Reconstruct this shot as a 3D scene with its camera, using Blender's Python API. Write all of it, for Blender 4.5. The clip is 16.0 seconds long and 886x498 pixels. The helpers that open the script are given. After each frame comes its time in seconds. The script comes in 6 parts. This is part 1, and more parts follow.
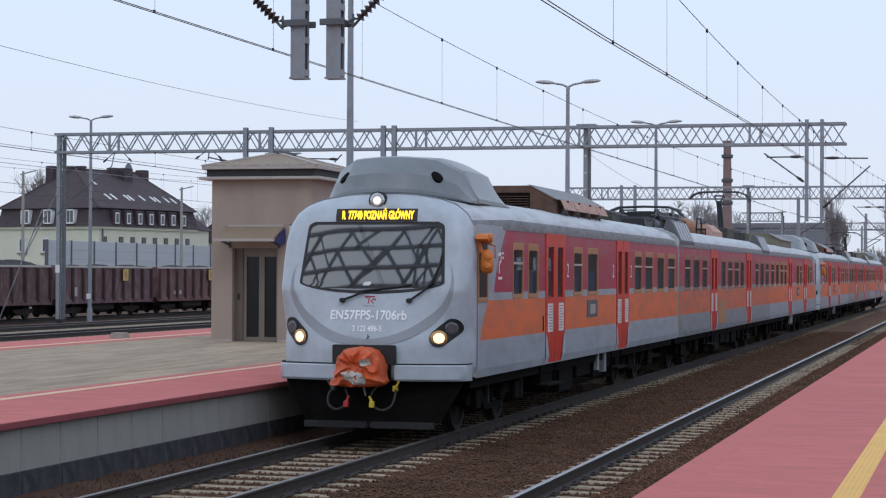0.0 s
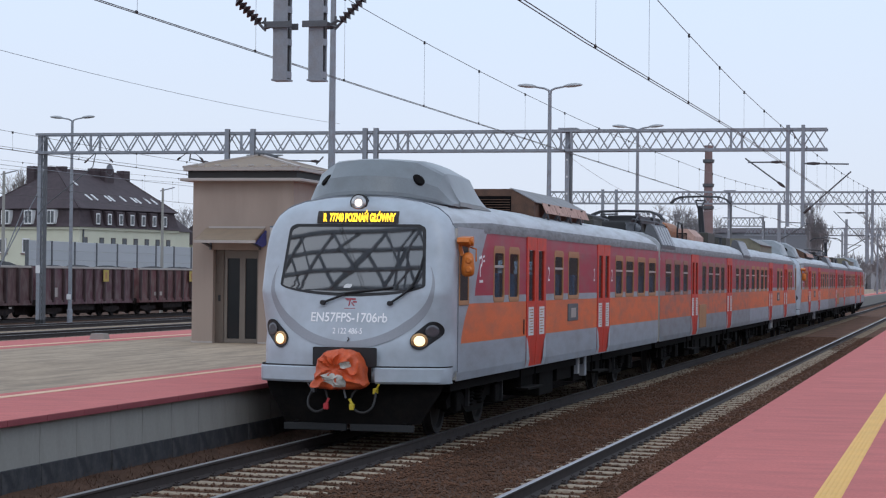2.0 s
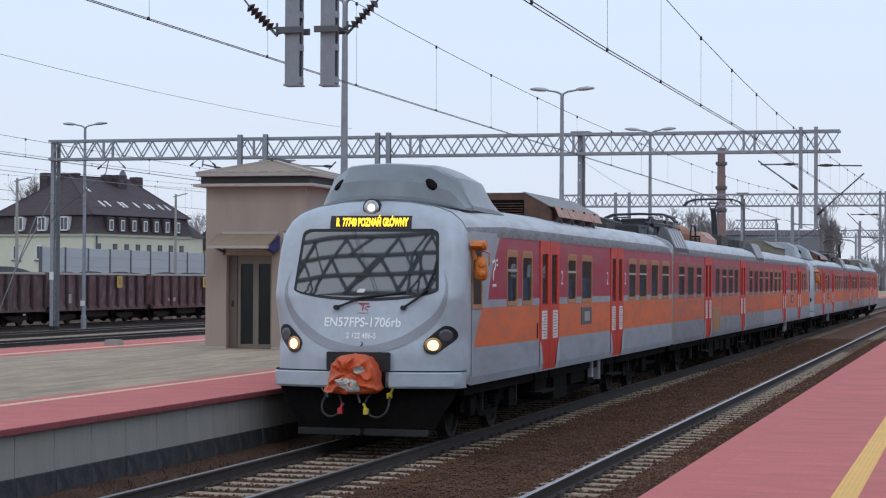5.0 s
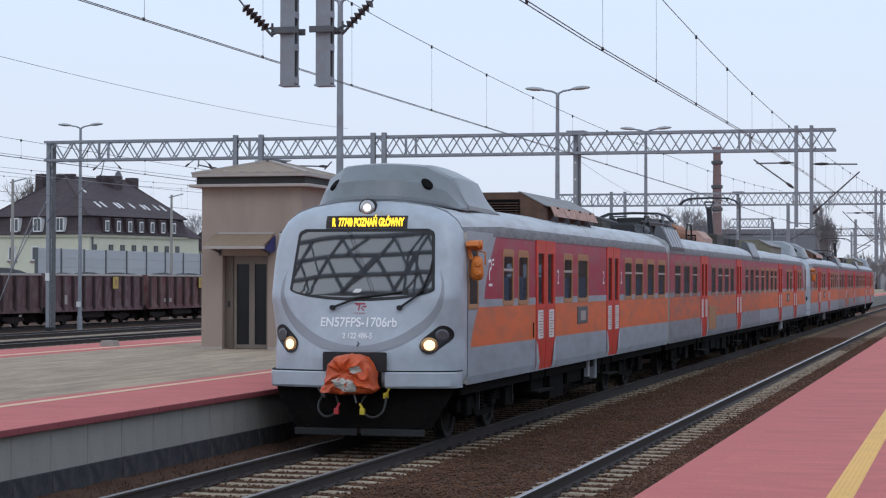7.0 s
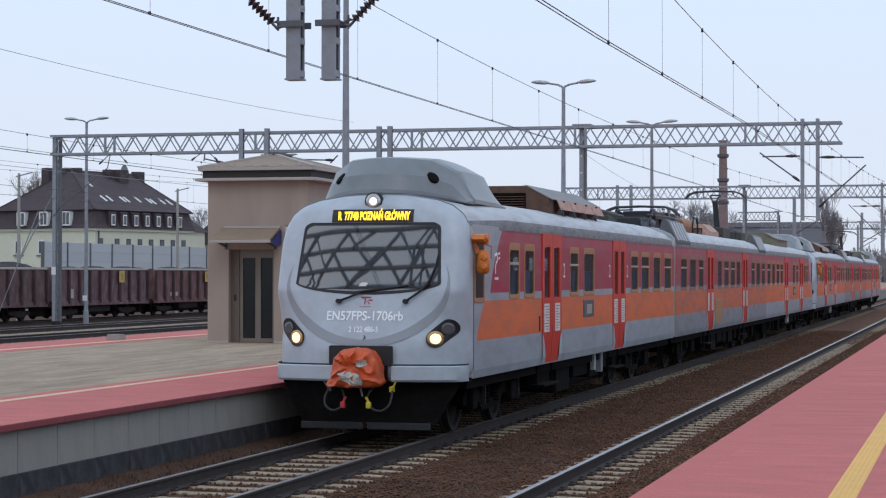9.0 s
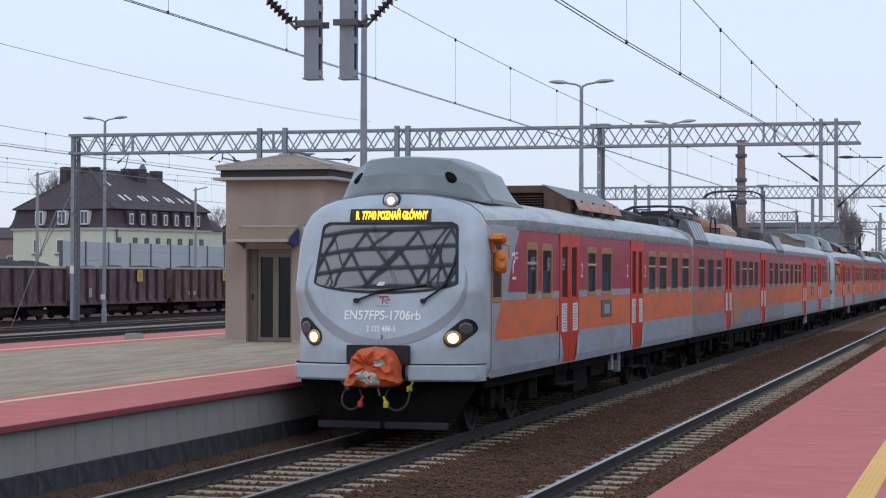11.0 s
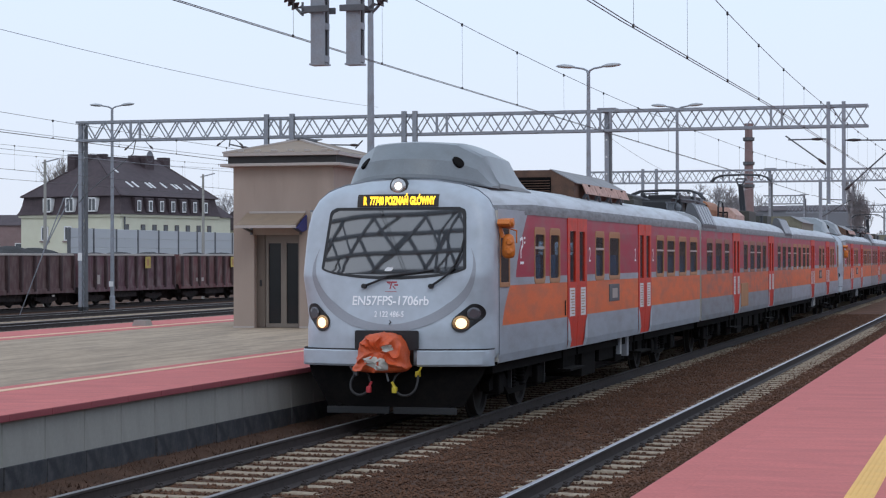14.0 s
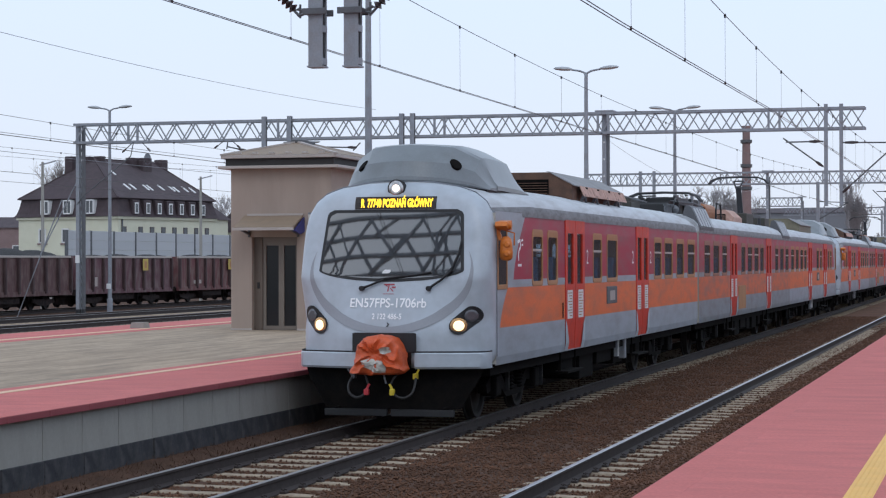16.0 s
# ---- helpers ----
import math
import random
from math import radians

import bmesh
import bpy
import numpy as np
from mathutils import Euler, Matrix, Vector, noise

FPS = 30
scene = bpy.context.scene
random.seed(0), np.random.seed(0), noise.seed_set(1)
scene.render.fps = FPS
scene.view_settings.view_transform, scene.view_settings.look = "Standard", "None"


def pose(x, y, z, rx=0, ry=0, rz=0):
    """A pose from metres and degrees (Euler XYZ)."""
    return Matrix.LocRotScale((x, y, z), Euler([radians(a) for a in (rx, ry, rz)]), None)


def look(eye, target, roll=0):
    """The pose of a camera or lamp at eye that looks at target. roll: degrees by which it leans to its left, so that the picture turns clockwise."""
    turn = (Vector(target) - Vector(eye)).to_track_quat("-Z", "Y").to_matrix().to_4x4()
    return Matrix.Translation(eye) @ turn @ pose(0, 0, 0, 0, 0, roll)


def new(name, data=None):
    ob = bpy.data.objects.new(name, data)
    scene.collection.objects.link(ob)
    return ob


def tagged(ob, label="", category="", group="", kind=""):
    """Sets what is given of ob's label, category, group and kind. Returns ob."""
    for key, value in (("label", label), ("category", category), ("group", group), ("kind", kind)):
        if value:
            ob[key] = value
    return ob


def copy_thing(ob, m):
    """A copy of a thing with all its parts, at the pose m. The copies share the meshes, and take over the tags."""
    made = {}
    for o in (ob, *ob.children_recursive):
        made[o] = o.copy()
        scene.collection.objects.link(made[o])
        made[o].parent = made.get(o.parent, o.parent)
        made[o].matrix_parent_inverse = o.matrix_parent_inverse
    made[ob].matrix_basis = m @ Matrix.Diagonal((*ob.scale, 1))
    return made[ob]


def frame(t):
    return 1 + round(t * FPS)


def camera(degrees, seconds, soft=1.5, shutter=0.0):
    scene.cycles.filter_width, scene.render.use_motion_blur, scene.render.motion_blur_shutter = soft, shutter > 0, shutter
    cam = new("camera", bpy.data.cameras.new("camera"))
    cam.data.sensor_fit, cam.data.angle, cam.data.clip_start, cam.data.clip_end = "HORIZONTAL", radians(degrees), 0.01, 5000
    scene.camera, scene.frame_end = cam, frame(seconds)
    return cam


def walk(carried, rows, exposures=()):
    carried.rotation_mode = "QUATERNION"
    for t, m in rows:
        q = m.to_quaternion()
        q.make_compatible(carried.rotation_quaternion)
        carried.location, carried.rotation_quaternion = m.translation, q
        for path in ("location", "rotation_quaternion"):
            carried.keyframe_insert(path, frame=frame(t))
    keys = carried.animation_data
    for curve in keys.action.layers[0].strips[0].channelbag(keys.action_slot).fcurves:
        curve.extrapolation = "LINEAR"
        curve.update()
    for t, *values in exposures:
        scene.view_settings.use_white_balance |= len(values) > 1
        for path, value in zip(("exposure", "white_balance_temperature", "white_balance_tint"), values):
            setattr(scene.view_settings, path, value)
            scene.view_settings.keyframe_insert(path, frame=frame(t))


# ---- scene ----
cam = camera(24.66, 16.0, soft=1.2)
EYE = (8.502, -27.404, 2.391)
# seconds, yaw, pitch, roll of a camera held at one spot on the platform
ROWS = [
    (0.0, 14.885, 0.703, -0.286),
    (0.5, 14.788, 0.726, -0.183),
    (1.0, 14.518, 0.783, -0.241),
    (1.5, 14.334, 0.810, -0.276),
    (2.0, 14.346, 0.790, -0.651),
    (2.5, 14.334, 0.817, -0.424),
    (3.0, 14.308, 0.886, -0.390),
    (3.5, 14.452, 0.913, -0.418),
    (4.0, 14.710, 0.934, -0.362),
    (6.5, 14.624, 0.885, -0.182),
    (7.0, 14.609, 0.900, -0.126),
    (7.5, 14.669, 0.847, -0.095),
    (8.0, 14.668, 0.753, -0.136),
    (10.5, 15.086, 0.714, -0.022),
    (11.0, 15.278, 0.705, -0.171),
    (11.5, 15.447, 0.643, -0.168),
    (12.0, 15.518, 0.533, 0.029),
    (12.5, 15.555, 0.443, 0.309),
    (13.0, 15.555, 0.370, 0.308),
    (13.5, 15.530, 0.323, 0.280),
    (14.0, 15.499, 0.285, 0.133),
    (14.5, 15.456, 0.283, 0.238),
    (15.0, 15.423, 0.278, 0.234),
    (15.5, 15.409, 0.322, 0.079),
    (16.0, 15.432, 0.350, 0.128),
]
walk(cam, [(t, pose(*EYE, 90 + pitch, roll, yaw)) for t, yaw, pitch, roll in ROWS], [(0.0, 0.0), (8.0, 0.0), (11.0, 0.03), (12.5, 0.08), (16.0, 0.08)])

# ---- light ----
world = bpy.data.worlds.new("overcast_sky")
scene.world = world
world.use_nodes = True
wt = world.node_tree
wt.nodes.clear()
w_out = wt.nodes.new("ShaderNodeOutputWorld")
w_bg = wt.nodes.new("ShaderNodeBackground")
w_sky = wt.nodes.new("ShaderNodeTexSky")
w_sky.sky_type = "NISHITA"
w_sky.sun_disc = False
w_sky.sun_elevation, w_sky.sun_rotation = radians(38), radians(215)
w_sky.air_density, w_sky.dust_density = 1.0, 4.0
w_mul = wt.nodes.new("ShaderNodeMix")
w_mul.data_type, w_mul.blend_type = "RGBA", "MULTIPLY"
w_mul.inputs[0].default_value = 1.0
w_mul.inputs[7].default_value = (0.055, 0.055, 0.055, 1)
w_mix = wt.nodes.new("ShaderNodeMix")
w_mix.data_type = "RGBA"
w_mix.inputs[0].default_value = 0.86
w_geo = wt.nodes.new("ShaderNodeTexCoord")
w_sep = wt.nodes.new("ShaderNodeSeparateXYZ")
w_ramp = wt.nodes.new("ShaderNodeValToRGB")
w_ramp.color_ramp.elements[0].position, w_ramp.color_ramp.elements[0].color = 0.0, (0.85, 0.91, 1.03, 1)
w_ramp.color_ramp.elements[1].position, w_ramp.color_ramp.elements[1].color = 0.16, (0.80, 0.95, 1.19, 1)
w_noise = wt.nodes.new("ShaderNodeTexNoise")
w_noise.inputs["Scale"].default_value, w_noise.inputs["Detail"].default_value = 2.2, 4
w_cl = wt.nodes.new("ShaderNodeMix")
w_cl.data_type, w_cl.blend_type = "RGBA", "SOFT_LIGHT"
w_cl.inputs[0].default_value = 0.12
wt.links.new(w_geo.outputs["Generated"], w_sep.inputs[0])
wt.links.new(w_geo.outputs["Generated"], w_noise.inputs["Vector"])
wt.links.new(w_sep.outputs["Z"], w_ramp.inputs[0])
wt.links.new(w_sky.outputs[0], w_mul.inputs[6])
wt.links.new(w_ramp.outputs[0], w_cl.inputs[6])
wt.links.new(w_noise.outputs[0], w_cl.inputs[7])
wt.links.new(w_mul.outputs[2], w_mix.inputs[6])
wt.links.new(w_cl.outputs[2], w_mix.inputs[7])
wt.links.new(w_mix.outputs[2], w_bg.inputs[0])
w_bg.inputs[1].default_value = 1.0
wt.links.new(w_bg.outputs[0], w_out.inputs[0])

sun = bpy.data.lights.new("sun", "SUN")
sun.energy, sun.angle, sun.color = 0.35, radians(25), (1.0, 0.96, 0.9)
sun_ob = new("sun", sun)
sun_ob.matrix_world = look((20, -40, 45), (0, 0, 0))


# ---- materials ----
def mat(name, color, rough=0.6, metal=0.0, var=0.12, scale=3.0, fine=40.0, bump=0.0, dirt=None, dirt_amt=0.0, stretch=(1, 1, 1),
        emit=0.0, spec=0.5, per_piece=0.0):
    """A painted or mineral surface: two scales of variation, optional stain colour and fine relief."""
    m = bpy.data.materials.new(name)
    m.use_nodes = True
    nt = m.node_tree
    nt.nodes.clear()
    N, Lk = nt.nodes.new, nt.links.new
    out, bs = N("ShaderNodeOutputMaterial"), N("ShaderNodeBsdfPrincipled")
    Lk(bs.outputs[0], out.inputs[0])
    bs.inputs["Roughness"].default_value, bs.inputs["Metallic"].default_value = rough, metal
    bs.inputs["Specular IOR Level"].default_value = spec
    tc, mp = N("ShaderNodeTexCoord"), N("ShaderNodeMapping")
    mp.inputs["Scale"].default_value = stretch
    Lk(tc.outputs["Object"], mp.inputs[0])
    n1, n2 = N("ShaderNodeTexNoise"), N("ShaderNodeTexNoise")
    n1.inputs["Scale"].default_value, n1.inputs["Detail"].default_value = scale, 5
    n2.inputs["Scale"].default_value, n2.inputs["Detail"].default_value = fine, 3
    Lk(mp.outputs[0], n1.inputs["Vector"])
    Lk(tc.outputs["Object"], n2.inputs["Vector"])
    add = N("ShaderNodeMath")
    add.operation = "ADD"
    Lk(n1.outputs[0], add.inputs[0])
    Lk(n2.outputs[0], add.inputs[1])
    src = add.outputs[0]
    if per_piece:
        oi, ma = N("ShaderNodeObjectInfo"), N("ShaderNodeMath")
        ma.operation = "MULTIPLY_ADD"
        Lk(oi.outputs["Random"], ma.inputs[0])
        ma.inputs[1].default_value = per_piece
        Lk(src, ma.inputs[2])
        src = ma.outputs[0]
    mr = N("ShaderNodeMapRange")
    Lk(src, mr.inputs[0])
    mr.inputs[1].default_value, mr.inputs[2].default_value = 0.6, 1.4 + per_piece
    mr.inputs[3].default_value, mr.inputs[4].default_value = 1 - var, 1 + var
    hsv = N("ShaderNodeHueSaturation")
    hsv.inputs["Color"].default_value = (*color, 1)
    Lk(mr.outputs[0], hsv.inputs["Value"])
    col = hsv.outputs[0]
    if dirt:
        n3, rp, mx = N("ShaderNodeTexNoise"), N("ShaderNodeValToRGB"), N("ShaderNodeMix")
        n3.inputs["Scale"].default_value, n3.inputs["Detail"].default_value = scale * 2.3, 8
        Lk(mp.outputs[0], n3.inputs["Vector"])
        rp.color_ramp.elements[0].position, rp.color_ramp.elements[1].position = 0.42, 0.72
        rp.color_ramp.elements[1].color = (dirt_amt, dirt_amt, dirt_amt, 1)
        Lk(n3.outputs[0], rp.inputs[0])
        mx.data_type = "RGBA"
        Lk(rp.outputs[0], mx.inputs[0])
        Lk(col, mx.inputs[6])
        mx.inputs[7].default_value = (*dirt, 1)
        col = mx.outputs[2]
    Lk(col, bs.inputs["Base Color"])
    if bump:
        bp = N("ShaderNodeBump")
        bp.inputs["Strength"].default_value, bp.inputs["Distance"].default_value = 0.6, bump
        Lk(n2.outputs[0], bp.inputs["Height"])
        Lk(bp.outputs[0], bs.inputs["Normal"])
    if emit:
        bs.inputs["Emission Color"].default_value = (*color, 1)
        bs.inputs["Emission Strength"].default_value = emit
    return m


def glass_mat(name, tint, clear):
    m = bpy.data.materials.new(name)
    m.use_nodes = True
    nt = m.node_tree
    nt.nodes.clear()
    N, Lk = nt.nodes.new, nt.links.new
    out, mx, tr, gl, fr = N("ShaderNodeOutputMaterial"), N("ShaderNodeMixShader"), N("ShaderNodeBsdfTransparent"), N("ShaderNodeBsdfGlossy"), N("ShaderNodeLayerWeight")
    tr.inputs[0].default_value = (tint[0] * clear, tint[1] * clear, tint[2] * clear, 1)
    gl.inputs["Roughness"].default_value = 0.03
    fr.inputs[0].default_value = 0.5
    pw, ad = N("ShaderNodeMath"), N("ShaderNodeMath")
    pw.operation, ad.operation = "POWER", "MULTIPLY_ADD"
    pw.inputs[1].default_value = 5.0
    Lk(fr.outputs["Facing"], pw.inputs[0])
    Lk(pw.outputs[0], ad.inputs[0])
    ad.inputs[1].default_value, ad.inputs[2].default_value = 0.8, 0.04
    Lk(ad.outputs[0], mx.inputs[0])
    Lk(tr.outputs[0], mx.inputs[1])
    Lk(gl.outputs[0], mx.inputs[2])
    Lk(mx.outputs[0], out.inputs[0])
    return m


M_MASK = mat("light_grey_gloss_paint", (0.455, 0.51, 0.565), 0.32, var=0.07, scale=1.2, fine=9, dirt=(0.22, 0.22, 0.22), dirt_amt=0.25)
M_BAND = mat("band_grey_paint", (0.29, 0.305, 0.335), 0.42, var=0.07, scale=1.5)
M_RING = mat("mid_grey_paint", (0.20, 0.215, 0.245), 0.38, var=0.06)
M_ROOF = mat("roof_paint_streaked", (0.50, 0.53, 0.56), 0.5, var=0.12, scale=1.0, dirt=(0.2, 0.19, 0.18), dirt_amt=0.45, stretch=(1.5, 0.6, 4))
M_DOME = mat("dome_grey_plastic", (0.19, 0.214, 0.228), 0.33, var=0.1, scale=1.5, dirt=(0.13, 0.135, 0.135), dirt_amt=0.4)
M_GUTTER = mat("sooty_roof_edge", (0.20, 0.205, 0.215), 0.6, var=0.25, scale=2.2, fine=30, dirt=(0.085, 0.08, 0.08), dirt_amt=0.75, stretch=(1, 0.7, 3))
M_BLACK = mat("black_plastic", (0.012, 0.012, 0.014), 0.55, var=0.2)
# Dusty black and worn steel, lowered further to hold the shade under the train.
M_UNDER = mat("dusty_shade_black", (0.006, 0.0055, 0.0055), 0.9, spec=0.1, var=0.4, scale=4, dirt=(0.016, 0.012, 0.010), dirt_amt=0.45)
M_WHEEL = mat("worn_shaded_wheel_steel", (0.013, 0.011, 0.010), 0.8, 0.1, var=0.3)
M_DOOR = mat("bright_red_door_paint", (0.64, 0.046, 0.024), 0.45, spec=0.2, var=0.12, scale=2.5, dirt=(0.32, 0.06, 0.04), dirt_amt=0.4)
M_FRAME = mat("tan_window_frame", (0.42, 0.20, 0.085), 0.6, var=0.15)
# Darker brown frame for the middle cars.
M_FRAMED = mat("darker_window_frame", (0.30, 0.135, 0.085), 0.6, var=0.18)
M_ORANGE = mat("orange_mirror_paint", (0.62, 0.17, 0.02), 0.45, var=0.12)
M_SEAT = mat("blue_seat_cloth", (0.15, 0.31, 0.50), 0.9, var=0.15)
M_INSIDE = mat("cream_interior_laminate", (0.5, 0.48, 0.44), 0.7, var=0.1)
M_WHITE = mat("white_film", (0.7, 0.7, 0.7), 0.5, var=0.06)
M_BAG = mat("orange_tarpaulin", (0.64, 0.105, 0.03), 0.4, var=0.18, scale=6, fine=60, bump=0.01)
M_BAGW = mat("silver_tape_patch", (0.55, 0.53, 0.48), 0.45, var=0.2)
M_HOSE = mat("rubber_hose", (0.025, 0.024, 0.024), 0.6)
M_REDCAP = mat("red_coupling_head", (0.5, 0.04, 0.05), 0.4)
M_YELCAP = mat("yellow_coupling_head", (0.65, 0.5, 0.04), 0.4)
M_STEEL = mat("galvanised_steel", (0.27, 0.29, 0.325), 0.55, 0.15, var=0.15, dirt=(0.2, 0.14, 0.1), dirt_amt=0.25)
M_DKSTEEL = mat("weathered_grey_steel", (0.11, 0.115, 0.125), 0.6, 0.2, var=0.2)
M_PANTO = mat("dark_pantograph_steel", (0.045, 0.047, 0.052), 0.55, 0.2, var=0.2)
M_RUST = mat("rusty_roof_box", (0.13, 0.07, 0.045), 0.8, var=0.25, dirt=(0.045, 0.03, 0.025), dirt_amt=0.6)
M_RUSTL = mat("rust_pink_panel", (0.52, 0.33, 0.27), 0.75, var=0.15, dirt=(0.16, 0.09, 0.06), dirt_amt=0.5)
M_KHAKI = mat("khaki_roof_box", (0.17, 0.155, 0.105), 0.65, var=0.2, dirt=(0.08, 0.07, 0.05), dirt_amt=0.5)
M_SHEET = mat("grey_bitumen_sheet", (0.25, 0.25, 0.255), 0.75, var=0.15, scale=2, dirt=(0.14, 0.12, 0.11), dirt_amt=0.5)
M_OLIVE = mat("olive_roof_box", (0.045, 0.043, 0.035), 0.7, var=0.25)
M_INSUL = mat("brown_glazed_porcelain", (0.05, 0.035, 0.035), 0.25, var=0.15)
M_WIRE = mat("copper_wire_tarnished", (0.10, 0.095, 0.095), 0.6, 0.2)
M_RAILTOP = mat("polished_rail_head", (0.40, 0.40, 0.42), 0.35, 0.8, var=0.1, stretch=(6, 0.2, 1))
M_RAILTOP2 = mat("dull_rail_head", (0.22, 0.205, 0.20), 0.45, 0.6, var=0.15, stretch=(6, 0.2, 1))
M_RAIL = mat("rusted_rail_web", (0.050, 0.040, 0.038), 0.8, spec=0.3, var=0.3, scale=8)
M_SLEEPER = mat("concrete_sleeper", (0.37, 0.30, 0.22), 0.9, spec=0.2, var=0.25, scale=5, fine=60, bump=0.01, dirt=(0.16, 0.11, 0.085), dirt_amt=0.6, per_piece=0.4)
M_STONE = mat("rusty_ballast", (0.135, 0.070, 0.044), 0.95, spec=0.15, var=0.34, scale=0.9, fine=14, dirt=(0.055, 0.033, 0.024), dirt_amt=0.7)
M_BED = mat("ballast_bed", (0.10, 0.057, 0.039), 0.98, spec=0.15, var=0.36, scale=1.2, fine=22, bump=0.05, dirt=(0.06, 0.036, 0.027), dirt_amt=0.7)
M_GROUND = mat("yard_gravel", (0.13, 0.105, 0.09), 0.97, var=0.35, scale=0.3, fine=5, bump=0.05, dirt=(0.09, 0.085, 0.055), dirt_amt=0.6)
M_PINK = mat("pink_platform_paving", (0.55, 0.160, 0.144), 0.85, spec=0.25, var=0.18, scale=0.6, fine=30, bump=0.004, dirt=(0.41, 0.125, 0.12), dirt_amt=0.55, stretch=(1, 2.5, 1))
M_PINKE = mat("dark_red_coping_edge", (0.26, 0.055, 0.065), 0.8, var=0.15, scale=2)
M_PAVER = mat("sandy_concrete_paving", (0.40, 0.31, 0.222), 0.9, spec=0.2, var=0.22, scale=2.0, fine=9, bump=0.006, dirt=(0.20, 0.16, 0.125), dirt_amt=0.75, stretch=(1.0, 0.13, 1))
M_LINE = mat("pale_line_paint", (0.72, 0.49, 0.32), 0.7, var=0.12)
M_YELLOW = mat("yellow_tactile_paving", (0.80, 0.46, 0.12), 0.7, var=0.10, fine=70)
M_PANEL = mat("platform_wall_concrete", (0.335, 0.325, 0.30), 0.85, spec=0.2, var=0.1, scale=1.5, fine=20, dirt=(0.27, 0.26, 0.235), dirt_amt=0.6, stretch=(1, 1, 0.4), per_piece=0.25)
M_FOOT = mat("tarred_wall_footing", (0.032, 0.033, 0.040), 0.9, var=0.4, scale=3, dirt=(0.12, 0.115, 0.11), dirt_amt=0.45)
M_LIFT = mat("taupe_render", (0.365, 0.29, 0.243), 0.88, var=0.07, scale=0.8, fine=60, bump=0.002, dirt=(0.29, 0.23, 0.195), dirt_amt=0.6, stretch=(1.6, 1.6, 0.3))
M_LIFTTRIM = mat("pale_metal_trim", (0.42, 0.37, 0.34), 0.5, 0.1, var=0.08)
M_LIFTROOF = mat("tan_roof_sheet", (0.26, 0.19, 0.13), 0.6, var=0.1, scale=2, dirt=(0.2, 0.15, 0.11), dirt_amt=0.5)
M_DKBAND = mat("dark_eaves_band", (0.03, 0.027, 0.026), 0.7)
M_DFRAME = mat("beige_door_frame", (0.185, 0.155, 0.13), 0.5, 0.2, var=0.08)
M_JAMB = mat("dark_brown_jamb", (0.13, 0.10, 0.08), 0.6, var=0.1)
M_BLUE = mat("blue_sign_enamel", (0.03, 0.035, 0.16), 0.5)
M_HWALL = mat("pale_yellow_render", (0.64, 0.63, 0.50), 0.9, var=0.06, scale=0.4, dirt=(0.55, 0.53, 0.4), dirt_amt=0.4)
M_HROOF = mat("dark_brown_roof_tiles", (0.053, 0.036, 0.041), 0.75, var=0.3, scale=0.8, fine=6, bump=0.03, dirt=(0.085, 0.060, 0.064), dirt_amt=0.5)
M_HWIN = mat("white_window_frame", (0.75, 0.75, 0.75), 0.5)
M_HGLASS = mat("dark_house_glass", (0.05, 0.06, 0.07), 0.08, spec=0.8)
M_BRICK = mat("red_chimney_brick", (0.25, 0.175, 0.17), 0.9, var=0.15, scale=0.6, fine=8, dirt=(0.2, 0.12, 0.11), dirt_amt=0.5)
M_NOISE = mat("light_grey_barrier_panel", (0.47, 0.485, 0.505), 0.7, var=0.1, scale=0.7, stretch=(1, 0.3, 3), per_piece=0.6)
M_WAG1 = mat("brown_wagon_paint", (0.105, 0.052, 0.052), 0.8, var=0.25, scale=1.4, dirt=(0.19, 0.14, 0.13), dirt_amt=0.75, stretch=(1, 1, 0.4))
M_WAG2 = mat("purple_brown_wagon_paint", (0.115, 0.050, 0.062), 0.75, var=0.25, scale=1.4, dirt=(0.22, 0.17, 0.16), dirt_amt=0.75, stretch=(1, 1, 0.4))
M_WAG3 = mat("red_brown_wagon_paint", (0.14, 0.052, 0.055), 0.8, var=0.25, scale=1.4, dirt=(0.22, 0.17, 0.15), dirt_amt=0.75, stretch=(1, 1, 0.4))
# Rib shadows are put into a darker copy of the wagon brown.
M_WRIB = mat("shaded_wagon_rib", (0.05, 0.027, 0.030), 0.8, var=0.3, scale=1.6, dirt=(0.11, 0.075, 0.07), dirt_amt=0.5, stretch=(1, 1, 0.4))
M_WUNDER = mat("brown_grime_underframe", (0.030, 0.024, 0.024), 0.9, spec=0.2, var=0.4, scale=2, dirt=(0.07, 0.05, 0.045), dirt_amt=0.6)
M_COAL = mat("coal", (0.018, 0.017, 0.017), 0.8, var=0.4, scale=2, fine=12, bump=0.08)
M_WYEL = mat("faded_yellow_panel", (0.50, 0.36, 0.09), 0.7, var=0.15)
# Haze of distance is put into these paler bark, wood and far-wall greys.
M_BARK = mat("haze_paled_bark", (0.15, 0.125, 0.115), 0.9, var=0.2)
M_FARWOOD = mat("haze_paled_grey_wood", (0.28, 0.26, 0.265), 0.95, var=0.25, scale=0.3, fine=3)
M_HAZE = mat("far_grey_render", (0.20, 0.205, 0.225), 0.9, var=0.15, scale=0.1)
M_LEDBG = mat("display_black", (0.02, 0.012, 0.008), 0.4)
# Glow for an added, unseen strip that brightens the seats behind the windows.
M_ADDEDGLOW = mat("added_saloon_glow", (0.92, 0.96, 1.0), 0.5, emit=0.9)
M_LED = mat("amber_display_dots", (1.0, 0.62, 0.03), 0.5, emit=1.6)
M_HEAD = mat("warm_headlight_glow", (1.0, 0.74, 0.42), 0.3, emit=1.5)
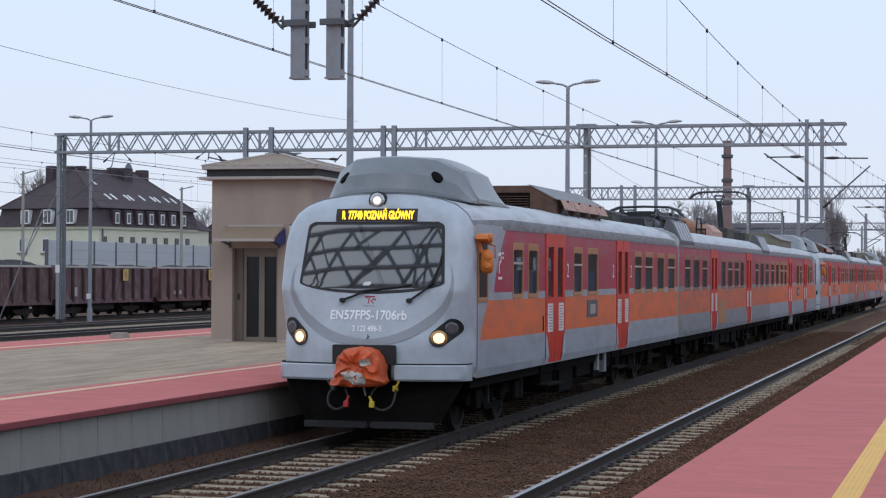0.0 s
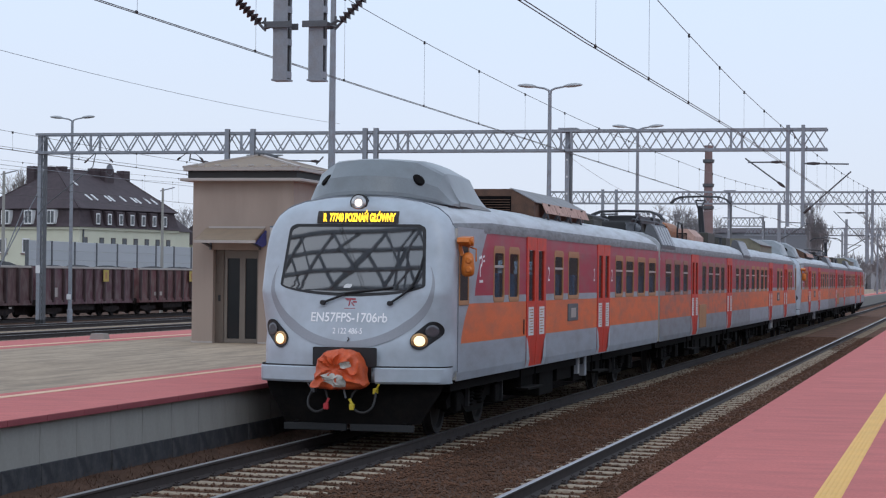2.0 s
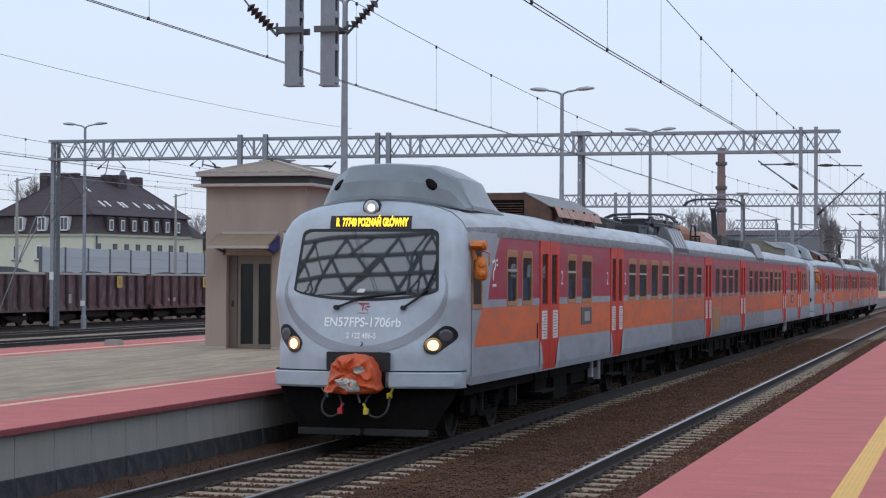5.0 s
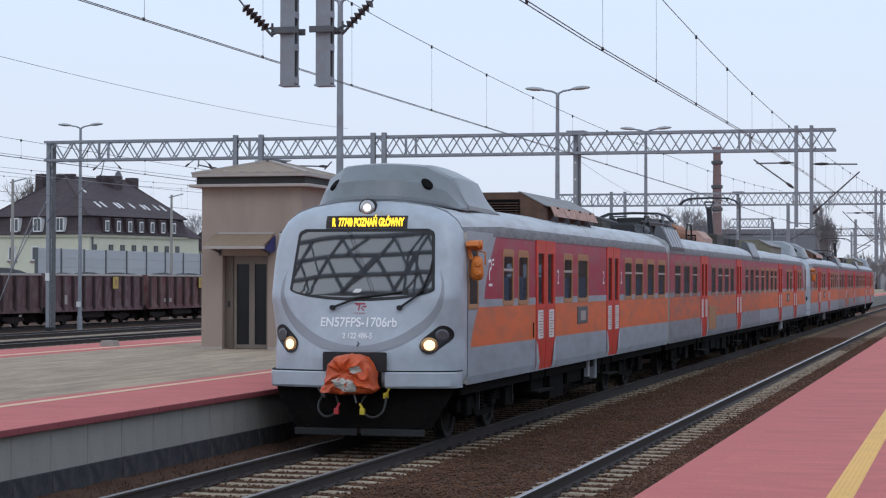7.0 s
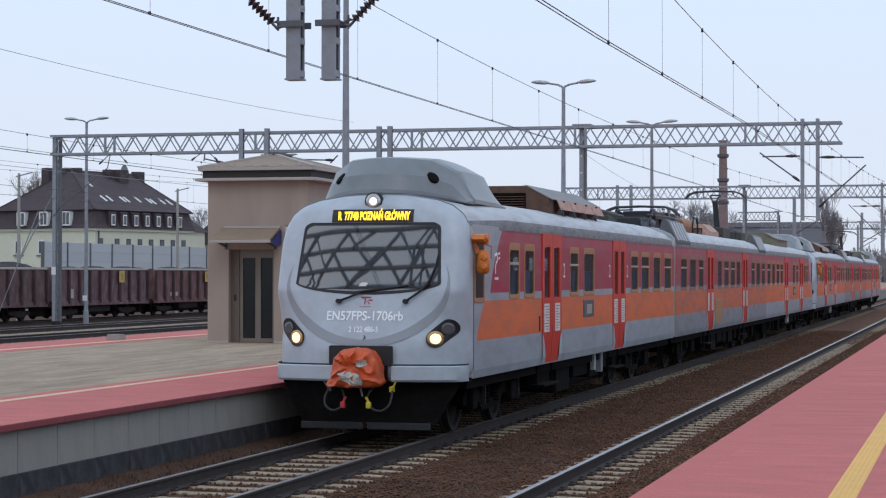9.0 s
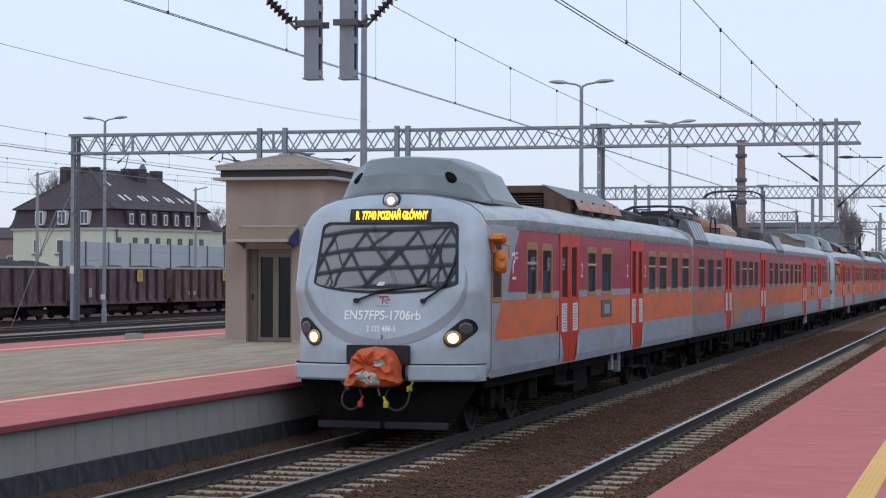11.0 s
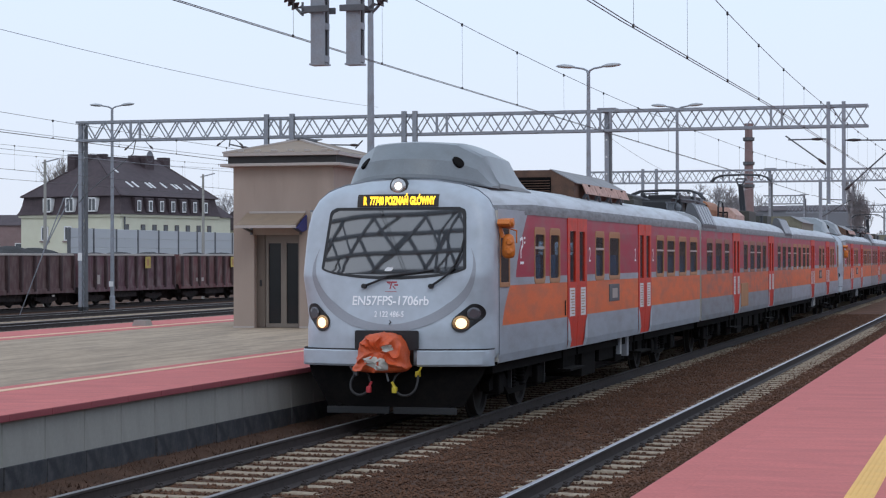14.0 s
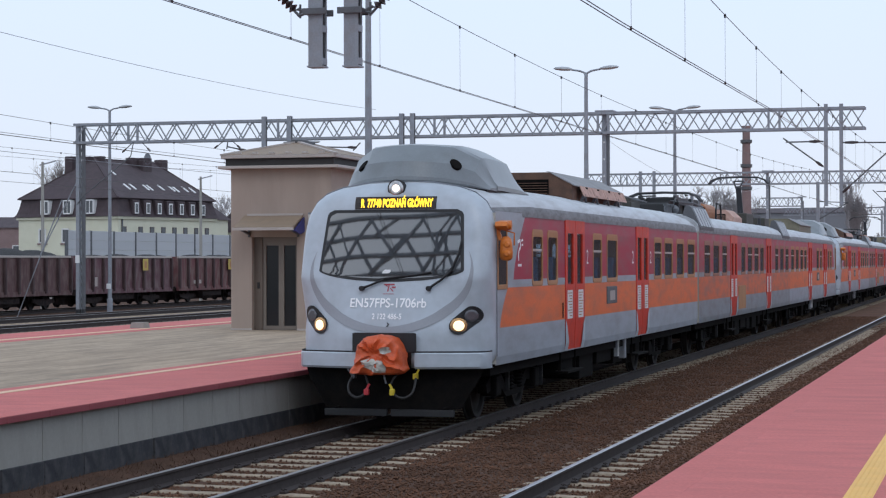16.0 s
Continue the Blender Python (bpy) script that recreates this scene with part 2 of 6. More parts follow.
# The headlight's warm light is put into this reflector colour.
M_BEZEL = mat("lamp_tinted_reflector", (0.62, 0.36, 0.16), 0.25, 0.6)
M_TOPL = mat("white_top_light_glow", (1.0, 0.82, 0.72), 0.3, emit=1.3)
M_CHROME = mat("chrome_ring", (0.5, 0.5, 0.5), 0.2, 0.9)
M_LAMPOFF = mat("dark_lamp_lens", (0.09, 0.09, 0.10), 0.15, spec=0.8)
M_LOGO = mat("dark_red_film", (0.35, 0.04, 0.06), 0.5)
M_LETTER = mat("white_lettering", (0.93, 0.93, 0.94), 0.5, var=0.03)
M_LAMPHEAD = mat("grey_lamp_head", (0.38, 0.39, 0.40), 0.4, 0.2)
M_PANE = mat("dark_lift_glass", (0.02, 0.022, 0.024), 0.1, spec=0.25)
M_YARD = mat("pale_yard_ballast", (0.25, 0.19, 0.145), 0.97, spec=0.15, var=0.4, scale=0.5, fine=9, bump=0.05, dirt=(0.12, 0.085, 0.07), dirt_amt=0.7)
M_WEED = mat("dry_brown_weeds", (0.11, 0.06, 0.038), 0.9, var=0.4)
M_TANK = mat("rust_orange_tank", (0.36, 0.14, 0.055), 0.6, var=0.2, dirt=(0.15, 0.07, 0.04), dirt_amt=0.5)
M_GUARD = mat("dull_black_guard", (0.02, 0.021, 0.023), 0.7, var=0.2)
# Dark brown of the added wall that the car windows mirror.
M_UNSEENWALL = mat("unseen_wall_brown", (0.11, 0.085, 0.075), 0.9, var=0.2, scale=0.5, fine=6)
M_GLASS = glass_mat("tinted_train_glass", (0.85, 0.93, 1.0), 0.8)
M_WSCREEN = mat("windscreen_glass", (0.022, 0.026, 0.028), 0.025, spec=1.0, var=0.05)
M_WSCREEN.node_tree.nodes["Principled BSDF"].inputs["IOR"].default_value = 2.45
M_WSCREEN.node_tree.nodes["Principled BSDF"].inputs["Specular IOR Level"].default_value = 0.5


def livery_mat(slanted):
    """The side's paint scheme: grey skirt, orange band, grey line, crimson upper band that starts on a slant behind the cab."""
    m = mat("train_side_paint", (0.30, 0.325, 0.36), 0.42, spec=0.16, var=0.10, scale=1.2, fine=25, dirt=(0.19, 0.165, 0.16), dirt_amt=0.36 if slanted else 0.62, stretch=(1, 0.5, 1.6))
    nt = m.node_tree
    N, Lk = nt.nodes.new, nt.links.new
    bs = nt.nodes["Principled BSDF"]
    tc = [n for n in nt.nodes if n.type == "TEX_COORD"][0]
    hsv = [n for n in nt.nodes if n.type == "HUE_SAT"][0]
    sep = N("ShaderNodeSeparateXYZ")
    Lk(tc.outputs["Object"], sep.inputs[0])

    def op(kind, a, b):
        n = N("ShaderNodeMath")
        n.operation = kind
        for i, q in enumerate((a, b)):
            if isinstance(q, (int, float)):
                n.inputs[i].default_value = q
            else:
                Lk(q, n.inputs[i])
        return n.outputs[0]
    y, z = sep.outputs["Y"], sep.outputs["Z"]
    fade = N("ShaderNodeTexNoise")
    fade.inputs["Scale"].default_value = 0.9
    Lk(tc.outputs["Object"], fade.inputs["Vector"])

    def band(z0, z1, y0, slant):
        inz = op("MULTIPLY", op("GREATER_THAN", z, z0), op("LESS_THAN", z, z1))
        d = op("SUBTRACT", z, z0)
        start = op("ADD", op("MULTIPLY", op("POWER", op("MAXIMUM", d, 0.0), 1.5), slant), y0) if slanted else -1.0
        return op("MULTIPLY", inz, op("GREATER_THAN", y, start))
    col = hsv.inputs["Color"]
    base = N("ShaderNodeMix")
    base.data_type = "RGBA"
    # Middle cars: shading with distance is put into a darker skirt and orange.
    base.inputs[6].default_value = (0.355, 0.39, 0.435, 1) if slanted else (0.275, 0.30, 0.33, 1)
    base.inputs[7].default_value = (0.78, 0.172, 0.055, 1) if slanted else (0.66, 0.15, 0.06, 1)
    Lk(band(1.42, 2.00, 1.3, 1.1), base.inputs[0])
    red = N("ShaderNodeMix")
    red.data_type = "RGBA"
    Lk(base.outputs[2], red.inputs[6])
    red.inputs[7].default_value = (0.39, 0.022, 0.056, 1)
    Lk(band(2.115, 3.07, 2.15, 0.85), red.inputs[0])
    Lk(red.outputs[2], col)
    return m


M_LIVERY = livery_mat(True)
# Darker, dirtier copy of the side paint for the cars farther back.
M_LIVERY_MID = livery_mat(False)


# ---- mesh helpers ----
class Geo:
    """Collects vertices and faces of one mesh."""

    def __init__(self):
        self.v, self.f = [], []

    def add(self, vs, fs):
        o = len(self.v)
        self.v += [tuple(p) for p in vs]
        self.f += [tuple(i + o for i in q) for q in fs]
        return self

    def box(self, x0, x1, y0, y1, z0, z1):
        return self.add([(x, y, z) for x in (x0, x1) for y in (y0, y1) for z in (z0, z1)],
                        [(0, 1, 3, 2), (4, 6, 7, 5), (0, 4, 5, 1), (2, 3, 7, 6), (0, 2, 6, 4), (1, 5, 7, 3)])

    def chamfer(self, x0, x1, y0, y1, z0, z1, c):
        """A box with all its edges cut."""
        bm = bmesh.new()
        bmesh.ops.create_cube(bm, size=1)
        for p in bm.verts:
            p.co = ((x0 + x1) / 2 + p.co.x * (x1 - x0), (y0 + y1) / 2 + p.co.y * (y1 - y0), (z0 + z1) / 2 + p.co.z * (z1 - z0))
        bmesh.ops.bevel(bm, geom=bm.edges[:], offset=c, segments=2, affect="EDGES", profile=0.6)
        bm.verts.index_update()
        self.add([p.co[:] for p in bm.verts], [[q.index for q in f.verts] for f in bm.faces])
        bm.free()
        return self

    def bar(self, p, q, w, h=None):
        p, q, h = Vector(p), Vector(q), h or w
        d = (q - p).normalized()
        a = d.cross(Vector((0, 0, 1)))
        a = a.normalized() if a.length > 1e-4 else Vector((1, 0, 0))
        b = a.cross(d)
        vs = [e + a * (w / 2 * i) + b * (h / 2 * j) for e in (p, q) for i in (-1, 1) for j in (-1, 1)]
        return self.add(vs, [(0, 1, 3, 2), (4, 6, 7, 5), (0, 4, 5, 1), (2, 3, 7, 6), (0, 2, 6, 4), (1, 5, 7, 3)])

    def tube(self, pts, r, n=8, cap=True):
        pts = [Vector(p) for p in pts]
        rs = r if isinstance(r, (list, tuple)) else [r] * len(pts)
        vs, a0 = [], None
        for i, p in enumerate(pts):
            d = (pts[min(i + 1, len(pts) - 1)] - pts[max(i - 1, 0)]).normalized()
            if a0 is None:
                a0 = d.orthogonal().normalized()
            a = (a0 - d * a0.dot(d)).normalized()
            a0, b = a, d.cross(a)
            vs += [p + (a * math.cos(k * math.tau / n) + b * math.sin(k * math.tau / n)) * rs[i] for k in range(n)]
        fs = [(i * n + k, i * n + (k + 1) % n, (i + 1) * n + (k + 1) % n, (i + 1) * n + k) for i in range(len(pts) - 1) for k in range(n)]
        if cap:
            fs += [tuple(range(n))[::-1], tuple((len(pts) - 1) * n + k for k in range(n))]
        return self.add(vs, fs)

    def prism(self, poly, lo, hi, axis):
        """A polygon in the two other axes, pulled along axis."""
        put = {"x": lambda a, b, t: (t, a, b), "y": lambda a, b, t: (a, t, b), "z": lambda a, b, t: (a, b, t)}[axis]
        n = len(poly)
        vs = [put(a, b, lo) for a, b in poly] + [put(a, b, hi) for a, b in poly]
        fs = [tuple(range(n))[::-1], tuple(range(n, 2 * n))] + [(i, (i + 1) % n, (i + 1) % n + n, i + n) for i in range(n)]
        return self.add(vs, fs)

    def grid(self, rows, close=False):
        n = len(rows[0])
        vs = [p for r in rows for p in r]
        fs = [(i * n + k, i * n + (k + 1) % n, (i + 1) * n + (k + 1) % n, (i + 1) * n + k)
              for i in range(len(rows) - 1) for k in range(n if close else n - 1)]
        return self.add(vs, fs)

    def blob(self, c, r, seed, n=1, squash=(1, 1, 1), rough=0.25):
        bm = bmesh.new()
        bmesh.ops.create_icosphere(bm, subdivisions=n, radius=1)
        for p in bm.verts:
            k = 1 + rough * noise.noise(p.co * 1.7 + Vector((seed * 3.1, seed * 1.7, seed)))
            p.co = [c[i] + p.co[i] * r * k * squash[i] for i in range(3)]
        bm.verts.index_update()
        self.add([p.co[:] for p in bm.verts], [[q.index for q in f.verts] for f in bm.faces])
        bm.free()
        return self


def mesh_of(name, geo, material, smooth=False, fix=True):
    me = bpy.data.meshes.new(name)
    me.from_pydata([tuple(p) for p in geo.v], [], geo.f)
    if fix:
        bm = bmesh.new()
        bm.from_mesh(me)
        bmesh.ops.recalc_face_normals(bm, faces=bm.faces[:])
        bm.to_mesh(me)
        bm.free()
    me.materials.append(material)
    if smooth:
        me.polygons.foreach_set("use_smooth", [True] * len(me.polygons))
        me.set_sharp_from_angle(angle=radians(smooth if smooth > 1 else 35))
    me.update()
    return me


def weld(me, dist=0.002):
    bm = bmesh.new()
    bm.from_mesh(me)
    bmesh.ops.remove_doubles(bm, verts=bm.verts[:], dist=dist)
    bm.to_mesh(me)
    bm.free()
    return me


def part(name, geo, material, parent=None, label="", smooth=False, fix=True):
    me = geo if isinstance(geo, bpy.types.Mesh) else mesh_of(name, geo, material, smooth, fix)
    ob = new(name, me)
    ob.parent = parent
    if label:
        ob["label"] = label
    return ob


def thing(name, label, category, group="", kind="", at=None):
    ob = new(name)
    ob.empty_display_size = 0.2
    if at:
        ob.location = at
    return tagged(ob, label, category, group, kind)


def solid(name, geo, material, label, category, group="", kind="", smooth=False, fix=True):
    return tagged(part(name, geo, material, None, "", smooth, fix), label, category, group, kind)


def letters(text, size, bold=0.0):
    """The built-in font as flat polygons in (x, z), centred."""
    cu = bpy.data.curves.new("lettering", "FONT")
    cu.body, cu.size, cu.align_x, cu.align_y, cu.offset = text, size, "CENTER", "CENTER", bold
    ob = bpy.data.objects.new("lettering", cu)
    scene.collection.objects.link(ob)
    bpy.context.view_layer.update()
    me = bpy.data.meshes.new_from_object(ob.evaluated_get(bpy.context.evaluated_depsgraph_get()))
    bpy.data.objects.remove(ob)
    return me


# ---- ground, tracks, platforms ----
TRACK_B = 4.385
ground = Geo()
ground.grid([[(x, y, -0.62 if abs(x) < 60 else -0.9) for x in (-3000, -400, -120, -60, -20, 20, 120, 3000)] for y in (-800, -100, -20, 60, 150, 300, 900, 4000)])
solid("ground", ground, M_GROUND, "brown-grey gravel and dry grass of the railway yard", "ground", kind="structure")


def bed(name, x0, x1, y0, y1, z, material=None):
    g = Geo()
    xs, ys = np.linspace(x0, x1, 34), np.linspace(y0, y1, 120)
    rows = []
    for y in ys:
        rows.append([(x, y, -0.63 if i in (0, 33) else z + 0.018 * noise.noise(Vector((x * 2, y * 2, 0)))) for i, x in enumerate(xs)])
    g.grid(rows)
    return solid(name, g, material or M_BED, "rust-brown crushed stone ballast under the rails", "ballast", kind="structure", smooth=True)


bed("ground_ballast_main", -1.75, 6.15, -30, 60, -0.190)
bed("ground_ballast_far", -1.75, 6.15, 60, 420, -0.195, M_STONE)
bed("ground_ballast_yard", -36.5, -23.5, 0, 300, -0.20, M_YARD)
# Freight bed is widened past its track to darken the ground behind the wagons.
bed("ground_ballast_freight", -57, -38.5, 0, 300, -0.44)

RAIL_FOOT = [(-0.075, -0.172), (0.075, -0.172), (0.075, -0.16), (0.012, -0.135), (0.012, -0.045), (0.035, -0.03), (0.035, -0.004), (-0.035, -0.004), (-0.035, -0.03), (-0.012, -0.045), (-0.012, -0.135), (-0.075, -0.16)]


def sleeper_mesh():
    g = Geo()
    prof = [(-1.26, -0.184), (-1.18, -0.176), (-0.95, -0.165), (-0.55, -0.165), (-0.35, -0.172), (0.35, -0.172), (0.55, -0.165), (0.95, -0.165), (1.18, -0.176), (1.26, -0.184)]
    rows = []
    for dy, dz in ((-0.14, -0.2), (-0.112, -0.03), (-0.098, -0.006), (-0.06, 0), (0.06, 0), (0.098, -0.006), (0.112, -0.03), (0.14, -0.2)):
        rows.append([(x, dy, z + dz) for x, z in prof])
    g.grid(rows)
    n = len(prof)
    g.f += [tuple(i * n for i in range(8)), tuple(i * n + n - 1 for i in range(8))[::-1]]
    return mesh_of("sleeper", g, M_SLEEPER)


SLEEPER = sleeper_mesh()


def clip_geo():
    g = Geo()
    for s in (-1, 1):
        g.chamfer(s * 0.11 - 0.035, s * 0.11 + 0.035, -0.06, 0.06, -0.17, -0.135, 0.01)
        g.tube([(s * 0.13, -0.04, -0.13), (s * 0.09, -0.03, -0.115), (s * 0.09, 0.03, -0.115), (s * 0.13, 0.04, -0.13)], 0.009, 5)
    return g


CLIP = mesh_of("rail_clip", clip_geo(), M_RAIL)


def track(label, x, y0, y1, top, z=0.0, sleepers=None):
    t = thing("railway_track", label, "railway track", "railway tracks", "structure", (x, 0, z))
    for s in (-0.752, 0.752):
        r = part("rail", Geo().prism([(a + s, b) for a, b in RAIL_FOOT], y0, y1, "y"), M_RAIL, t, "rust-brown steel rail")
        h = part("rail_head", Geo().prism([(s - 0.034, -0.004), (s + 0.034, -0.004), (s + 0.022, 0.002), (s - 0.022, 0.002)], y0, y1, "y"), top, r, "worn bright running surface")
    if sleepers:
        a, b = sleepers
        for i in range(int((b - a) / 0.62)):
            o = part("sleeper", SLEEPER, None, t)
            o.location = (0, a + 0.62 * i, 0)
            o.rotation_euler = (0, 0, random.uniform(-0.008, 0.008))
            if i < 45:
                for s in (-0.752, 0.752):
                    c = part("rail_clip", CLIP, None, o)
                    c.location = (s, 0, 0)
        if b < 60:
            g = Geo()
            for i in range(150):
                yy = b + 0.62 * i
                g.box(-1.3, 1.3, yy - 0.085, yy + 0.085, -0.3, -0.182)
            tagged(part("sleepers", g, M_SLEEPER, t), kind="stuff")
    return t


track("main railway track on concrete sleepers beneath the train", 0.0, -40, 420, M_RAILTOP2, 0.0, (-16.25, 32))
track("main railway track with a polished rail beside the platform", TRACK_B, -40, 420, M_RAILTOP, 0.0, (-16.25, 50))
track("rusty yard track beyond the island platform", -27.0, -30, 300, M_RAILTOP2, 0.0, (30, 100))
track("rusty yard track beyond the island platform", -32.3, -30, 300, M_RAILTOP2, 0.0, (30, 100))
track("freight track under the coal wagons", -42.0 - 1.45, -30, 300, M_RAILTOP2, -0.27)


def stones(name, n, area, z, r0, r1, seed):
    """Loose ballast stones over a stretch of the bed, joined."""
    rng = np.random.default_rng(seed)
    ico = np.array([(0, 0, 1), (0.9, 0, 0.2), (0.25, 0.85, 0.1), (-0.75, 0.5, 0.25), (-0.7, -0.55, 0.1), (0.3, -0.9, 0.2), (0, 0, -0.8)])
    tri = [(0, 1, 2), (0, 2, 3), (0, 3, 4), (0, 4, 5), (0, 5, 1), (6, 2, 1), (6, 3, 2), (6, 4, 3), (6, 5, 4), (6, 1, 5)]
    V, F = [], []
    pts = area(rng, n)
    for i, (x, y, dz) in enumerate(pts):
        a = rng.uniform(0, 6.28)
        c, s = math.cos(a), math.sin(a)
        q = ico * rng.uniform(0.65, 1.3, (7, 1)) * rng.uniform(r0, r1) * np.array([1, rng.uniform(0.6, 1), rng.uniform(0.5, 0.95)])
        V.append(np.c_[q[:, 0] * c - q[:, 1] * s + x, q[:, 0] * s + q[:, 1] * c + y, q[:, 2] + z + dz + rng.uniform(-0.012, 0.012)])
        F += [(a0 + 7 * i, b0 + 7 * i, c0 + 7 * i) for a0, b0, c0 in tri]
    me = bpy.data.meshes.new(name)
    me.from_pydata(np.concatenate(V).tolist(), [], F)
    me.materials.append(M_STONE)
    ob = new(name, me)
    return tagged(ob, "loose rust-brown ballast stones between the rails", "ballast", kind="stuff")


def main_area(rng, n):
    y = -13 + 80 * rng.uniform(0, 1, n) ** 2.0
    x = rng.uniform(-1.6, 6.0, n)
    tie = np.abs((y + 16.25) / 0.62 - np.round((y + 16.25) / 0.62)) < 0.215 + 0.03 * rng.uniform(-1, 1, n)
    near_a, near_b = np.abs(x) < 1.2, np.abs(x - TRACK_B) < 1.2
    heap = np.abs(x - TRACK_B - 0.10) < 0.30
    keep = ~(tie & (near_a | near_b) & (rng.uniform(0, 1, n) > np.where(heap, 1.0, 0.03)))
    dz = np.where(heap, 0.03, np.where(near_a | near_b, -0.004, 0.004))
    return np.c_[x, y, dz][keep]


fill = Geo().grid([[(TRACK_B + x, y, z + 0.012 * noise.noise(Vector((x * 5, y * 2, 3)))) for x, z in ((-0.30, -0.21), (-0.20, -0.168), (0.0, -0.158), (0.25, -0.16), (0.40, -0.168), (0.48, -0.21))] for y in np.arange(-20, 90, 0.3)])
solid("ground_ballast_fill", fill, M_STONE, "brown ballast heaped over the middle of the sleepers", "ground", kind="structure", smooth=True)
stones("ballast_stones", 130000, main_area, -0.180, 0.014, 0.030, 3)


# island platform (far side of the train) and the platform under the camera
PLAT = 0.76
island = thing("platform_island", "island platform of sandy paving with pink edge strips", "platform", kind="structure")
g = Geo().box(-13.3, -2.0, -40, 420, -0.6, PLAT - 0.004)
part("core", g, M_PAVER, island, "sandy grey concrete paving")
part("edge_strip", Geo().box(-3.95, -1.90, -40, 420, PLAT - 0.06, PLAT), M_PINK, island, "pink edge paving")
part("edge_strip", Geo().box(-13.4, -11.15, -40, 420, PLAT - 0.06, PLAT), M_PINK, island, "pink edge paving")
part("guide_line", Geo().box(-3.65, -3.49, -40, 420, PLAT, PLAT + 0.006), M_LINE, island, "pale tactile guide line")
part("guide_line", Geo().box(-11.84, -11.62, -40, 420, PLAT, PLAT + 0.006), M_LINE, island, "pale tactile guide line")
COPING = mesh_of("coping", Geo().chamfer(-0.30, 0.0, 0.004, 0.996, -0.075, 0.0, 0.008), M_PINKE)
COPTOP = mesh_of("coping_top", Geo().box(-0.30, -0.012, 0.0, 1.0, -0.01, 0.003), M_PINK)
WALLP = mesh_of("wall_panel", Geo().chamfer(-0.2, 0.0, 0.006, 0.994, -0.58, 0.0, 0.01), M_PANEL)
FOOTP = mesh_of("footing", Geo().chamfer(-0.2, 0.0, 0.01, 0.99, -0.5, 0.0, 0.012), M_FOOT)


def edge_run(parent, x, side, y0, n):
    for i in range(n):
        for nm, me, dx, z in (("coping", COPING, 0.02, PLAT), ("coping_top", COPTOP, 0.02, PLAT), ("wall_panel", WALLP, -0.07, PLAT - 0.075), ("footing", FOOTP, -0.05 + random.uniform(-0.012, 0.012), 0.195)):
            o = part(nm, me, None, parent)
            o.location = (x + side * dx, y0 + i, z)
            o.scale = (side, 1, 1)


edge_run(island, -1.65, 1, -22.0, 60)
g = Geo().box(-1.95, -1.72, 38, 420, -0.5, PLAT)
part("far_edge", g, M_PANEL, island)
near = thing("platform_near", "pink paved platform with a yellow tactile strip", "platform", kind="structure")
part("core", Geo().box(6.326, 30, -60, 420, -0.6, PLAT + 0.003), M_PINK, near, "pink concrete paving")
edge_run(near, 6.045, -1, -22.0, 70)
part("far_edge", Geo().box(6.05, 6.34, 48, 420, -0.5, PLAT - 0.002), M_PINK, near)
strip = part("tactile_strip", Geo().box(7.44, 7.64, -40, 200, PLAT, PLAT + 0.004), M_YELLOW, near, "yellow ribbed tactile strip")
for k in range(5):
    xx = 7.462 + k * 0.039
    part("rib", Geo().prism([(xx - 0.012, PLAT + 0.004), (xx + 0.012, PLAT + 0.004), (xx + 0.009, PLAT + 0.0075), (xx - 0.009, PLAT + 0.0075)], -40, 200, "y"), M_YELLOW, strip)

# Added out of view: darkens the window reflections and blocks low sky.
solid("wall_unseen_mirrored", Geo().box(26, 36, -70, 700, 0.7, 6.4), M_UNSEENWALL, "unseen dark wall added for the train windows to mirror", "building", kind="structure")


def weeds(name, n, x0, x1, y0, y1, z, seed):
    """Dry weeds and litter along the foot of the platform wall."""
    rng = np.random.default_rng(seed)
    V, F = [], []
    for i in range(n):
        x, y = x0 + (x1 - x0) * rng.uniform(0, 1) ** 1.6, rng.uniform(y0, y1)
        h, a, w = rng.uniform(0.03, 0.12) * (1.15 - (x - x0) / (x1 - x0)), rng.uniform(0, 6.28), rng.uniform(0.004, 0.014)
        dx, dy = math.cos(a), math.sin(a)
        lean = rng.uniform(0.02, 0.14)
        o = len(V)
        V += [(x - dy * w, y + dx * w, z), (x + dy * w, y - dx * w, z), (x + dx * lean, y + dy * lean, z + h)]
        F.append((o, o + 1, o + 2))
    me = bpy.data.meshes.new(name)
    me.from_pydata(V, [], F)
    me.materials.append(M_WEED)
    return tagged(new(name, me), "dry brown weeds along the platform wall", "weeds", kind="stuff")


mound = Geo()
mound.grid([[(x, y, z + 0.03 * noise.noise(Vector((x * 3, y * 1.3, 5)))) for x, z in ((-1.74, -0.06), (-1.55, -0.08), (-1.35, -0.12), (-1.15, -0.19), (-1.0, -0.26))] for y in np.arange(-20, 40, 0.3)])
solid("ground_wall_verge", mound, M_BED, "brown earth and grit banked against the platform wall", "ground", kind="structure", smooth=True)
weeds("dry_weeds", 9000, -1.70, -1.05, -14, 12, -0.13, 5)


# ---- the train ----
OUTL = [(0, 0.86), (0.7, 0.86), (1.25, 0.86), (1.38, 0.90), (1.44, 1.02), (1.44, 1.6), (1.44, 2.2), (1.44, 2.6), (1.43, 2.88), (1.385, 3.10), (1.29, 3.27), (1.13, 3.40), (0.88, 3.485), (0.5, 3.55), (0, 3.575)]
OUTL = OUTL + [(-x, z) for x, z in OUTL[-2:0:-1]]
CEN = (0.0, 2.1)


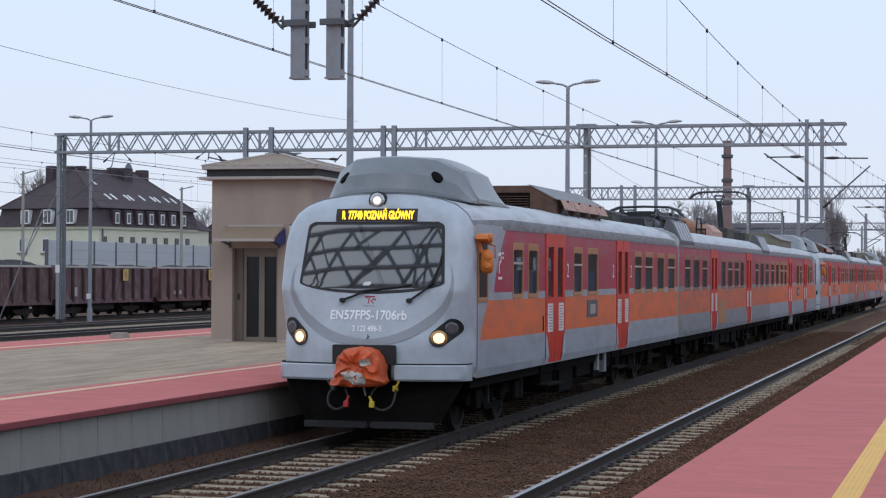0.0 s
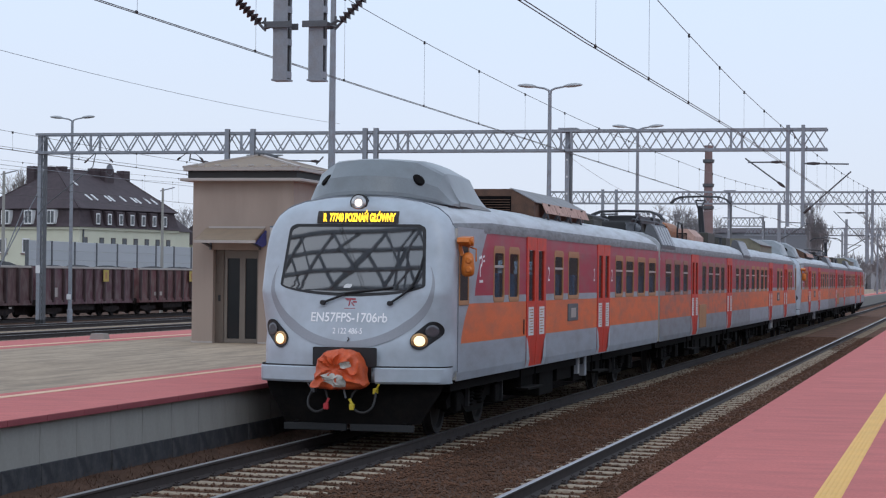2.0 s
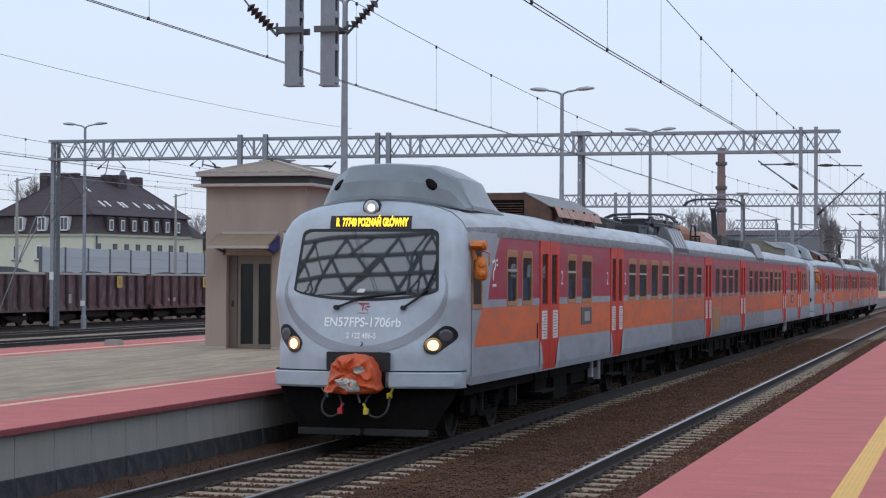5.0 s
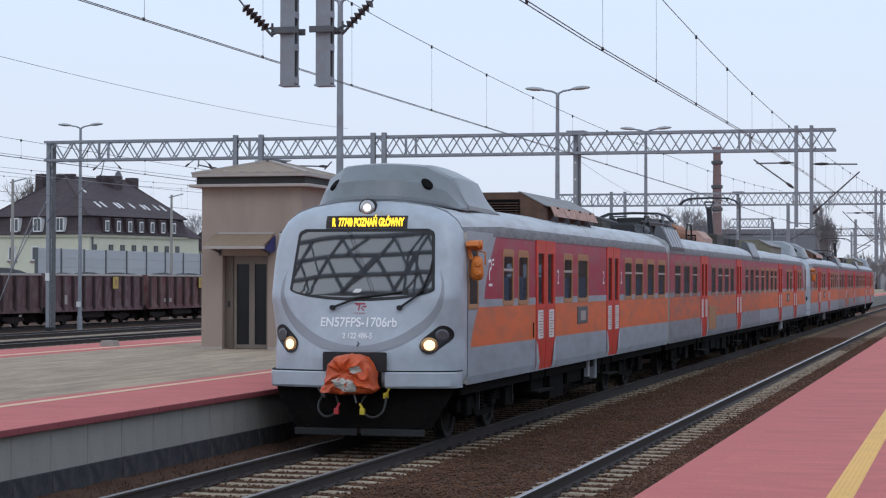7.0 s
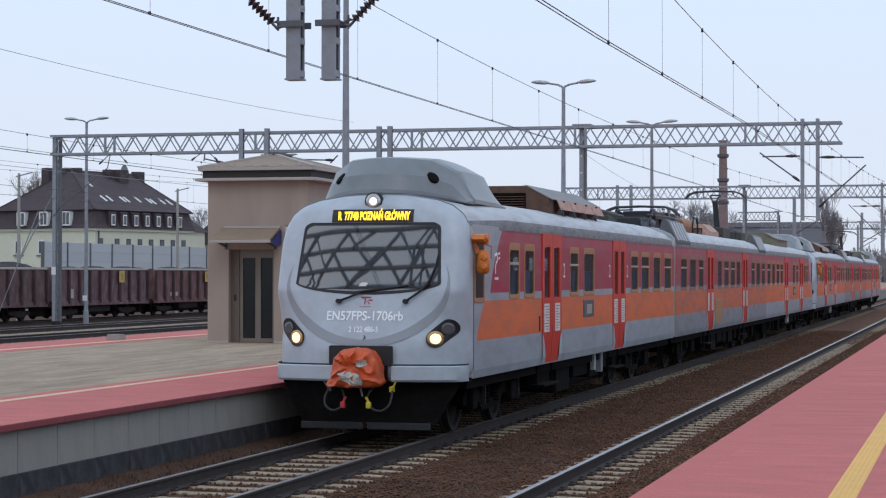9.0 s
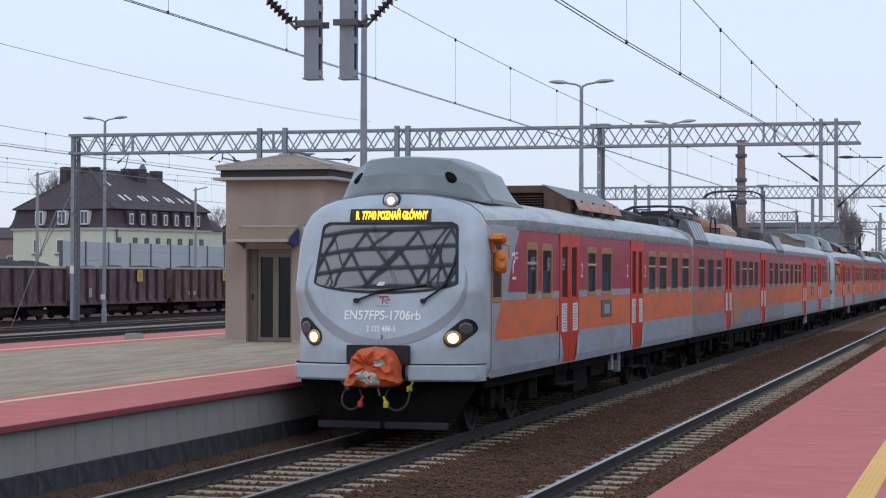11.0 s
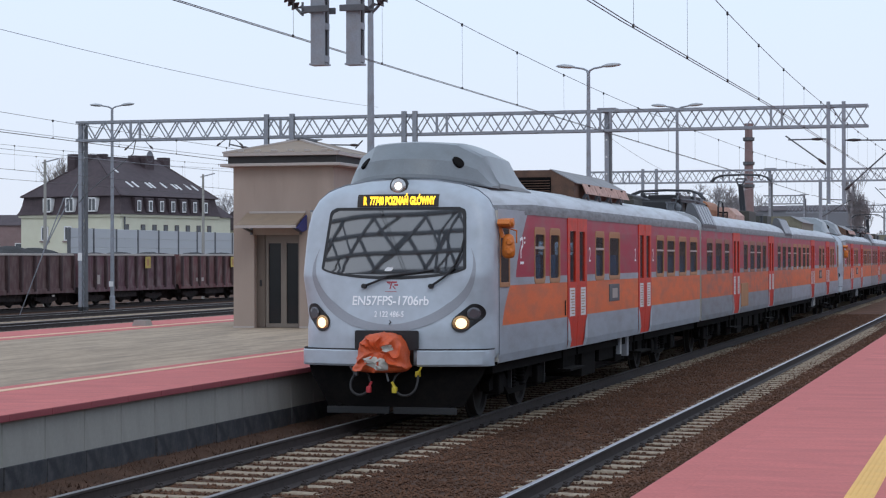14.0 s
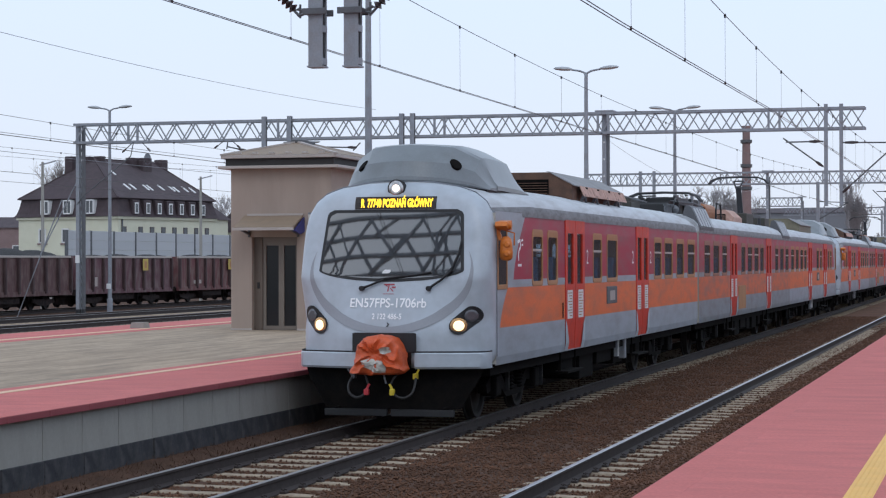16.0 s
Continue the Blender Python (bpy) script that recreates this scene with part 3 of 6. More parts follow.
def out_point(a):
    """Where the ray at angle a from the nose's centre meets the body outline."""
    dx, dz = math.sin(a), -math.cos(a)
    best = None
    for i, p in enumerate(OUTL):
        q = OUTL[(i + 1) % len(OUTL)]
        ex, ez, px_, pz = q[0] - p[0], q[1] - p[1], p[0] - CEN[0], p[1] - CEN[1]
        det = dx * -ez + ex * dz
        if abs(det) < 1e-9:
            continue
        s = (px_ * -ez + ex * pz) / det
        t = (dx * pz - dz * px_) / det
        if s > 0 and -1e-6 <= t <= 1 + 1e-6 and (best is None or s < best):
            best = s
    return best


def front_y(x, z):
    """The face of the cab: it leans back above the headlights, bows in plan and rounds off at the rim."""
    y = 0.30 + 0.29 * max(0.0, z - 1.4) + (0.04 * x * x + 0.10 * x ** 4) * (1 - 0.88 * min(1.0, max(0.0, (z - 1.55) / 0.6)))
    arch = 3.53 - 0.40 * min(1.0, abs(x) / 0.95) ** 1.15
    if z > 3.10:
        y -= 0.13 * (z - 3.10) * min(1.0, max(0.0, (arch + 0.03 - z) / 0.06))
    s = math.hypot(x - CEN[0], z - CEN[1]) / out_point(math.atan2(x - CEN[0], -(z - CEN[1])))
    e = min(1.0, max(0.0, (s - 0.85) / 0.15))
    return y + (1 - math.sqrt(1 - e * e)) * (0.22 + 0.02 * min(1.0, max(0.0, (z - 1.55) / 0.6)))


def cab_shell():
    rows = []
    angs = [i * math.tau / 120 for i in range(120)]
    rad = [out_point(a) for a in angs]
    for s in [0.02, 0.15, 0.3, 0.45, 0.6, 0.67, 0.70, 0.73, 0.76, 0.79, 0.82, 0.85, 0.88, 0.90, 0.92, 0.94, 0.955, 0.97, 0.98, 0.99, 0.996, 1.0]:
        row = []
        for a, r in zip(angs, rad):
            x, z = CEN[0] + math.sin(a) * r * s, CEN[1] - math.cos(a) * r * s
            row.append((x, front_y(x * 0.9999, CEN[1] + (z - CEN[1]) * 0.9999), z))
        rows.append(row)
    rim = rows[-1]
    for yy in (1.02, 1.10):
        rows.append([(p[0], max(yy, p[1] + 0.02), p[2]) for p in rim])
    g = Geo().grid(rows, close=True)
    g.f.append(tuple(range(120)))
    return g


def patch(spans, off, n=14, thick=0.012):
    """A sheet laid on the cab's face: rows of (z, x left, x right)."""
    fr = [[(x, front_y(x, z) - off, z) for x in np.linspace(a, b, n)] for z, a, b in spans]
    bk = [[(x, y + thick, z) for x, y, z in r] for r in fr]
    g = Geo().grid(fr).grid(bk)
    o, n_r = len(spans) * n, len(spans)
    rim = [k for k in range(n)] + [i * n + n - 1 for i in range(1, n_r)] + [(n_r - 1) * n + k for k in range(n - 2, -1, -1)] + [i * n for i in range(n_r - 2, 0, -1)]
    g.f += [(rim[i], rim[(i + 1) % len(rim)], rim[(i + 1) % len(rim)] + o, rim[i] + o) for i in range(len(rim))]
    return g


def screen_spans(grow):
    """The windscreen: a trapezoid with rounded upper corners and a bowed lower edge."""
    spans = []
    for i in range(25):
        z = 3.10 + grow - i * (3.10 - 2.26 + grow) / 24
        k = (3.10 - z) / (3.10 - 2.26)
        half = 0.985 + 0.06 * max(k, 0) + grow
        d = (3.10 + grow) - z
        if d < 0.10:
            half -= 0.10 * (1 - math.sqrt(max(0.0, 1 - (1 - d / 0.10) ** 2)))
        spans.append((z, -half, half))
    for i in range(1, 9):
        z = 2.26 - i * (0.115 + grow) / 8
        half = (1.045 + grow) * math.sqrt(max(0.02, 1 - (i / 8.0) ** 1.6))
        spans.append((z, -half, half))
    return spans


def ring_patch(off):
    """The darker smile-shaped band below and beside the windscreen."""
    rows_o, rows_i = [], []
    for i in range(61):
        a = radians(-112 + 224 * i / 60)
        w = (0.105 + 0.05 * abs(math.sin(a))) * max(0.02, min(1.0, (1.955 - abs(a)) / 1.1))
        ox, oz = 1.23 * math.sin(a), 2.22 - 0.87 * math.cos(a)
        ix, iz = (1.23 - w) * math.sin(a), 2.22 - (0.87 - w) * math.cos(a)
        rows_o.append((ox, front_y(ox, oz) - off, oz))
        rows_i.append((ix, front_y(ix, iz) - off, iz))
    mid = [tuple((p + q) / 2 for p, q in zip(a, b)) for a, b in zip(rows_o, rows_i)]
    mid = [(x, front_y(x, z) - off, z) for x, y, z in mid]
    return Geo().grid([rows_o, mid, rows_i])


def disc_on_face(cx, cz, r, off, n=24, depth=0.03):
    c = [(cx + r * math.cos(k * math.tau / n), cz + r * math.sin(k * math.tau / n)) for k in range(n)]
    y0 = front_y(cx, cz) - off
    sl = (front_y(cx + 0.05, cz) - front_y(cx - 0.05, cz)) / 0.1
    rows = [[(x, y0 + (x - cx) * sl + dd, z) for x, z in c] for dd in (depth, 0)]
    inner = [(cx + (x - cx) * 0.7, y0 + (x - cx) * 0.7 * sl - 0.008, cz + (z - cz) * 0.7) for x, z in c]
    g = Geo().grid(rows + [inner], close=True)
    g.f.append(tuple(2 * n + k for k in range(n)))
    return g


def capsule_on_face(ax, az, bx, bz, r, off, depth=0.05, n=12):
    d = math.atan2(bz - az, bx - ax)
    pts = [(bx + r * math.cos(d - math.pi / 2 + k * math.pi / n), bz + r * math.sin(d - math.pi / 2 + k * math.pi / n)) for k in range(n + 1)]
    pts += [(ax + r * math.cos(d + math.pi / 2 + k * math.pi / n), az + r * math.sin(d + math.pi / 2 + k * math.pi / n)) for k in range(n + 1)]
    rows = [[(x, front_y(x, z) - off + dd, z) for x, z in pts] for dd in (depth, 0)]
    mid = [(ax + bx) / 2, (az + bz) / 2]
    for f in (0.5, 0.02):
        q = [(mid[0] + (x - mid[0]) * f, mid[1] + (z - mid[1]) * f) for x, z in pts]
        rows.append([(x, front_y(x, z) - off, z) for x, z in q])
    return Geo().grid(rows, close=True)


def fit_width(me, w):
    have = max(p.co.x for p in me.vertices) - min(p.co.x for p in me.vertices)
    for p in me.vertices:
        p.co.x *= w / have
    return me


def on_face(me, cx, cz, off, material):
    """Bends flat lettering onto the cab's face."""
    for p in me.vertices:
        x, z = cx + p.co.x, cz + p.co.y
        p.co = (x, front_y(x, z) - off, z)
    me.materials.clear()
    me.materials.append(material)
    return me


def side_wall(s, y0, y1, holes, g):
    """One long side with real openings; s is the side."""
    ys = sorted({y0, y1, *[h[0] for h in holes], *[h[1] for h in holes]})
    zs = sorted({0.88, 1.0, 3.12, *[h[2] for h in holes], *[h[3] for h in holes]})

    def xw(z):
        return s * (1.44 - 0.018 * max(0.0, (1.0 - z) / 0.12) - 0.008 * max(0.0, (z - 2.9) / 0.22))
    for a, b in zip(ys[:-1], ys[1:]):
        for c, d in zip(zs[:-1], zs[1:]):
            if any(h[0] - 1e-6 <= a and b <= h[1] + 1e-6 and h[2] - 1e-6 <= c and d <= h[3] + 1e-6 for h in holes):
                continue
            g.add([(xw(c), a, c), (xw(c), b, c), (xw(d), b, d), (xw(d), a, d)], [(0, 1, 2, 3)])
    for a, b, c, d in holes:
        i = s * 1.415
        g.add([(xw(c), a, c), (xw(c), b, c), (xw(d), b, d), (xw(d), a, d), (i, a, c), (i, b, c), (i, b, d), (i, a, d)],
              [(0, 1, 5, 4), (1, 2, 6, 5), (2, 3, 7, 6), (3, 0, 4, 7)])


WIN_Z = (2.03, 2.86)


def window_parts(w, bar, frame_mat):
    """Frame, pane and transom meshes of a window w wide, about its lower near corner."""
    h = WIN_Z[1] - WIN_Z[0]
    fr = Geo()
    t = 0.038

    def oval(y0, y1, z0, z1, r):
        pts = []
        for cy, cz, a0 in ((y1 - r, z1 - r, 0), (y0 + r, z1 - r, 90), (y0 + r, z0 + r, 180), (y1 - r, z0 + r, 270)):
            pts += [(cy + r * math.cos(math.radians(a0 + k * 18)), cz + r * math.sin(math.radians(a0 + k * 18))) for k in range(6)]
        return pts
    outer, inner = oval(-0.02, w + 0.02, -0.03, h + 0.03, 0.10), oval(t, w - t, 0.05, h - 0.085, 0.07)
    fr.grid([[(x, y, z) for y, z in loop] for x, loop in ((-0.02, outer), (0.006, outer), (0.009, [(y * 0.7 + v * 0.3, z * 0.7 + q * 0.3) for (y, z), (v, q) in zip(outer, inner)]), (0.006, inner), (-0.022, inner), (-0.02, outer))], close=True)
    pane = Geo().box(-0.012, -0.006, 0.02, w - 0.02, 0.02, h - 0.02)
    tr = Geo().chamfer(-0.02, 0.002, t, w - t, h * 0.62, h * 0.62 + 0.04, 0.004) if bar else None
    return mesh_of("window", fr, frame_mat), mesh_of("pane", pane, M_GLASS), mesh_of("transom", tr, M_LIFTTRIM) if bar else None


WINDOWS = {}


def add_window(car, s, y, w, bar, frame_mat):
    key = (round(w, 2), bar, frame_mat.name)
    if key not in WINDOWS:
        WINDOWS[key] = window_parts(w, bar, frame_mat)
    fr, pane, tr = WINDOWS[key]
    o = part("window", fr, None, car, "tan-framed passenger window")
    o.location, o.scale = (s * 1.44, y, WIN_Z[0]), (s, 1, 1)
    p = part("pane", pane, None, o)
    p.visible_shadow = False
    if tr:
        part("transom", tr, None, o)


def door_meshes(w):
    g = Geo()
    zs, hw = (0.90, 3.08), w / 2
    win = (0.14, w - 0.16, 2.0 - 0.9, 2.86 - 0.9)
    ys, zz = [0.008, win[0], win[1], w - 0.008], [0, 0.5, win[2], win[3], zs[1] - zs[0]]

    def xo(z):
        return 0.012 - 0.03 * max(0.0, (0.12 - z) / 0.12)
    for a, b in zip(ys[:-1], ys[1:]):
        for c, d in zip(zz[:-1], zz[1:]):
            if (a, c) == (win[0], win[2]):
                continue
            g.add([(xo(c), a, c), (xo(c), b, c), (xo(d), b, d), (xo(d), a, d), (-0.04, a, c), (-0.04, b, c), (-0.04, b, d), (-0.04, a, d)],
                  [(0, 1, 2, 3), (4, 5, 6, 7), (0, 1, 5, 4), (1, 2, 6, 5), (2, 3, 7, 6), (3, 0, 4, 7)])
    pane = Geo().box(-0.012, -0.006, win[0], win[1], win[2], win[3])
    film = Geo().box(0.012, 0.0145, w * 0.3, w * 0.82, 0.52, 1.0)
    bars = Geo()
    for k in range(9):
        bars.box(0.0145, 0.016, w * 0.36, w * (0.62 + 0.14 * ((k * 7) % 3) / 2), 0.56 + k * 0.048, 0.575 + k * 0.048)
    corner = Geo().prism([(w - 0.004, 0.50), (w * 0.84, 0.40), (w * 0.74, 0.22), (w * 0.68, 0.12), (w - 0.004, 0.12)], 0.0122, 0.016, "x")
    corner.add([(0.016, w * 0.68, 0.12), (0.016, w - 0.004, 0.12), (-0.014, w - 0.004, -0.01), (-0.014, w * 0.66, -0.01)], [(0, 1, 2, 3)])
    return (mesh_of("door_leaf", g, M_DOOR), mesh_of("pane", pane, M_GLASS), mesh_of("notice_film", film, M_WHITE), mesh_of("notice_bars", bars, M_FRAME), mesh_of("corner_plate", corner, M_MASK))


DOORM = door_meshes(0.72)


def add_door(car, s, y, w):
    for k in range(2):
        o = part("door_leaf", DOORM[0], None, car, "bright red sliding door leaf")
        o.location = (s * 1.44, y + (w / 2 if k == 0 else w / 2), 0.90)
        o.scale = (s, (w / 2) / 0.72 * (-1 if k == 0 else 1), 1)
        p = part("pane", DOORM[1], None, o)
        p.visible_shadow = False
        nf = part("notice_film", DOORM[2], None, o, "white notice sheet with unreadable lines")
        part("notice_bar", DOORM[3], None, nf)
        part("corner_plate", DOORM[4], None, o, "grey body corner beside the tapering leaf")
    st = part("door_step", Geo().chamfer(s * 1.34 - 0.12, s * 1.34 + 0.12, y + 0.15, y + w - 0.15, 0.50, 0.54, 0.01), M_UNDER, car, "dark metal step")
    for yy in (y + 0.2, y + w - 0.2):
        part("step_hanger", Geo().bar((s * 1.3, yy, 0.54), (s * 1.3, yy, 0.9), 0.05, 0.02), M_UNDER, st)


def wheel_geo():
    g = Geo()
    prof = [(0.0, 0.06), (0.10, 0.06), (0.12, 0.03), (0.38, 0.0), (0.40, 0.05), (0.47, 0.055), (0.475, -0.05), (0.51, -0.065), (0.505, -0.085), (0.40, -0.085), (0.38, -0.05), (0.0, -0.05)]
    rows = [[(x, r * math.cos(k * math.tau / 28), r * math.sin(k * math.tau / 28)) for k in range(28)] for r, x in prof]
    return g.grid(rows, close=True)


WHEEL = mesh_of("wheel", wheel_geo(), M_WHEEL, True)


def bogie(car, yc):
    g = Geo()
    for s in (-1, 1):
        x = s * 1.02
        g.prism([(yc - 1.75, 0.55), (yc - 1.5, 0.66), (yc - 0.8, 0.66), (yc - 0.45, 0.45), (yc + 0.45, 0.45), (yc + 0.8, 0.66), (yc + 1.5, 0.66), (yc + 1.75, 0.55), (yc + 1.7, 0.42), (yc + 0.9, 0.50), (yc + 0.5, 0.30), (yc - 0.5, 0.30), (yc - 0.9, 0.50), (yc - 1.7, 0.42)], x - 0.07, x + 0.07, "x")
    g.box(-1.0, 1.0, yc - 0.25, yc + 0.25, 0.38, 0.72)
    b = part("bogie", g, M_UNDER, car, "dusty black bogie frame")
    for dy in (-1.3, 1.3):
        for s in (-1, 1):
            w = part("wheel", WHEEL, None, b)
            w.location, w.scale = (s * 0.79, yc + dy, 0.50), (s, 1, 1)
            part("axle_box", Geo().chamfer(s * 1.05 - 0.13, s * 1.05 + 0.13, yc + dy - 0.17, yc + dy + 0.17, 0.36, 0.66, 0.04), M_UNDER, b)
    for s in (-1, 1):
        for dy in (-0.3, 0.3):
            sp = Geo().tube([(s * 1.08, yc + dy, 0.40 + k * 0.0275) for k in range(13)], [0.095 if k % 2 else 0.06 for k in range(13)], 12)
            part("coil_spring", sp, M_UNDER, b)
        part("brake_hanger", Geo().bar((s * 1.12, yc + 1.75, 0.85), (s * 1.12, yc + 1.75, 0.35), 0.08, 0.05), M_GUARD, b)
        part("brake_hanger", Geo().bar((s * 1.12, yc - 0.55, 0.8), (s * 1.12, yc - 0.55, 0.4), 0.06, 0.05), M_GUARD, b)


ROOF_SEC = [(-1.44, 3.10), (-1.435, 3.18), (-1.39, 3.29), (-1.29, 3.39), (-1.10, 3.475), (-0.8, 3.55), (-0.4, 3.595), (0, 3.61)]
ROOF_SEC = ROOF_SEC + [(-x, z) for x, z in ROOF_SEC[-2::-1]]


def car_shell(car, y0, y1, wins, doors, cab=False):
    holes = [(y, y + w, WIN_Z[0], WIN_Z[1]) for y, w, _ in wins] + [(y, y + w, 0.90, 3.08) for y, w in doors]
    for s in (-1, 1):
        g = Geo()
        side_wall(s, y0, y1, holes, g)
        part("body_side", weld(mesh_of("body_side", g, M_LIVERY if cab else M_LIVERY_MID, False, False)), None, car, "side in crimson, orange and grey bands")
    ins = Geo().box(-1.36, 1.36, y0, y1, 1.0, 1.08).box(-1.36, 1.36, y0, y1, 3.02, 3.08)
    ins.box(-1.432, 1.432, y0 + 0.004, y0 + 0.04, 0.9, 3.095).box(-1.432, 1.432, y1 - 0.04, y1 - 0.004, 0.9, 3.095)
    part("interior", ins, M_INSIDE, car)
    # Added glowing strip under the ceiling; it lights the saloon from out of sight.
    part("ceiling_glow_strip", Geo().chamfer(-0.18, 0.18, y0 + 2.4, y1 - 1.0, 2.96, 3.015, 0.02), M_ADDEDGLOW, car, "unseen glowing ceiling strip added to brighten the seats")
    seats = Geo()
    for y, w, _ in wins:
        for s in (-1, 1):
            for q in (0.10, w - 0.02):
                seats.chamfer(min(s * 0.35, s * 1.37), max(s * 0.35, s * 1.37), y + q - 0.07, y + q + 0.05, 1.45, 2.46, 0.04)
            seats.chamfer(min(s * 0.35, s * 1.37), max(s * 0.35, s * 1.37), y + 0.0, y + w, 1.40, 1.52, 0.03)
    tagged(part("seats", seats, M_SEAT, car, "blue cloth seats"), kind="stuff")
    for s in (-1, 1):
        for y, w, b in wins:
            add_window(car, s, y, w, b, M_FRAME if cab else M_FRAMED)
        for y, w in doors:
            add_door(car, s, y, w)
    rows = []
    for y in (y0, y0 + 0.5, *np.linspace(y0 + 1, y1 - 1.6, 15), y1 - 0.8, y1 - 0.25, y1):
        k = 0.0 if y < y1 - 1.2 else (0.10 if y < y1 - 0.5 else (0.28 if y < y1 - 0.1 else 0.55))
        row = []
        for x, z in ROOF_SEC:
            z2 = 3.10 + (z - 3.10) * (1 - k * 0.8)
            if cab:
                a = math.atan2(x, CEN[1] - z)
                q, f = out_point(a), max(0.0, 1 - (y - y0) / 2.2)
                x, z2 = x + (math.sin(a) * q * 0.994 - x) * f, z2 + (CEN[1] - math.cos(a) * q * 0.994 - z2) * f
            row.append((x * (1 - 0.02 * k), y, z2))
        rows.append(row)
    rg = Geo().grid(rows)
    rg.f += [tuple(range(len(ROOF_SEC))), tuple(len(rg.v) - 1 - i for i in range(len(ROOF_SEC)))]
    part("roof", rg, M_ROOF, car, "pale grey weathered roof", smooth=40)
    for s in (-1, 1):
        strip = []
        for row in rows[:-1]:
            p0, p1, p2 = (Vector(row[k if s < 0 else -1 - k]) for k in (0, 1, 2))
            out = Vector((s * 0.007, 0, 0.004))
            strip.append([tuple(q + out) for q in (p0 - Vector((0, 0, 0.035)), p0, p1, p1.lerp(p2, 0.45))])
        part("gutter", Geo().grid(strip), M_GUTTER, car, "soot-streaked grey roof edge", smooth=60)
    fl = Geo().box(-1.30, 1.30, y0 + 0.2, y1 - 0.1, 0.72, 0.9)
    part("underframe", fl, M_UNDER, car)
    return holes


def under_boxes(car, y0, y1, seed):
    rng = random.Random(seed)
    y = y0
    while y < y1:
        w = rng.uniform(0.5, 1.5)
        for s in (-1, 1):
            zb = rng.uniform(0.28, 0.5)
            part("equipment_box", Geo().chamfer(min(s * 0.55, s * 1.22), max(s * 0.55, s * 1.22), y, min(y + w, y1), zb, 0.74, 0.03), M_UNDER, car)
        y += w + rng.uniform(0.15, 0.6)


def add_cab(car):
    part("cab_shell", cab_shell(), M_MASK, car, "light grey moulded cab front", smooth=50)
    seam = [(x * 1.001, 1.10, z) for x, z in OUTL[3:-2]]
    part("cab_joint", Geo().tube(seam, 0.009, 6), M_RING, car, "dark joint between cab and body")
    part("face_band", ring_patch(0.004), M_BAND, car, "darker grey curved band", smooth=60)
    wf = part("windscreen", patch(screen_spans(0.045), 0.006), M_BLACK, car, "black-edged windscreen", smooth=50)
    part("glass", patch(screen_spans(0.0), 0.010, thick=0.002), M_WSCREEN, wf, "dark reflecting glass", smooth=60)
    for arm_pts, blade in (([(-0.40, 2.005), (-0.25, 2.06), (-0.08, 2.13)], [(-0.16, 2.135), (0.10, 2.165), (0.40, 2.20), (0.62, 2.235)]),
                           ([(0.60, 2.005), (0.78, 2.13), (0.93, 2.27)], [(0.80, 2.16), (0.92, 2.30), (1.0, 2.5), (1.03, 2.68)])):
        arm = Geo().tube([(x, front_y(x, z) - 0.05, z) for x, z in arm_pts], 0.017, 6)
        x, z = arm_pts[0]
        arm.tube([(x, front_y(x, z) + 0.01, z), (x, front_y(x, z) - 0.075, z)], 0.036, 12)
        wp = part("wiper", arm, M_BLACK, car)
        part("wiper_blade", Geo().tube([(x, front_y(x, z) - 0.03, z) for x, z in blade], 0.014, 6), M_BLACK, wp)
    # White patch on the glass stands in for a small thing in the cab.
    part("cab_item_patch", patch([(2.275, -0.08, -0.0), (2.25, -0.11, 0.01), (2.22, -0.12, -0.02)], 0.014, n=6, thick=0.001), M_WHITE, wf, "small white patch for an object inside the cab")
    d = part("destination_display", patch([(3.335, -0.615, 0.615), (3.25, -0.615, 0.615), (3.15, -0.615, 0.615)], 0.012, thick=0.03), M_LEDBG, car, "black display panel")
    me = letters("R  77740 POZNA\u0143 G\u0141\u00d3WNY", 0.16, 0.0085)
    wid = max(p.co.x for p in me.vertices) - min(p.co.x for p in me.vertices)
    for p in me.vertices:
        p.co.x *= 1.09 / wid
        p.co.y *= 1.0
    part("display_text", on_face(me, 0.02, 3.235, 0.016, M_LED), M_LED, d, "glowing amber destination lettering")
    tl = part("top_light", disc_on_face(0.0, 3.455, 0.132, 0.03, depth=0.10), M_BLACK, car, "round marker light, lit")
    part("reflector", disc_on_face(0.0, 3.455, 0.112, 0.038, depth=0.01), M_CHROME, tl)
    part("lens", disc_on_face(0.0, 3.455, 0.055, 0.049, depth=0.01), M_TOPL, tl)
    for s in (-1, 1):
        h = part("headlight", capsule_on_face(s * 1.04, 1.475, s * 1.21, 1.625, 0.128, 0.020), M_BLACK, car, "black oval headlight pod, lit")
        part("bezel", disc_on_face(s * 1.04, 1.475, 0.110, 0.030, depth=0.02), M_BEZEL, h)
        part("lens", disc_on_face(s * 1.045, 1.475, 0.074, 0.040, depth=0.02), M_HEAD, h, "glowing warm lens")
        part("tail_lens", disc_on_face(s * 1.20, 1.615, 0.088, 0.030, depth=0.02), M_LAMPOFF, h, "unlit dark lens")
    part("class_text", on_face(fit_width(letters("EN57FPS-1706rb", 0.185, 0.003), 1.14), 0.0, 1.79, 0.010, M_LETTER), M_LETTER, car, "white lettering")
    part("number_text", on_face(fit_width(letters("2 122 486-5", 0.115, 0.0015), 0.44), 0.0, 1.60, 0.008, M_LETTER), M_LETTER, car, "white lettering")
    part("coupler_hook", Geo().tube([(0.02, front_y(0.02, 1.515) - 0.02, 1.515), (0.045, front_y(0.045, 1.49) - 0.03, 1.49), (0.015, front_y(0.015, 1.46) - 0.02, 1.46)], 0.008, 6), M_BLACK, car, "small black hook")
    lg = Geo()
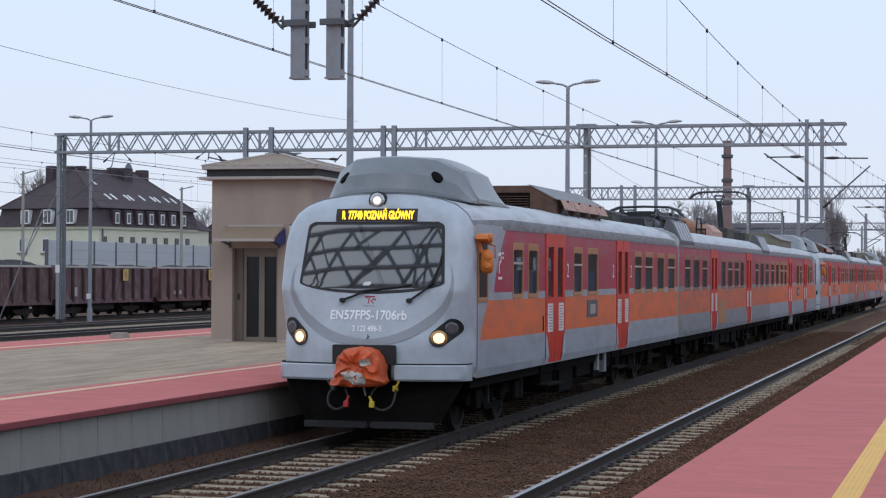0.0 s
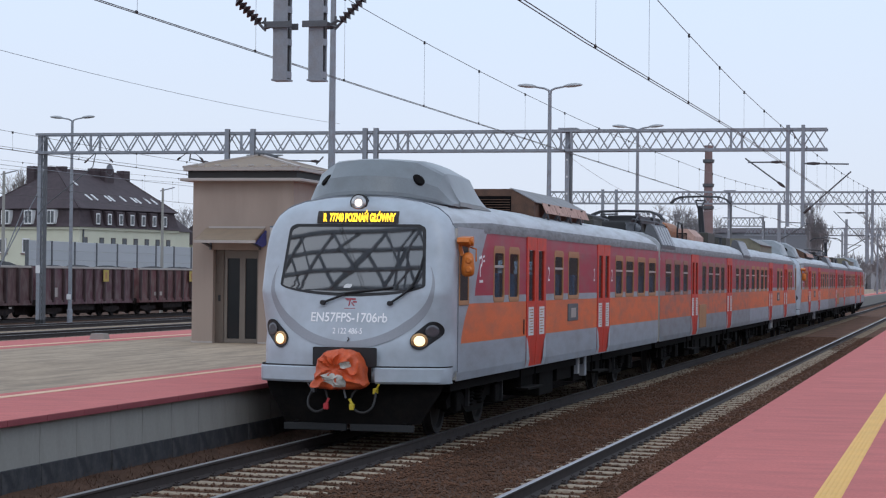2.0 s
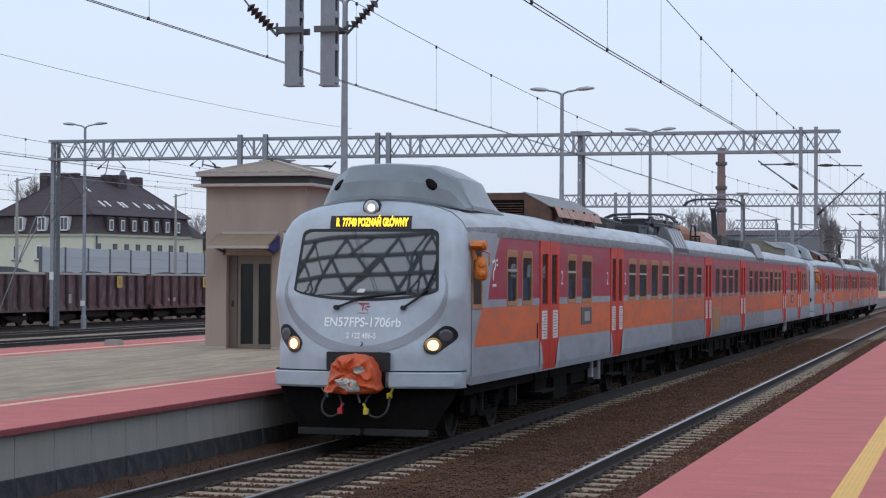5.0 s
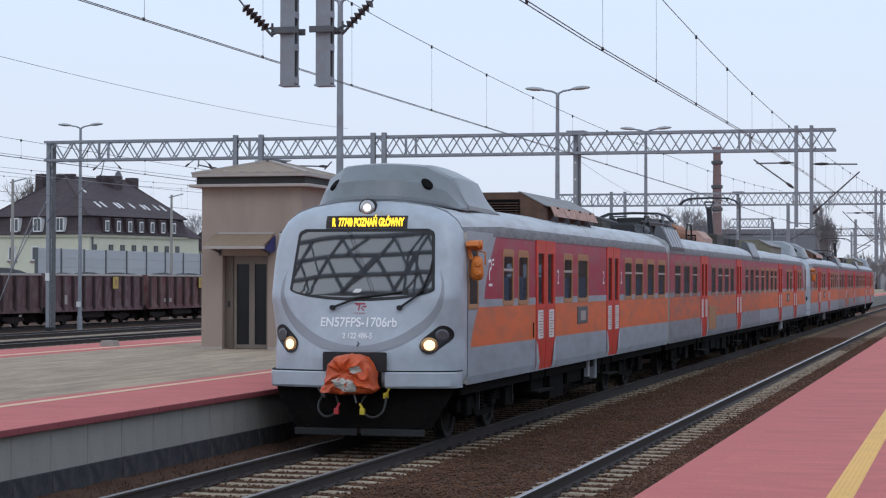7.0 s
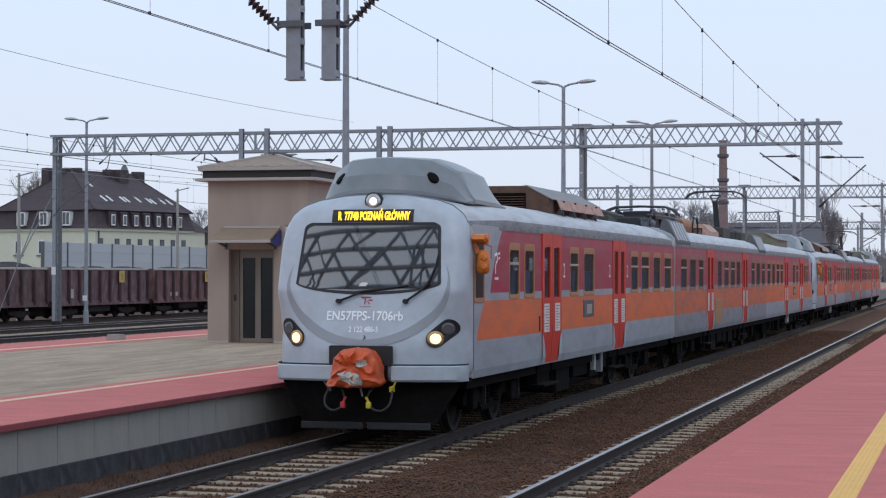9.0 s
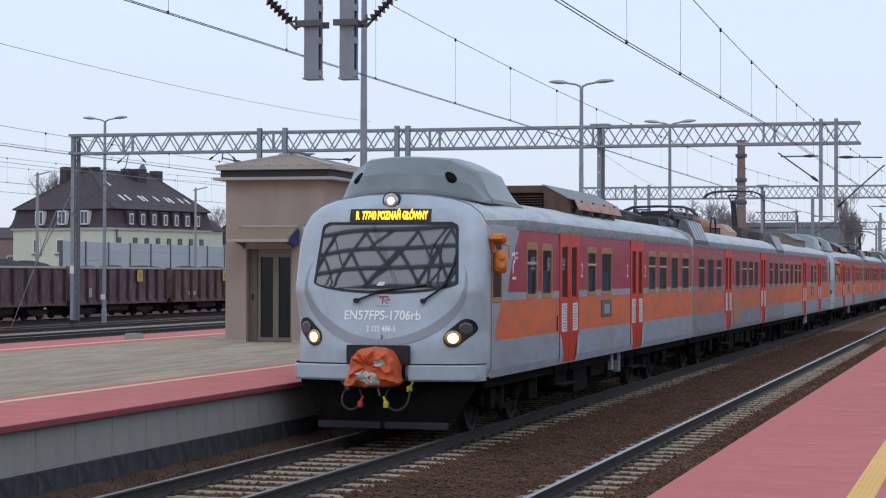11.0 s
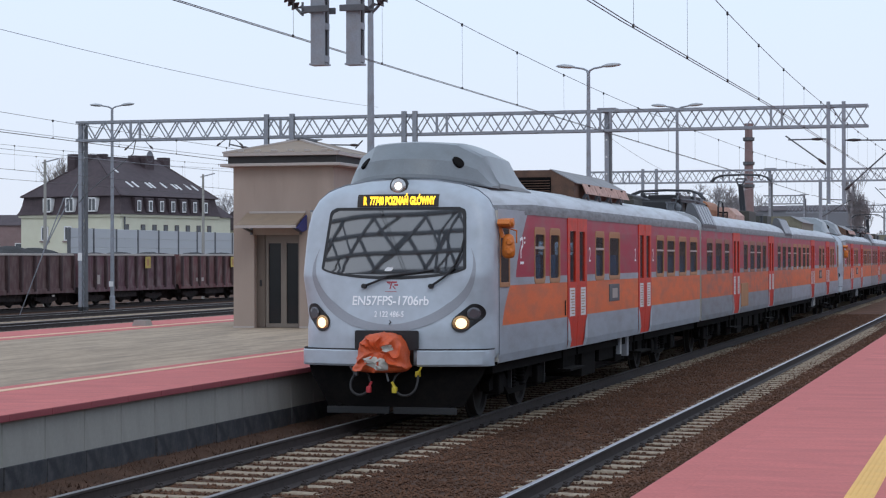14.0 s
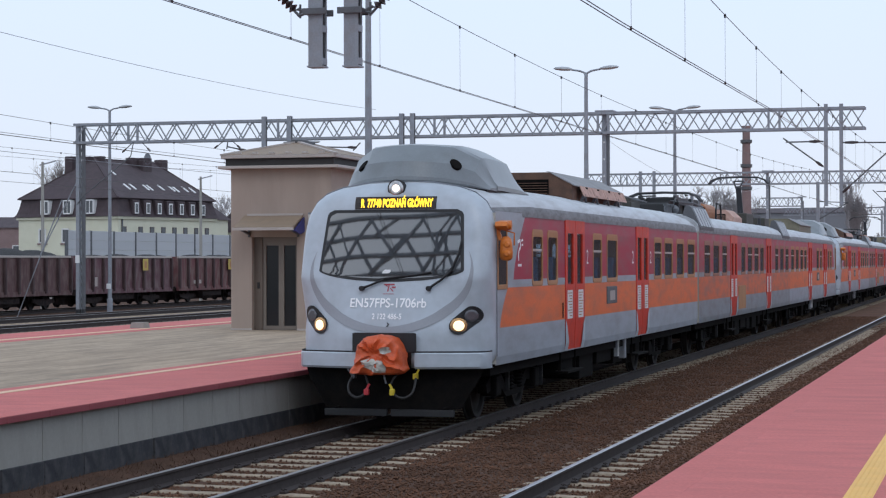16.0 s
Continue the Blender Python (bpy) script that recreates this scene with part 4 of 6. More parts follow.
    for z, a, b in ((2.06, -0.07, 0.08), (2.02, 0.04, 0.10)):
        lg.grid([[(x, front_y(x, q) - 0.004, q) for x in (a, b)] for q in (z + 0.012, z - 0.012)])
    for a, b in (((-0.0, 2.06), (-0.015, 1.96)), ((0.02, 2.01), (0.065, 1.96)), ((-0.08, 2.07), (-0.02, 2.03))):
        lg.grid([[(x + dx, front_y(x + dx, z) - 0.004, z) for dx in (-0.010, 0.010)] for x, z in (a, b)])
    lg.grid([[(x, front_y(x, q) - 0.004, q) for x in (-0.085, 0.085)] for q in (1.930, 1.922)])
    part("emblem", lg, M_LOGO, car, "dark red abstract emblem")
    # bumper beam, seam and recess
    xs = np.linspace(-1.0, 1.0, 41)
    plan = [(1.42 * math.sin(q * math.pi / 2), 0.235 + 0.16 * (1.42 * math.sin(q * math.pi / 2)) ** 2 + 0.34 * max(0.0, (abs(q) - 0.70) / 0.30) ** 2.4) for q in xs]
    for a, b in ((0, 17), (24, 40)):
        rows = [[(x * k, y + dy, z) for x, y in plan[a:b + 1]] for z, dy, k in ((0.855, 0.25, 0.99), (0.86, 0.03, 1.0), (0.89, 0.0, 1.0), (1.075, 0.0, 1.0), (1.09, 0.02, 1.0), (1.09, 0.25, 0.99))]
        part("bumper", Geo().grid(rows), M_MASK, car, "light grey bumper beam", smooth=30)
    part("seam", Geo().grid([[(x, y + 0.028, z) for x, y in plan] for z in (1.09, 1.112)]), M_BLACK, car)
    rec = [(1.375, -0.445, 0.445), (1.365, -0.475, 0.475), (1.12, -0.475, 0.475), (1.10, -0.40, 0.40), (0.87, -0.36, 0.36)]
    part("coupler_recess", patch(rec, 0.085), M_BLACK, car, "black coupler recess")
    part("coupler", Geo().chamfer(-0.14, 0.14, 0.0, 0.5, 0.92, 1.16, 0.05), M_UNDER, car)
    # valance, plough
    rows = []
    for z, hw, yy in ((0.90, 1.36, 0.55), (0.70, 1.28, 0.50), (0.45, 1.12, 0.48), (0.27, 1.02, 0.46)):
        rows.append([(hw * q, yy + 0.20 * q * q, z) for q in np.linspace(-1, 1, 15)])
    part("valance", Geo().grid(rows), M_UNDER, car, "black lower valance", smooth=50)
    for a, b in ((-0.97, -0.03), (0.03, 0.97)):
        part("rail_guard", Geo().chamfer(a, b, 0.44, 0.50, 0.17, 0.27, 0.01), M_GUARD, car)
    for s in (-1, 1):
        part("guard_bracket", Geo().bar((s * 0.8, 0.5, 0.26), (s * 0.95, 1.4, 0.5), 0.06, 0.05), M_UNDER, car)
    # air hoses with coloured heads
    for s, cap, lbl in ((-1, M_REDCAP, "red hose head"), (1, M_YELCAP, "yellow hose head")):
        pts = [(s * 0.46, 0.28, 0.78), (s * 0.49, 0.12, 0.66), (s * 0.47, 0.05, 0.54), (s * 0.38, 0.02, 0.47), (s * 0.28, 0.0, 0.475), (s * 0.20, 0.0, 0.53)]
        fine = []
        for i in range(len(pts) - 1):
            for t in (0, 0.25, 0.5, 0.75):
                p0, p1, p2, p3 = (Vector(pts[max(0, min(len(pts) - 1, i + k))]) for k in (-1, 0, 1, 2))
                fine.append(0.5 * ((2 * p1) + (p2 - p0) * t + (2 * p0 - 5 * p1 + 4 * p2 - p3) * t * t + (3 * p1 - p0 - 3 * p2 + p3) * t ** 3))
        hs = part("air_hose", Geo().tube(fine + [pts[-1]], 0.018, 8), M_HOSE, car, smooth=60)
        part("hose_head", Geo().chamfer(s * 0.19 - 0.035, s * 0.19 + 0.035, -0.04, 0.03, 0.50, 0.59, 0.015).bar((s * 0.19, 0, 0.58), (s * 0.15, 0.0, 0.66), 0.03), cap, hs, lbl)
        part("hose_cock", Geo().chamfer(s * 0.46 - 0.03, s * 0.46 + 0.03, 0.2, 0.3, 0.72, 0.80, 0.01).bar((s * 0.47, 0.2, 0.76), (s * 0.53, 0.18, 0.86), 0.02), cap if s > 0 else M_DKSTEEL, hs)
        g = Geo().tube([(s * 0.30, 0.15, 0.86), (s * 0.20, 0.02, 0.74), (s * 0.17, 0.0, 0.66)], 0.016, 6)
        part("jumper_cable", g, M_HOSE, car)
    # cab side windows and mirrors
    for s in (-1, 1):
        fr = Geo()
        for a, b, c, d in ((1.12, 1.17, 1.98, 2.96), (1.68, 1.73, 1.98, 2.96), (1.17, 1.68, 1.98, 2.05), (1.17, 1.68, 2.90, 2.96)):
            fr.chamfer(min(s * 1.42, s * 1.455), max(s * 1.42, s * 1.455), a, b, c, d, 0.006)
        cw = part("cab_window", fr, M_FRAME, car, "tan-framed cab side window")
        part("pane", Geo().box(min(s * 1.442, s * 1.446), max(s * 1.442, s * 1.446), 1.17, 1.68, 2.05, 2.90), M_WSCREEN, cw)
        if s < 0:
            continue
        mr = part("mirror", Geo().tube([(s * 1.575, 1.13, z) for z in (2.40, 2.415, 2.45, 2.52, 2.58, 2.66, 2.72, 2.75)], [0.04, 0.075, 0.095, 0.10, 0.094, 0.088, 0.07, 0.035], 18).tube([(s * 1.60, 1.05, 2.50), (s * 1.61, 1.01, 2.50)], [0.06, 0.03], 12).tube([(s * 1.60, 1.06, 2.63), (s * 1.61, 1.02, 2.63)], [0.055, 0.03], 12), M_ORANGE, car, "orange rear-view mirror housing", smooth=40)
        part("camera_pod", Geo().prism([(1.26, 2.985), (0.98, 2.96), (0.95, 2.90), (1.00, 2.865), (1.26, 2.84)], min(s * 1.45, s * 1.63), max(s * 1.45, s * 1.63), "x").tube([(s * 1.63, 1.1, 2.91), (s * 1.665, 1.1, 2.91)], [0.06, 0.045], 14), M_ORANGE, mr, smooth=30)
        part("bracket", Geo().bar((s * 1.44, 1.12, 2.88), (s * 1.50, 1.12, 2.70), 0.05).bar((s * 1.44, 1.12, 2.8), (s * 1.5, 1.12, 2.74), 0.04), M_ORANGE, mr)
        part("grab_rail", Geo().tube([(s * 1.50, 1.28, 2.85), (s * 1.66, 1.28, 2.80), (s * 1.66, 1.28, 2.62)], 0.012, 6), M_ORANGE, mr)
        part("hand_rail", Geo().tube([(s * 1.46, 5.6, 1.45), (s * 1.46, 5.6, 1.70)], 0.012, 6), M_BLACK, car)
        em = Geo()
        for poly in ([(2.40, 2.70), (2.58, 2.73), (2.60, 2.69), (2.42, 2.66)], [(2.56, 2.72), (2.62, 2.66), (2.60, 2.58), (2.55, 2.55), (2.54, 2.58), (2.57, 2.61), (2.58, 2.66), (2.54, 2.69)],
                     [(2.55, 2.59), (2.49, 2.50), (2.50, 2.40), (2.46, 2.40), (2.45, 2.51), (2.52, 2.60)], [(2.66, 2.72), (2.76, 2.73), (2.76, 2.70), (2.66, 2.69)], [(2.68, 2.65), (2.76, 2.66), (2.76, 2.63), (2.68, 2.62)]):
            em.prism(poly, min(s * 1.4405, s * 1.443), max(s * 1.4405, s * 1.443), "x")
        for k in range(5):
            em.box(min(s * 1.4405, s * 1.443), max(s * 1.4405, s * 1.443), 2.43 + k * 0.05, 2.465 + k * 0.05, 2.31, 2.35)
        part("emblem_side", em, M_LETTER, car, "white abstract emblem")


def air_dome(car):
    """The moulded grey air-conditioning fairing on the cab roof: a lipped shell with a soft crease round its front."""
    sec = []
    prof = [(0.0, 1.0), (0.54, 0.985), (0.83, 0.735), (0.955, 0.22), (1.0, 0.10), (1.0, 0.0)]
    qs = (0, 0.18, 0.36, 0.54, 0.64, 0.74, 0.83, 0.87, 0.91, 0.955, 0.978, 0.999, 1)
    qs = [-q for q in qs[:0:-1]] + list(qs)
    rows = ((1.05, 1.10, 3.545, 3.55, 0.86), (1.025, 1.12, 3.55, 3.59, 0.86), (1.035, 1.125, 3.55, 3.64, 0.86), (1.10, 1.135, 3.55, 3.755, 0.86), (1.165, 1.145, 3.55, 3.87, 0.85), (1.29, 1.15, 3.545, 3.955, 0.82), (1.41, 1.155, 3.54, 4.04, 0.79), (1.53, 1.16, 3.54, 4.125, 0.72),
            (1.72, 1.17, 3.53, 4.150, 0.56), (2.1, 1.17, 3.53, 4.165, 0.30), (2.6, 1.17, 3.53, 4.165, 0.06), (3.1, 1.17, 3.52, 4.155, 0.0),
            (3.68, 1.175, 3.52, 4.13, -0.05), (4.02, 1.175, 3.52, 3.93, -0.09), (4.36, 1.175, 3.52, 3.71, -0.13), (4.46, 1.175, 3.52, 3.62, -0.15), (4.49, 1.17, 3.515, 3.565, -0.16), (4.46, 1.15, 3.51, 3.515, -0.16))
    for y, hw, zb, zt, bow in rows:
        row = []
        for q in qs:
            u = abs(q)
            k = next(k0 + (k1 - k0) * (u - u0) / max(1e-6, u1 - u0) for (u0, k0), (u1, k1) in zip(prof[:-1], prof[1:]) if u <= u1 + 1e-9)
            if u > 0.9999:
                k = 0.0
            row.append((hw * q, y + bow * q * q, zb - (0.095 if y < 1.7 else 0.07) * q * q + (zt - zb) * k))
        sec.append(row)
    f = part("air_fairing", Geo().grid(sec), M_DOME, car, "dark grey moulded roof fairing", smooth=14)
    n = len(qs)
    # Black strip round the base stands in for the shadow under the lip.
    rim = sec[0] + [r[n - 1] for r in sec[1:]] + sec[-1][n - 2::-1] + [r[0] for r in sec[-2:0:-1]]
    cx, cy = 0.0, 2.4
    shade_rim = [[(cx + (x - cx) * 0.975, cy + (y - cy) * 0.985, z - d) for x, y, z in rim] for d in (-0.03, 0.10)]
    part("lip_shade_strip", Geo().grid(shade_rim, close=True), M_BLACK, f, "black strip for the shade under the lip")
    j, i0 = qs.index(0.54), 4
    p, q, r = Vector(sec[i0][j]), Vector(sec[i0 + 1][j]), Vector(sec[i0][j + 1])
    nrm = (r - p).cross(q - p).normalized()
    c = p.lerp(q, 0.25) + (r - p) * 0.85
    for s in (-1, 1):
        cc, nn = Vector((s * c.x, c.y, c.z)), Vector((s * nrm.x, nrm.y, nrm.z))
        # Flat black discs give the shade of an open vent; nothing is cut out.
        hole = part("vent_hole", Geo().tube([cc - nn * 0.05, cc + nn * 0.006], 0.100, 24), M_UNDER, car, "round black disc for the vent's dark inside")
        part("vent_shade_core", Geo().tube([cc - nn * 0.04, cc + nn * 0.011], 0.090, 24), M_UNDER, hole, "smaller black disc for the shade in the vent")


def roof_box(car, y0, y1, hw, z1, material, light=None):
    """A resistor box: flat top, sloping shoulders, a louvred end, and on the long ones loose cover sheets along the edge."""
    t = hw * 0.58
    g = Geo().prism([(-hw, 3.46), (-hw, z1 - 0.23), (-t, z1), (t, z1), (hw, z1 - 0.23), (hw, 3.46)], y0, y1, "y")
    b = part("resistor_box", g, material, car, "rusty brown roof equipment box")
    gr = part("front_grille", Geo().box(-t, t, y0 - 0.012, y0 - 0.004, 3.60, z1 - 0.13), M_UNDER, b, "dark louvred end")
    for k in range(5):
        z = 3.62 + k * (z1 - 3.77) / 5
        part("louvre", Geo().bar((-t + 0.02, y0 - 0.03, z), (t - 0.02, y0 - 0.03, z), 0.035, 0.012), material, gr)
    if light:
        for s in (-1, 1):
            part("cover_sheet", Geo().prism([(s * (t - 0.05), z1 + 0.012), (s * t, z1 + 0.016), (s * (hw + 0.05), z1 - 0.235), (s * (hw + 0.05), z1 - 0.255), (s * t, z1 + 0.002)], y0 - 0.02, y1 + 0.06, "y"), M_SHEET, b, "grey bitumen sheet cover")
        n = 4
        w = (y1 - y0 - 0.35) / n
        for k in range(n):
            a = y0 + 0.35 + k * w
            part("side_panel", Geo().prism([(hw + 0.14, 3.57), (hw + 0.152, 3.572), (hw + 0.072, z1 - 0.24), (hw + 0.06, z1 - 0.245)], a + 0.02, a + w - 0.02, "y"), light, b, "pale rust-pink cover panel")
            part("notch", Geo().box(hw + 0.07, hw + 0.09, a + w * 0.45, a + w * 0.6, z1 - 0.31, z1 - 0.25), M_UNDER, b)
            part("foot", Geo().bar((hw + 0.02, a + 0.15, 3.40), (hw + 0.13, a + 0.15, 3.60), 0.05).bar((hw + 0.13, a + 0.15, 3.60), (hw + 0.10, a + 0.5, 3.42), 0.035), M_DKSTEEL, b)
    return b


def pantograph(car, yc, raised):
    fr = Geo()
    for s in (-1, 1):
        fr.bar((s * 0.55, yc - 1.2, 3.86), (s * 0.55, yc + 1.2, 3.86), 0.07)
        fr.bar((-0.55, yc + s * 1.2, 3.86), (0.55, yc + s * 1.2, 3.86), 0.07)
        for t in (-1, 1):
            fr.tube([(s * 0.55, yc + t * 1.1, 3.58), (s * 0.55, yc + t * 1.1, 3.83)], [0.06, 0.05], 8)
    p = part("pantograph", fr, M_PANTO, car, "raised pantograph" if raised else "lowered pantograph")
    top = 5.17 if raised else 4.15
    bars = []
    for s in (-1, 1):
        if raised:
            bars += [((s * 0.05, yc + 0.55, 3.9), (s * 0.04, yc - 0.1, 4.86), 0.09), ((s * 0.05, yc - 0.3, 4.80), (s * 0.16, yc, top - 0.12), 0.04)]
        else:
            bars += [((s * 0.5, yc + 1.0, 3.93), (s * 0.45, yc - 1.1, 4.02), 0.06), ((s * 0.45, yc - 1.1, 4.04), (s * 0.3, yc + 0.5, 4.10), 0.04), ((s * 0.5, yc - 1.0, 3.93), (s * 0.45, yc + 1.1, 4.02), 0.06)]
    for p0, p1, w in bars:
        part("arm", Geo().bar(p0, p1, w), M_PANTO, p)
    for dy in (-0.18, 0.18):
        pts = [(-1.0, 0, -0.22), (-0.86, 0, -0.08), (-0.65, 0, 0.0), (0, 0, 0.02), (0.65, 0, 0.0), (0.86, 0, -0.08), (1.0, 0, -0.22)]
        part("collector_strip", Geo().tube([(x, yc + dy, top + z) for x, _, z in pts], 0.028, 6), M_PANTO, p)
    part("collector_link", Geo().bar((-0.6, yc - 0.18, top - 0.06), (-0.6, yc + 0.18, top - 0.06), 0.04).bar((0.6, yc - 0.18, top - 0.06), (0.6, yc + 0.18, top - 0.06), 0.04).bar((-0.16, yc, top - 0.12), (0.16, yc, top - 0.12), 0.05), M_PANTO, p)


CAB_WINS = [(3.40, 0.74, True), (4.50, 0.76, False), (8.26, 0.82, True), (9.58, 1.06, False), (14.86, 0.95, True), (16.22, 1.10, True), (17.90, 1.08, False), (19.54, 1.14, True)]
CAB_DOORS = [(5.85, 1.62), (12.66, 1.50)]


def cab_car(at, label, box=None, panel=None):
    car = thing("train_car", label, "train car", "cars of the train")
    car_shell(car, 1.06, 21.14, CAB_WINS, CAB_DOORS, True)
    add_cab(car)
    air_dome(car)
    roof_box(car, 8.45, 13.2, 1.02, 4.0, box or M_RUST, panel or M_RUSTL)
    for k in range(3):
        part("insulator", Geo().tube([(0.3, 15.2 + k * 0.9, 3.55), (0.3, 15.2 + k * 0.9, 3.8)], [0.07, 0.05], 8), M_INSUL, car)
    for a, b, x0, x1, z1 in ((16.9, 17.5, -0.2, 0.25, 3.70), (18.0, 18.5, 0.0, 0.4, 3.74), (19.0, 20.3, -0.5, 0.2, 3.88)):
        part("switchgear", Geo().chamfer(x0, x1, a, b, 3.55, z1, 0.03), M_OLIVE, car, "dark roof switchgear")
    part("busbar", Geo().tube([(0.3, 13.6, 3.75), (0.3, 15.2, 3.86), (0.3, 17.0, 3.86), (0.3, 20.6, 3.80)], 0.02, 6), M_DKSTEEL, car)
    bogie(car, 3.6)
    bogie(car, 17.2)
    under_boxes(car, 6.4, 14.6, 5)
    for s in (-1, 1):
        v = part("battery_louvre", Geo().chamfer(min(s * 1.43, s * 1.455), max(s * 1.43, s * 1.455), 9.55, 10.55, 1.60, 1.92, 0.01), M_DKSTEEL, car, "dark-framed equipment hatch")
        part("yellow_plate", Geo().chamfer(min(s * 1.455, s * 1.462), max(s * 1.455, s * 1.462), 9.8, 10.3, 1.66, 1.84, 0.004), M_LIFTTRIM, v)
        for y in (11.2, 11.35):
            part("hanger", Geo().bar((s * 1.30, y, 0.88), (s * 1.30, y, 0.55), 0.07, 0.03), M_WHITE if y > 11.3 else M_STEEL, car)
        part("hanger_box", Geo().chamfer(min(s * 1.15, s * 1.34), max(s * 1.15, s * 1.34), 11.95, 12.13, 0.48, 0.90, 0.02), M_STEEL, car, "grey metal box")
        for yy in (7.75, 12.32, 14.42):
            me = letters("2", 0.36)
            for p in me.vertices:
                p.co = (s * 1.4425, yy + p.co.x * s, 2.45 + p.co.y)
            me.materials.clear()
            me.materials.append(M_LETTER)
            part("class_digit", me, M_LETTER, car, "white class digit")
    car.matrix_basis = at
    return car


MID_WINS = [(0.9, 1.05, True), (2.5, 1.15, False), (4.2, 0.95, True), (8.2, 0.95, False), (9.7, 1.10, True), (11.3, 1.10, True), (12.8, 0.95, False), (17.0, 0.95, True), (18.5, 1.15, False), (20.2, 1.05, True)]
MID_DOORS = [(5.85, 1.45), (14.4, 1.45)]


def mid_car(y, label):
    car = thing("train_car", label, "train car", "cars of the train", at=(0, y, 0))
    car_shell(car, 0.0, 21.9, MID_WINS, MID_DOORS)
    pantograph(car, 3.6, False)
    part("drive_gear", Geo().chamfer(-0.35, 0.45, 2.9, 4.8, 3.88, 4.03, 0.03), M_GUARD, car, "dark pantograph drive gear")
    for yy, xx in ((1.0, 0.6), (2.0, 0.55), (5.0, 0.6), (6.9, 0.55), (7.6, 0.3), (17.9, 0.5), (18.4, -0.2)):
        part("insulator", Geo().tube([(xx, yy, 3.55), (xx, yy, 3.66), (xx, yy, 3.70), (xx, yy, 3.78), (xx, yy, 3.86)], [0.06, 0.06, 0.09, 0.05, 0.07], 10), M_INSUL, car)
    part("busbar", Geo().tube([(0.6, 1.0, 3.88), (0.6, 5.0, 3.92), (0.55, 6.9, 3.88), (0.3, 7.6, 3.86), (0.2, 10.4, 3.7)], 0.02, 6), M_DKSTEEL, car)
    part("switch_box", Geo().chamfer(-0.6, 0.45, 1.5, 2.3, 3.55, 3.83, 0.04), M_GUARD, car, "dark roof equipment box")
    part("arrester", Geo().tube([(0.62, 0.5, 3.5), (0.62, 0.5, 3.74)], [0.10, 0.08], 12).tube([(0.62, 0.5, 3.74), (0.62, 0.5, 3.78)], [0.13, 0.13], 12), M_DKSTEEL, car, "grey surge arrester")
    part("compressor_drum", Geo().tube([(0.55, 0.9, 3.68), (0.55, 0.95, 3.68), (0.55, 1.9, 3.68), (0.55, 1.95, 3.68)], [0.08, 0.12, 0.12, 0.08], 14), M_DKSTEEL, car, "grey drum lying on the roof", smooth=40)
    for yy in (2.5, 3.1, 3.7, 4.4):
        part("control_box", Geo().chamfer(-0.1, 0.42, yy, yy + 0.42, 3.56, 3.80 + 0.05 * (yy > 3), 0.03), M_GUARD if yy < 3.5 else M_OLIVE, car)
    part("jumper_loop", Geo().tube([(0.7, 0.6, 3.62), (0.72, 0.8, 3.86), (0.7, 1.2, 3.95), (0.66, 1.7, 3.88), (0.6, 2.0, 3.66)], 0.022, 6), M_BLACK, car)
    part("switch_box", Geo().chamfer(-0.6, 0.5, 5.1, 6.4, 3.55, 4.05, 0.04), M_GUARD, car, "dark roof equipment box")
    part("roof_frame", Geo().bar((0.5, 5.2, 3.6), (0.5, 5.2, 4.2), 0.07).bar((0.5, 6.6, 3.6), (0.5, 6.6, 4.2), 0.07).bar((0.5, 5.0, 4.18), (0.5, 6.8, 4.18), 0.08, 0.03), M_STEEL, car)
    part("air_reservoir", Geo().tube([(-0.1, 10.4, 3.82), (-0.1, 10.5, 3.82), (-0.1, 12.6, 3.82), (-0.1, 12.7, 3.82)], [0.18, 0.27, 0.27, 0.18], 16), M_TANK, car, "rust-orange air reservoir")
    part("cable_hoop", Geo().tube([(0.35, 11.0, 3.6), (0.35, 11.0, 3.9), (0.35, 11.2, 4.08), (0.35, 11.9, 4.08), (0.35, 12.1, 3.9), (0.35, 12.1, 3.6)], 0.03, 6), M_BLACK, car)
    roof_box(car, 13.2, 15.2, 0.6, 3.95, M_RUSTL)
    pantograph(car, 19.2, True)
    part("switch_box", Geo().chamfer(-0.7, 0.7, 15.6, 17.4, 3.55, 3.9, 0.04), M_OLIVE, car, "olive roof equipment box")
    bogie(car, 3.6)
    bogie(car, 18.3)
    under_boxes(car, 6.2, 15.8, 9)
    for s in (-1, 1):
        for a, b in ((0.15, 2.6), (19.2, 21.6)):
            sh = part("end_louvre", Geo().prism([(s * 1.0, 3.42), (s * 1.08, 3.72), (s * 1.16, 3.74), (s * 1.22, 3.70), (s * 1.455, 3.20), (s * 1.45, 3.14), (s * 1.40, 3.13)], a, b, "y"), M_DKSTEEL, car, "grey louvred roof-edge cover")
            for k in range(5):
                part("slat", Geo().bar((s * 1.245, a + 0.28 + k * 0.46, 3.68), (s * 1.452, a + 0.28 + k * 0.46, 3.23), 0.36, 0.03), M_BAND, sh)
        part("hatch", Geo().chamfer(min(s * 1.43, s * 1.452), max(s * 1.43, s * 1.452), 7.6, 9.2, 1.05, 1.7, 0.008), M_FRAME, car, "tan equipment hatch")
    return car


def gangway(y, length, label):
    t = thing("gangway", label, "gangway", "gangways between the cars", at=(0, y, 0))
    for k in range(5):
        a = length * k / 5
        w = 1.18 if k % 2 else 1.10
        part("bellows", Geo().chamfer(-w, w, a + 0.01, a + length / 5 - 0.01, 0.95, 3.35, 0.05), M_BLACK, t)
    return t


front_car = cab_car(pose(0, 0, 0), "grey-nosed electric train car, crimson and orange bands, lit headlights")
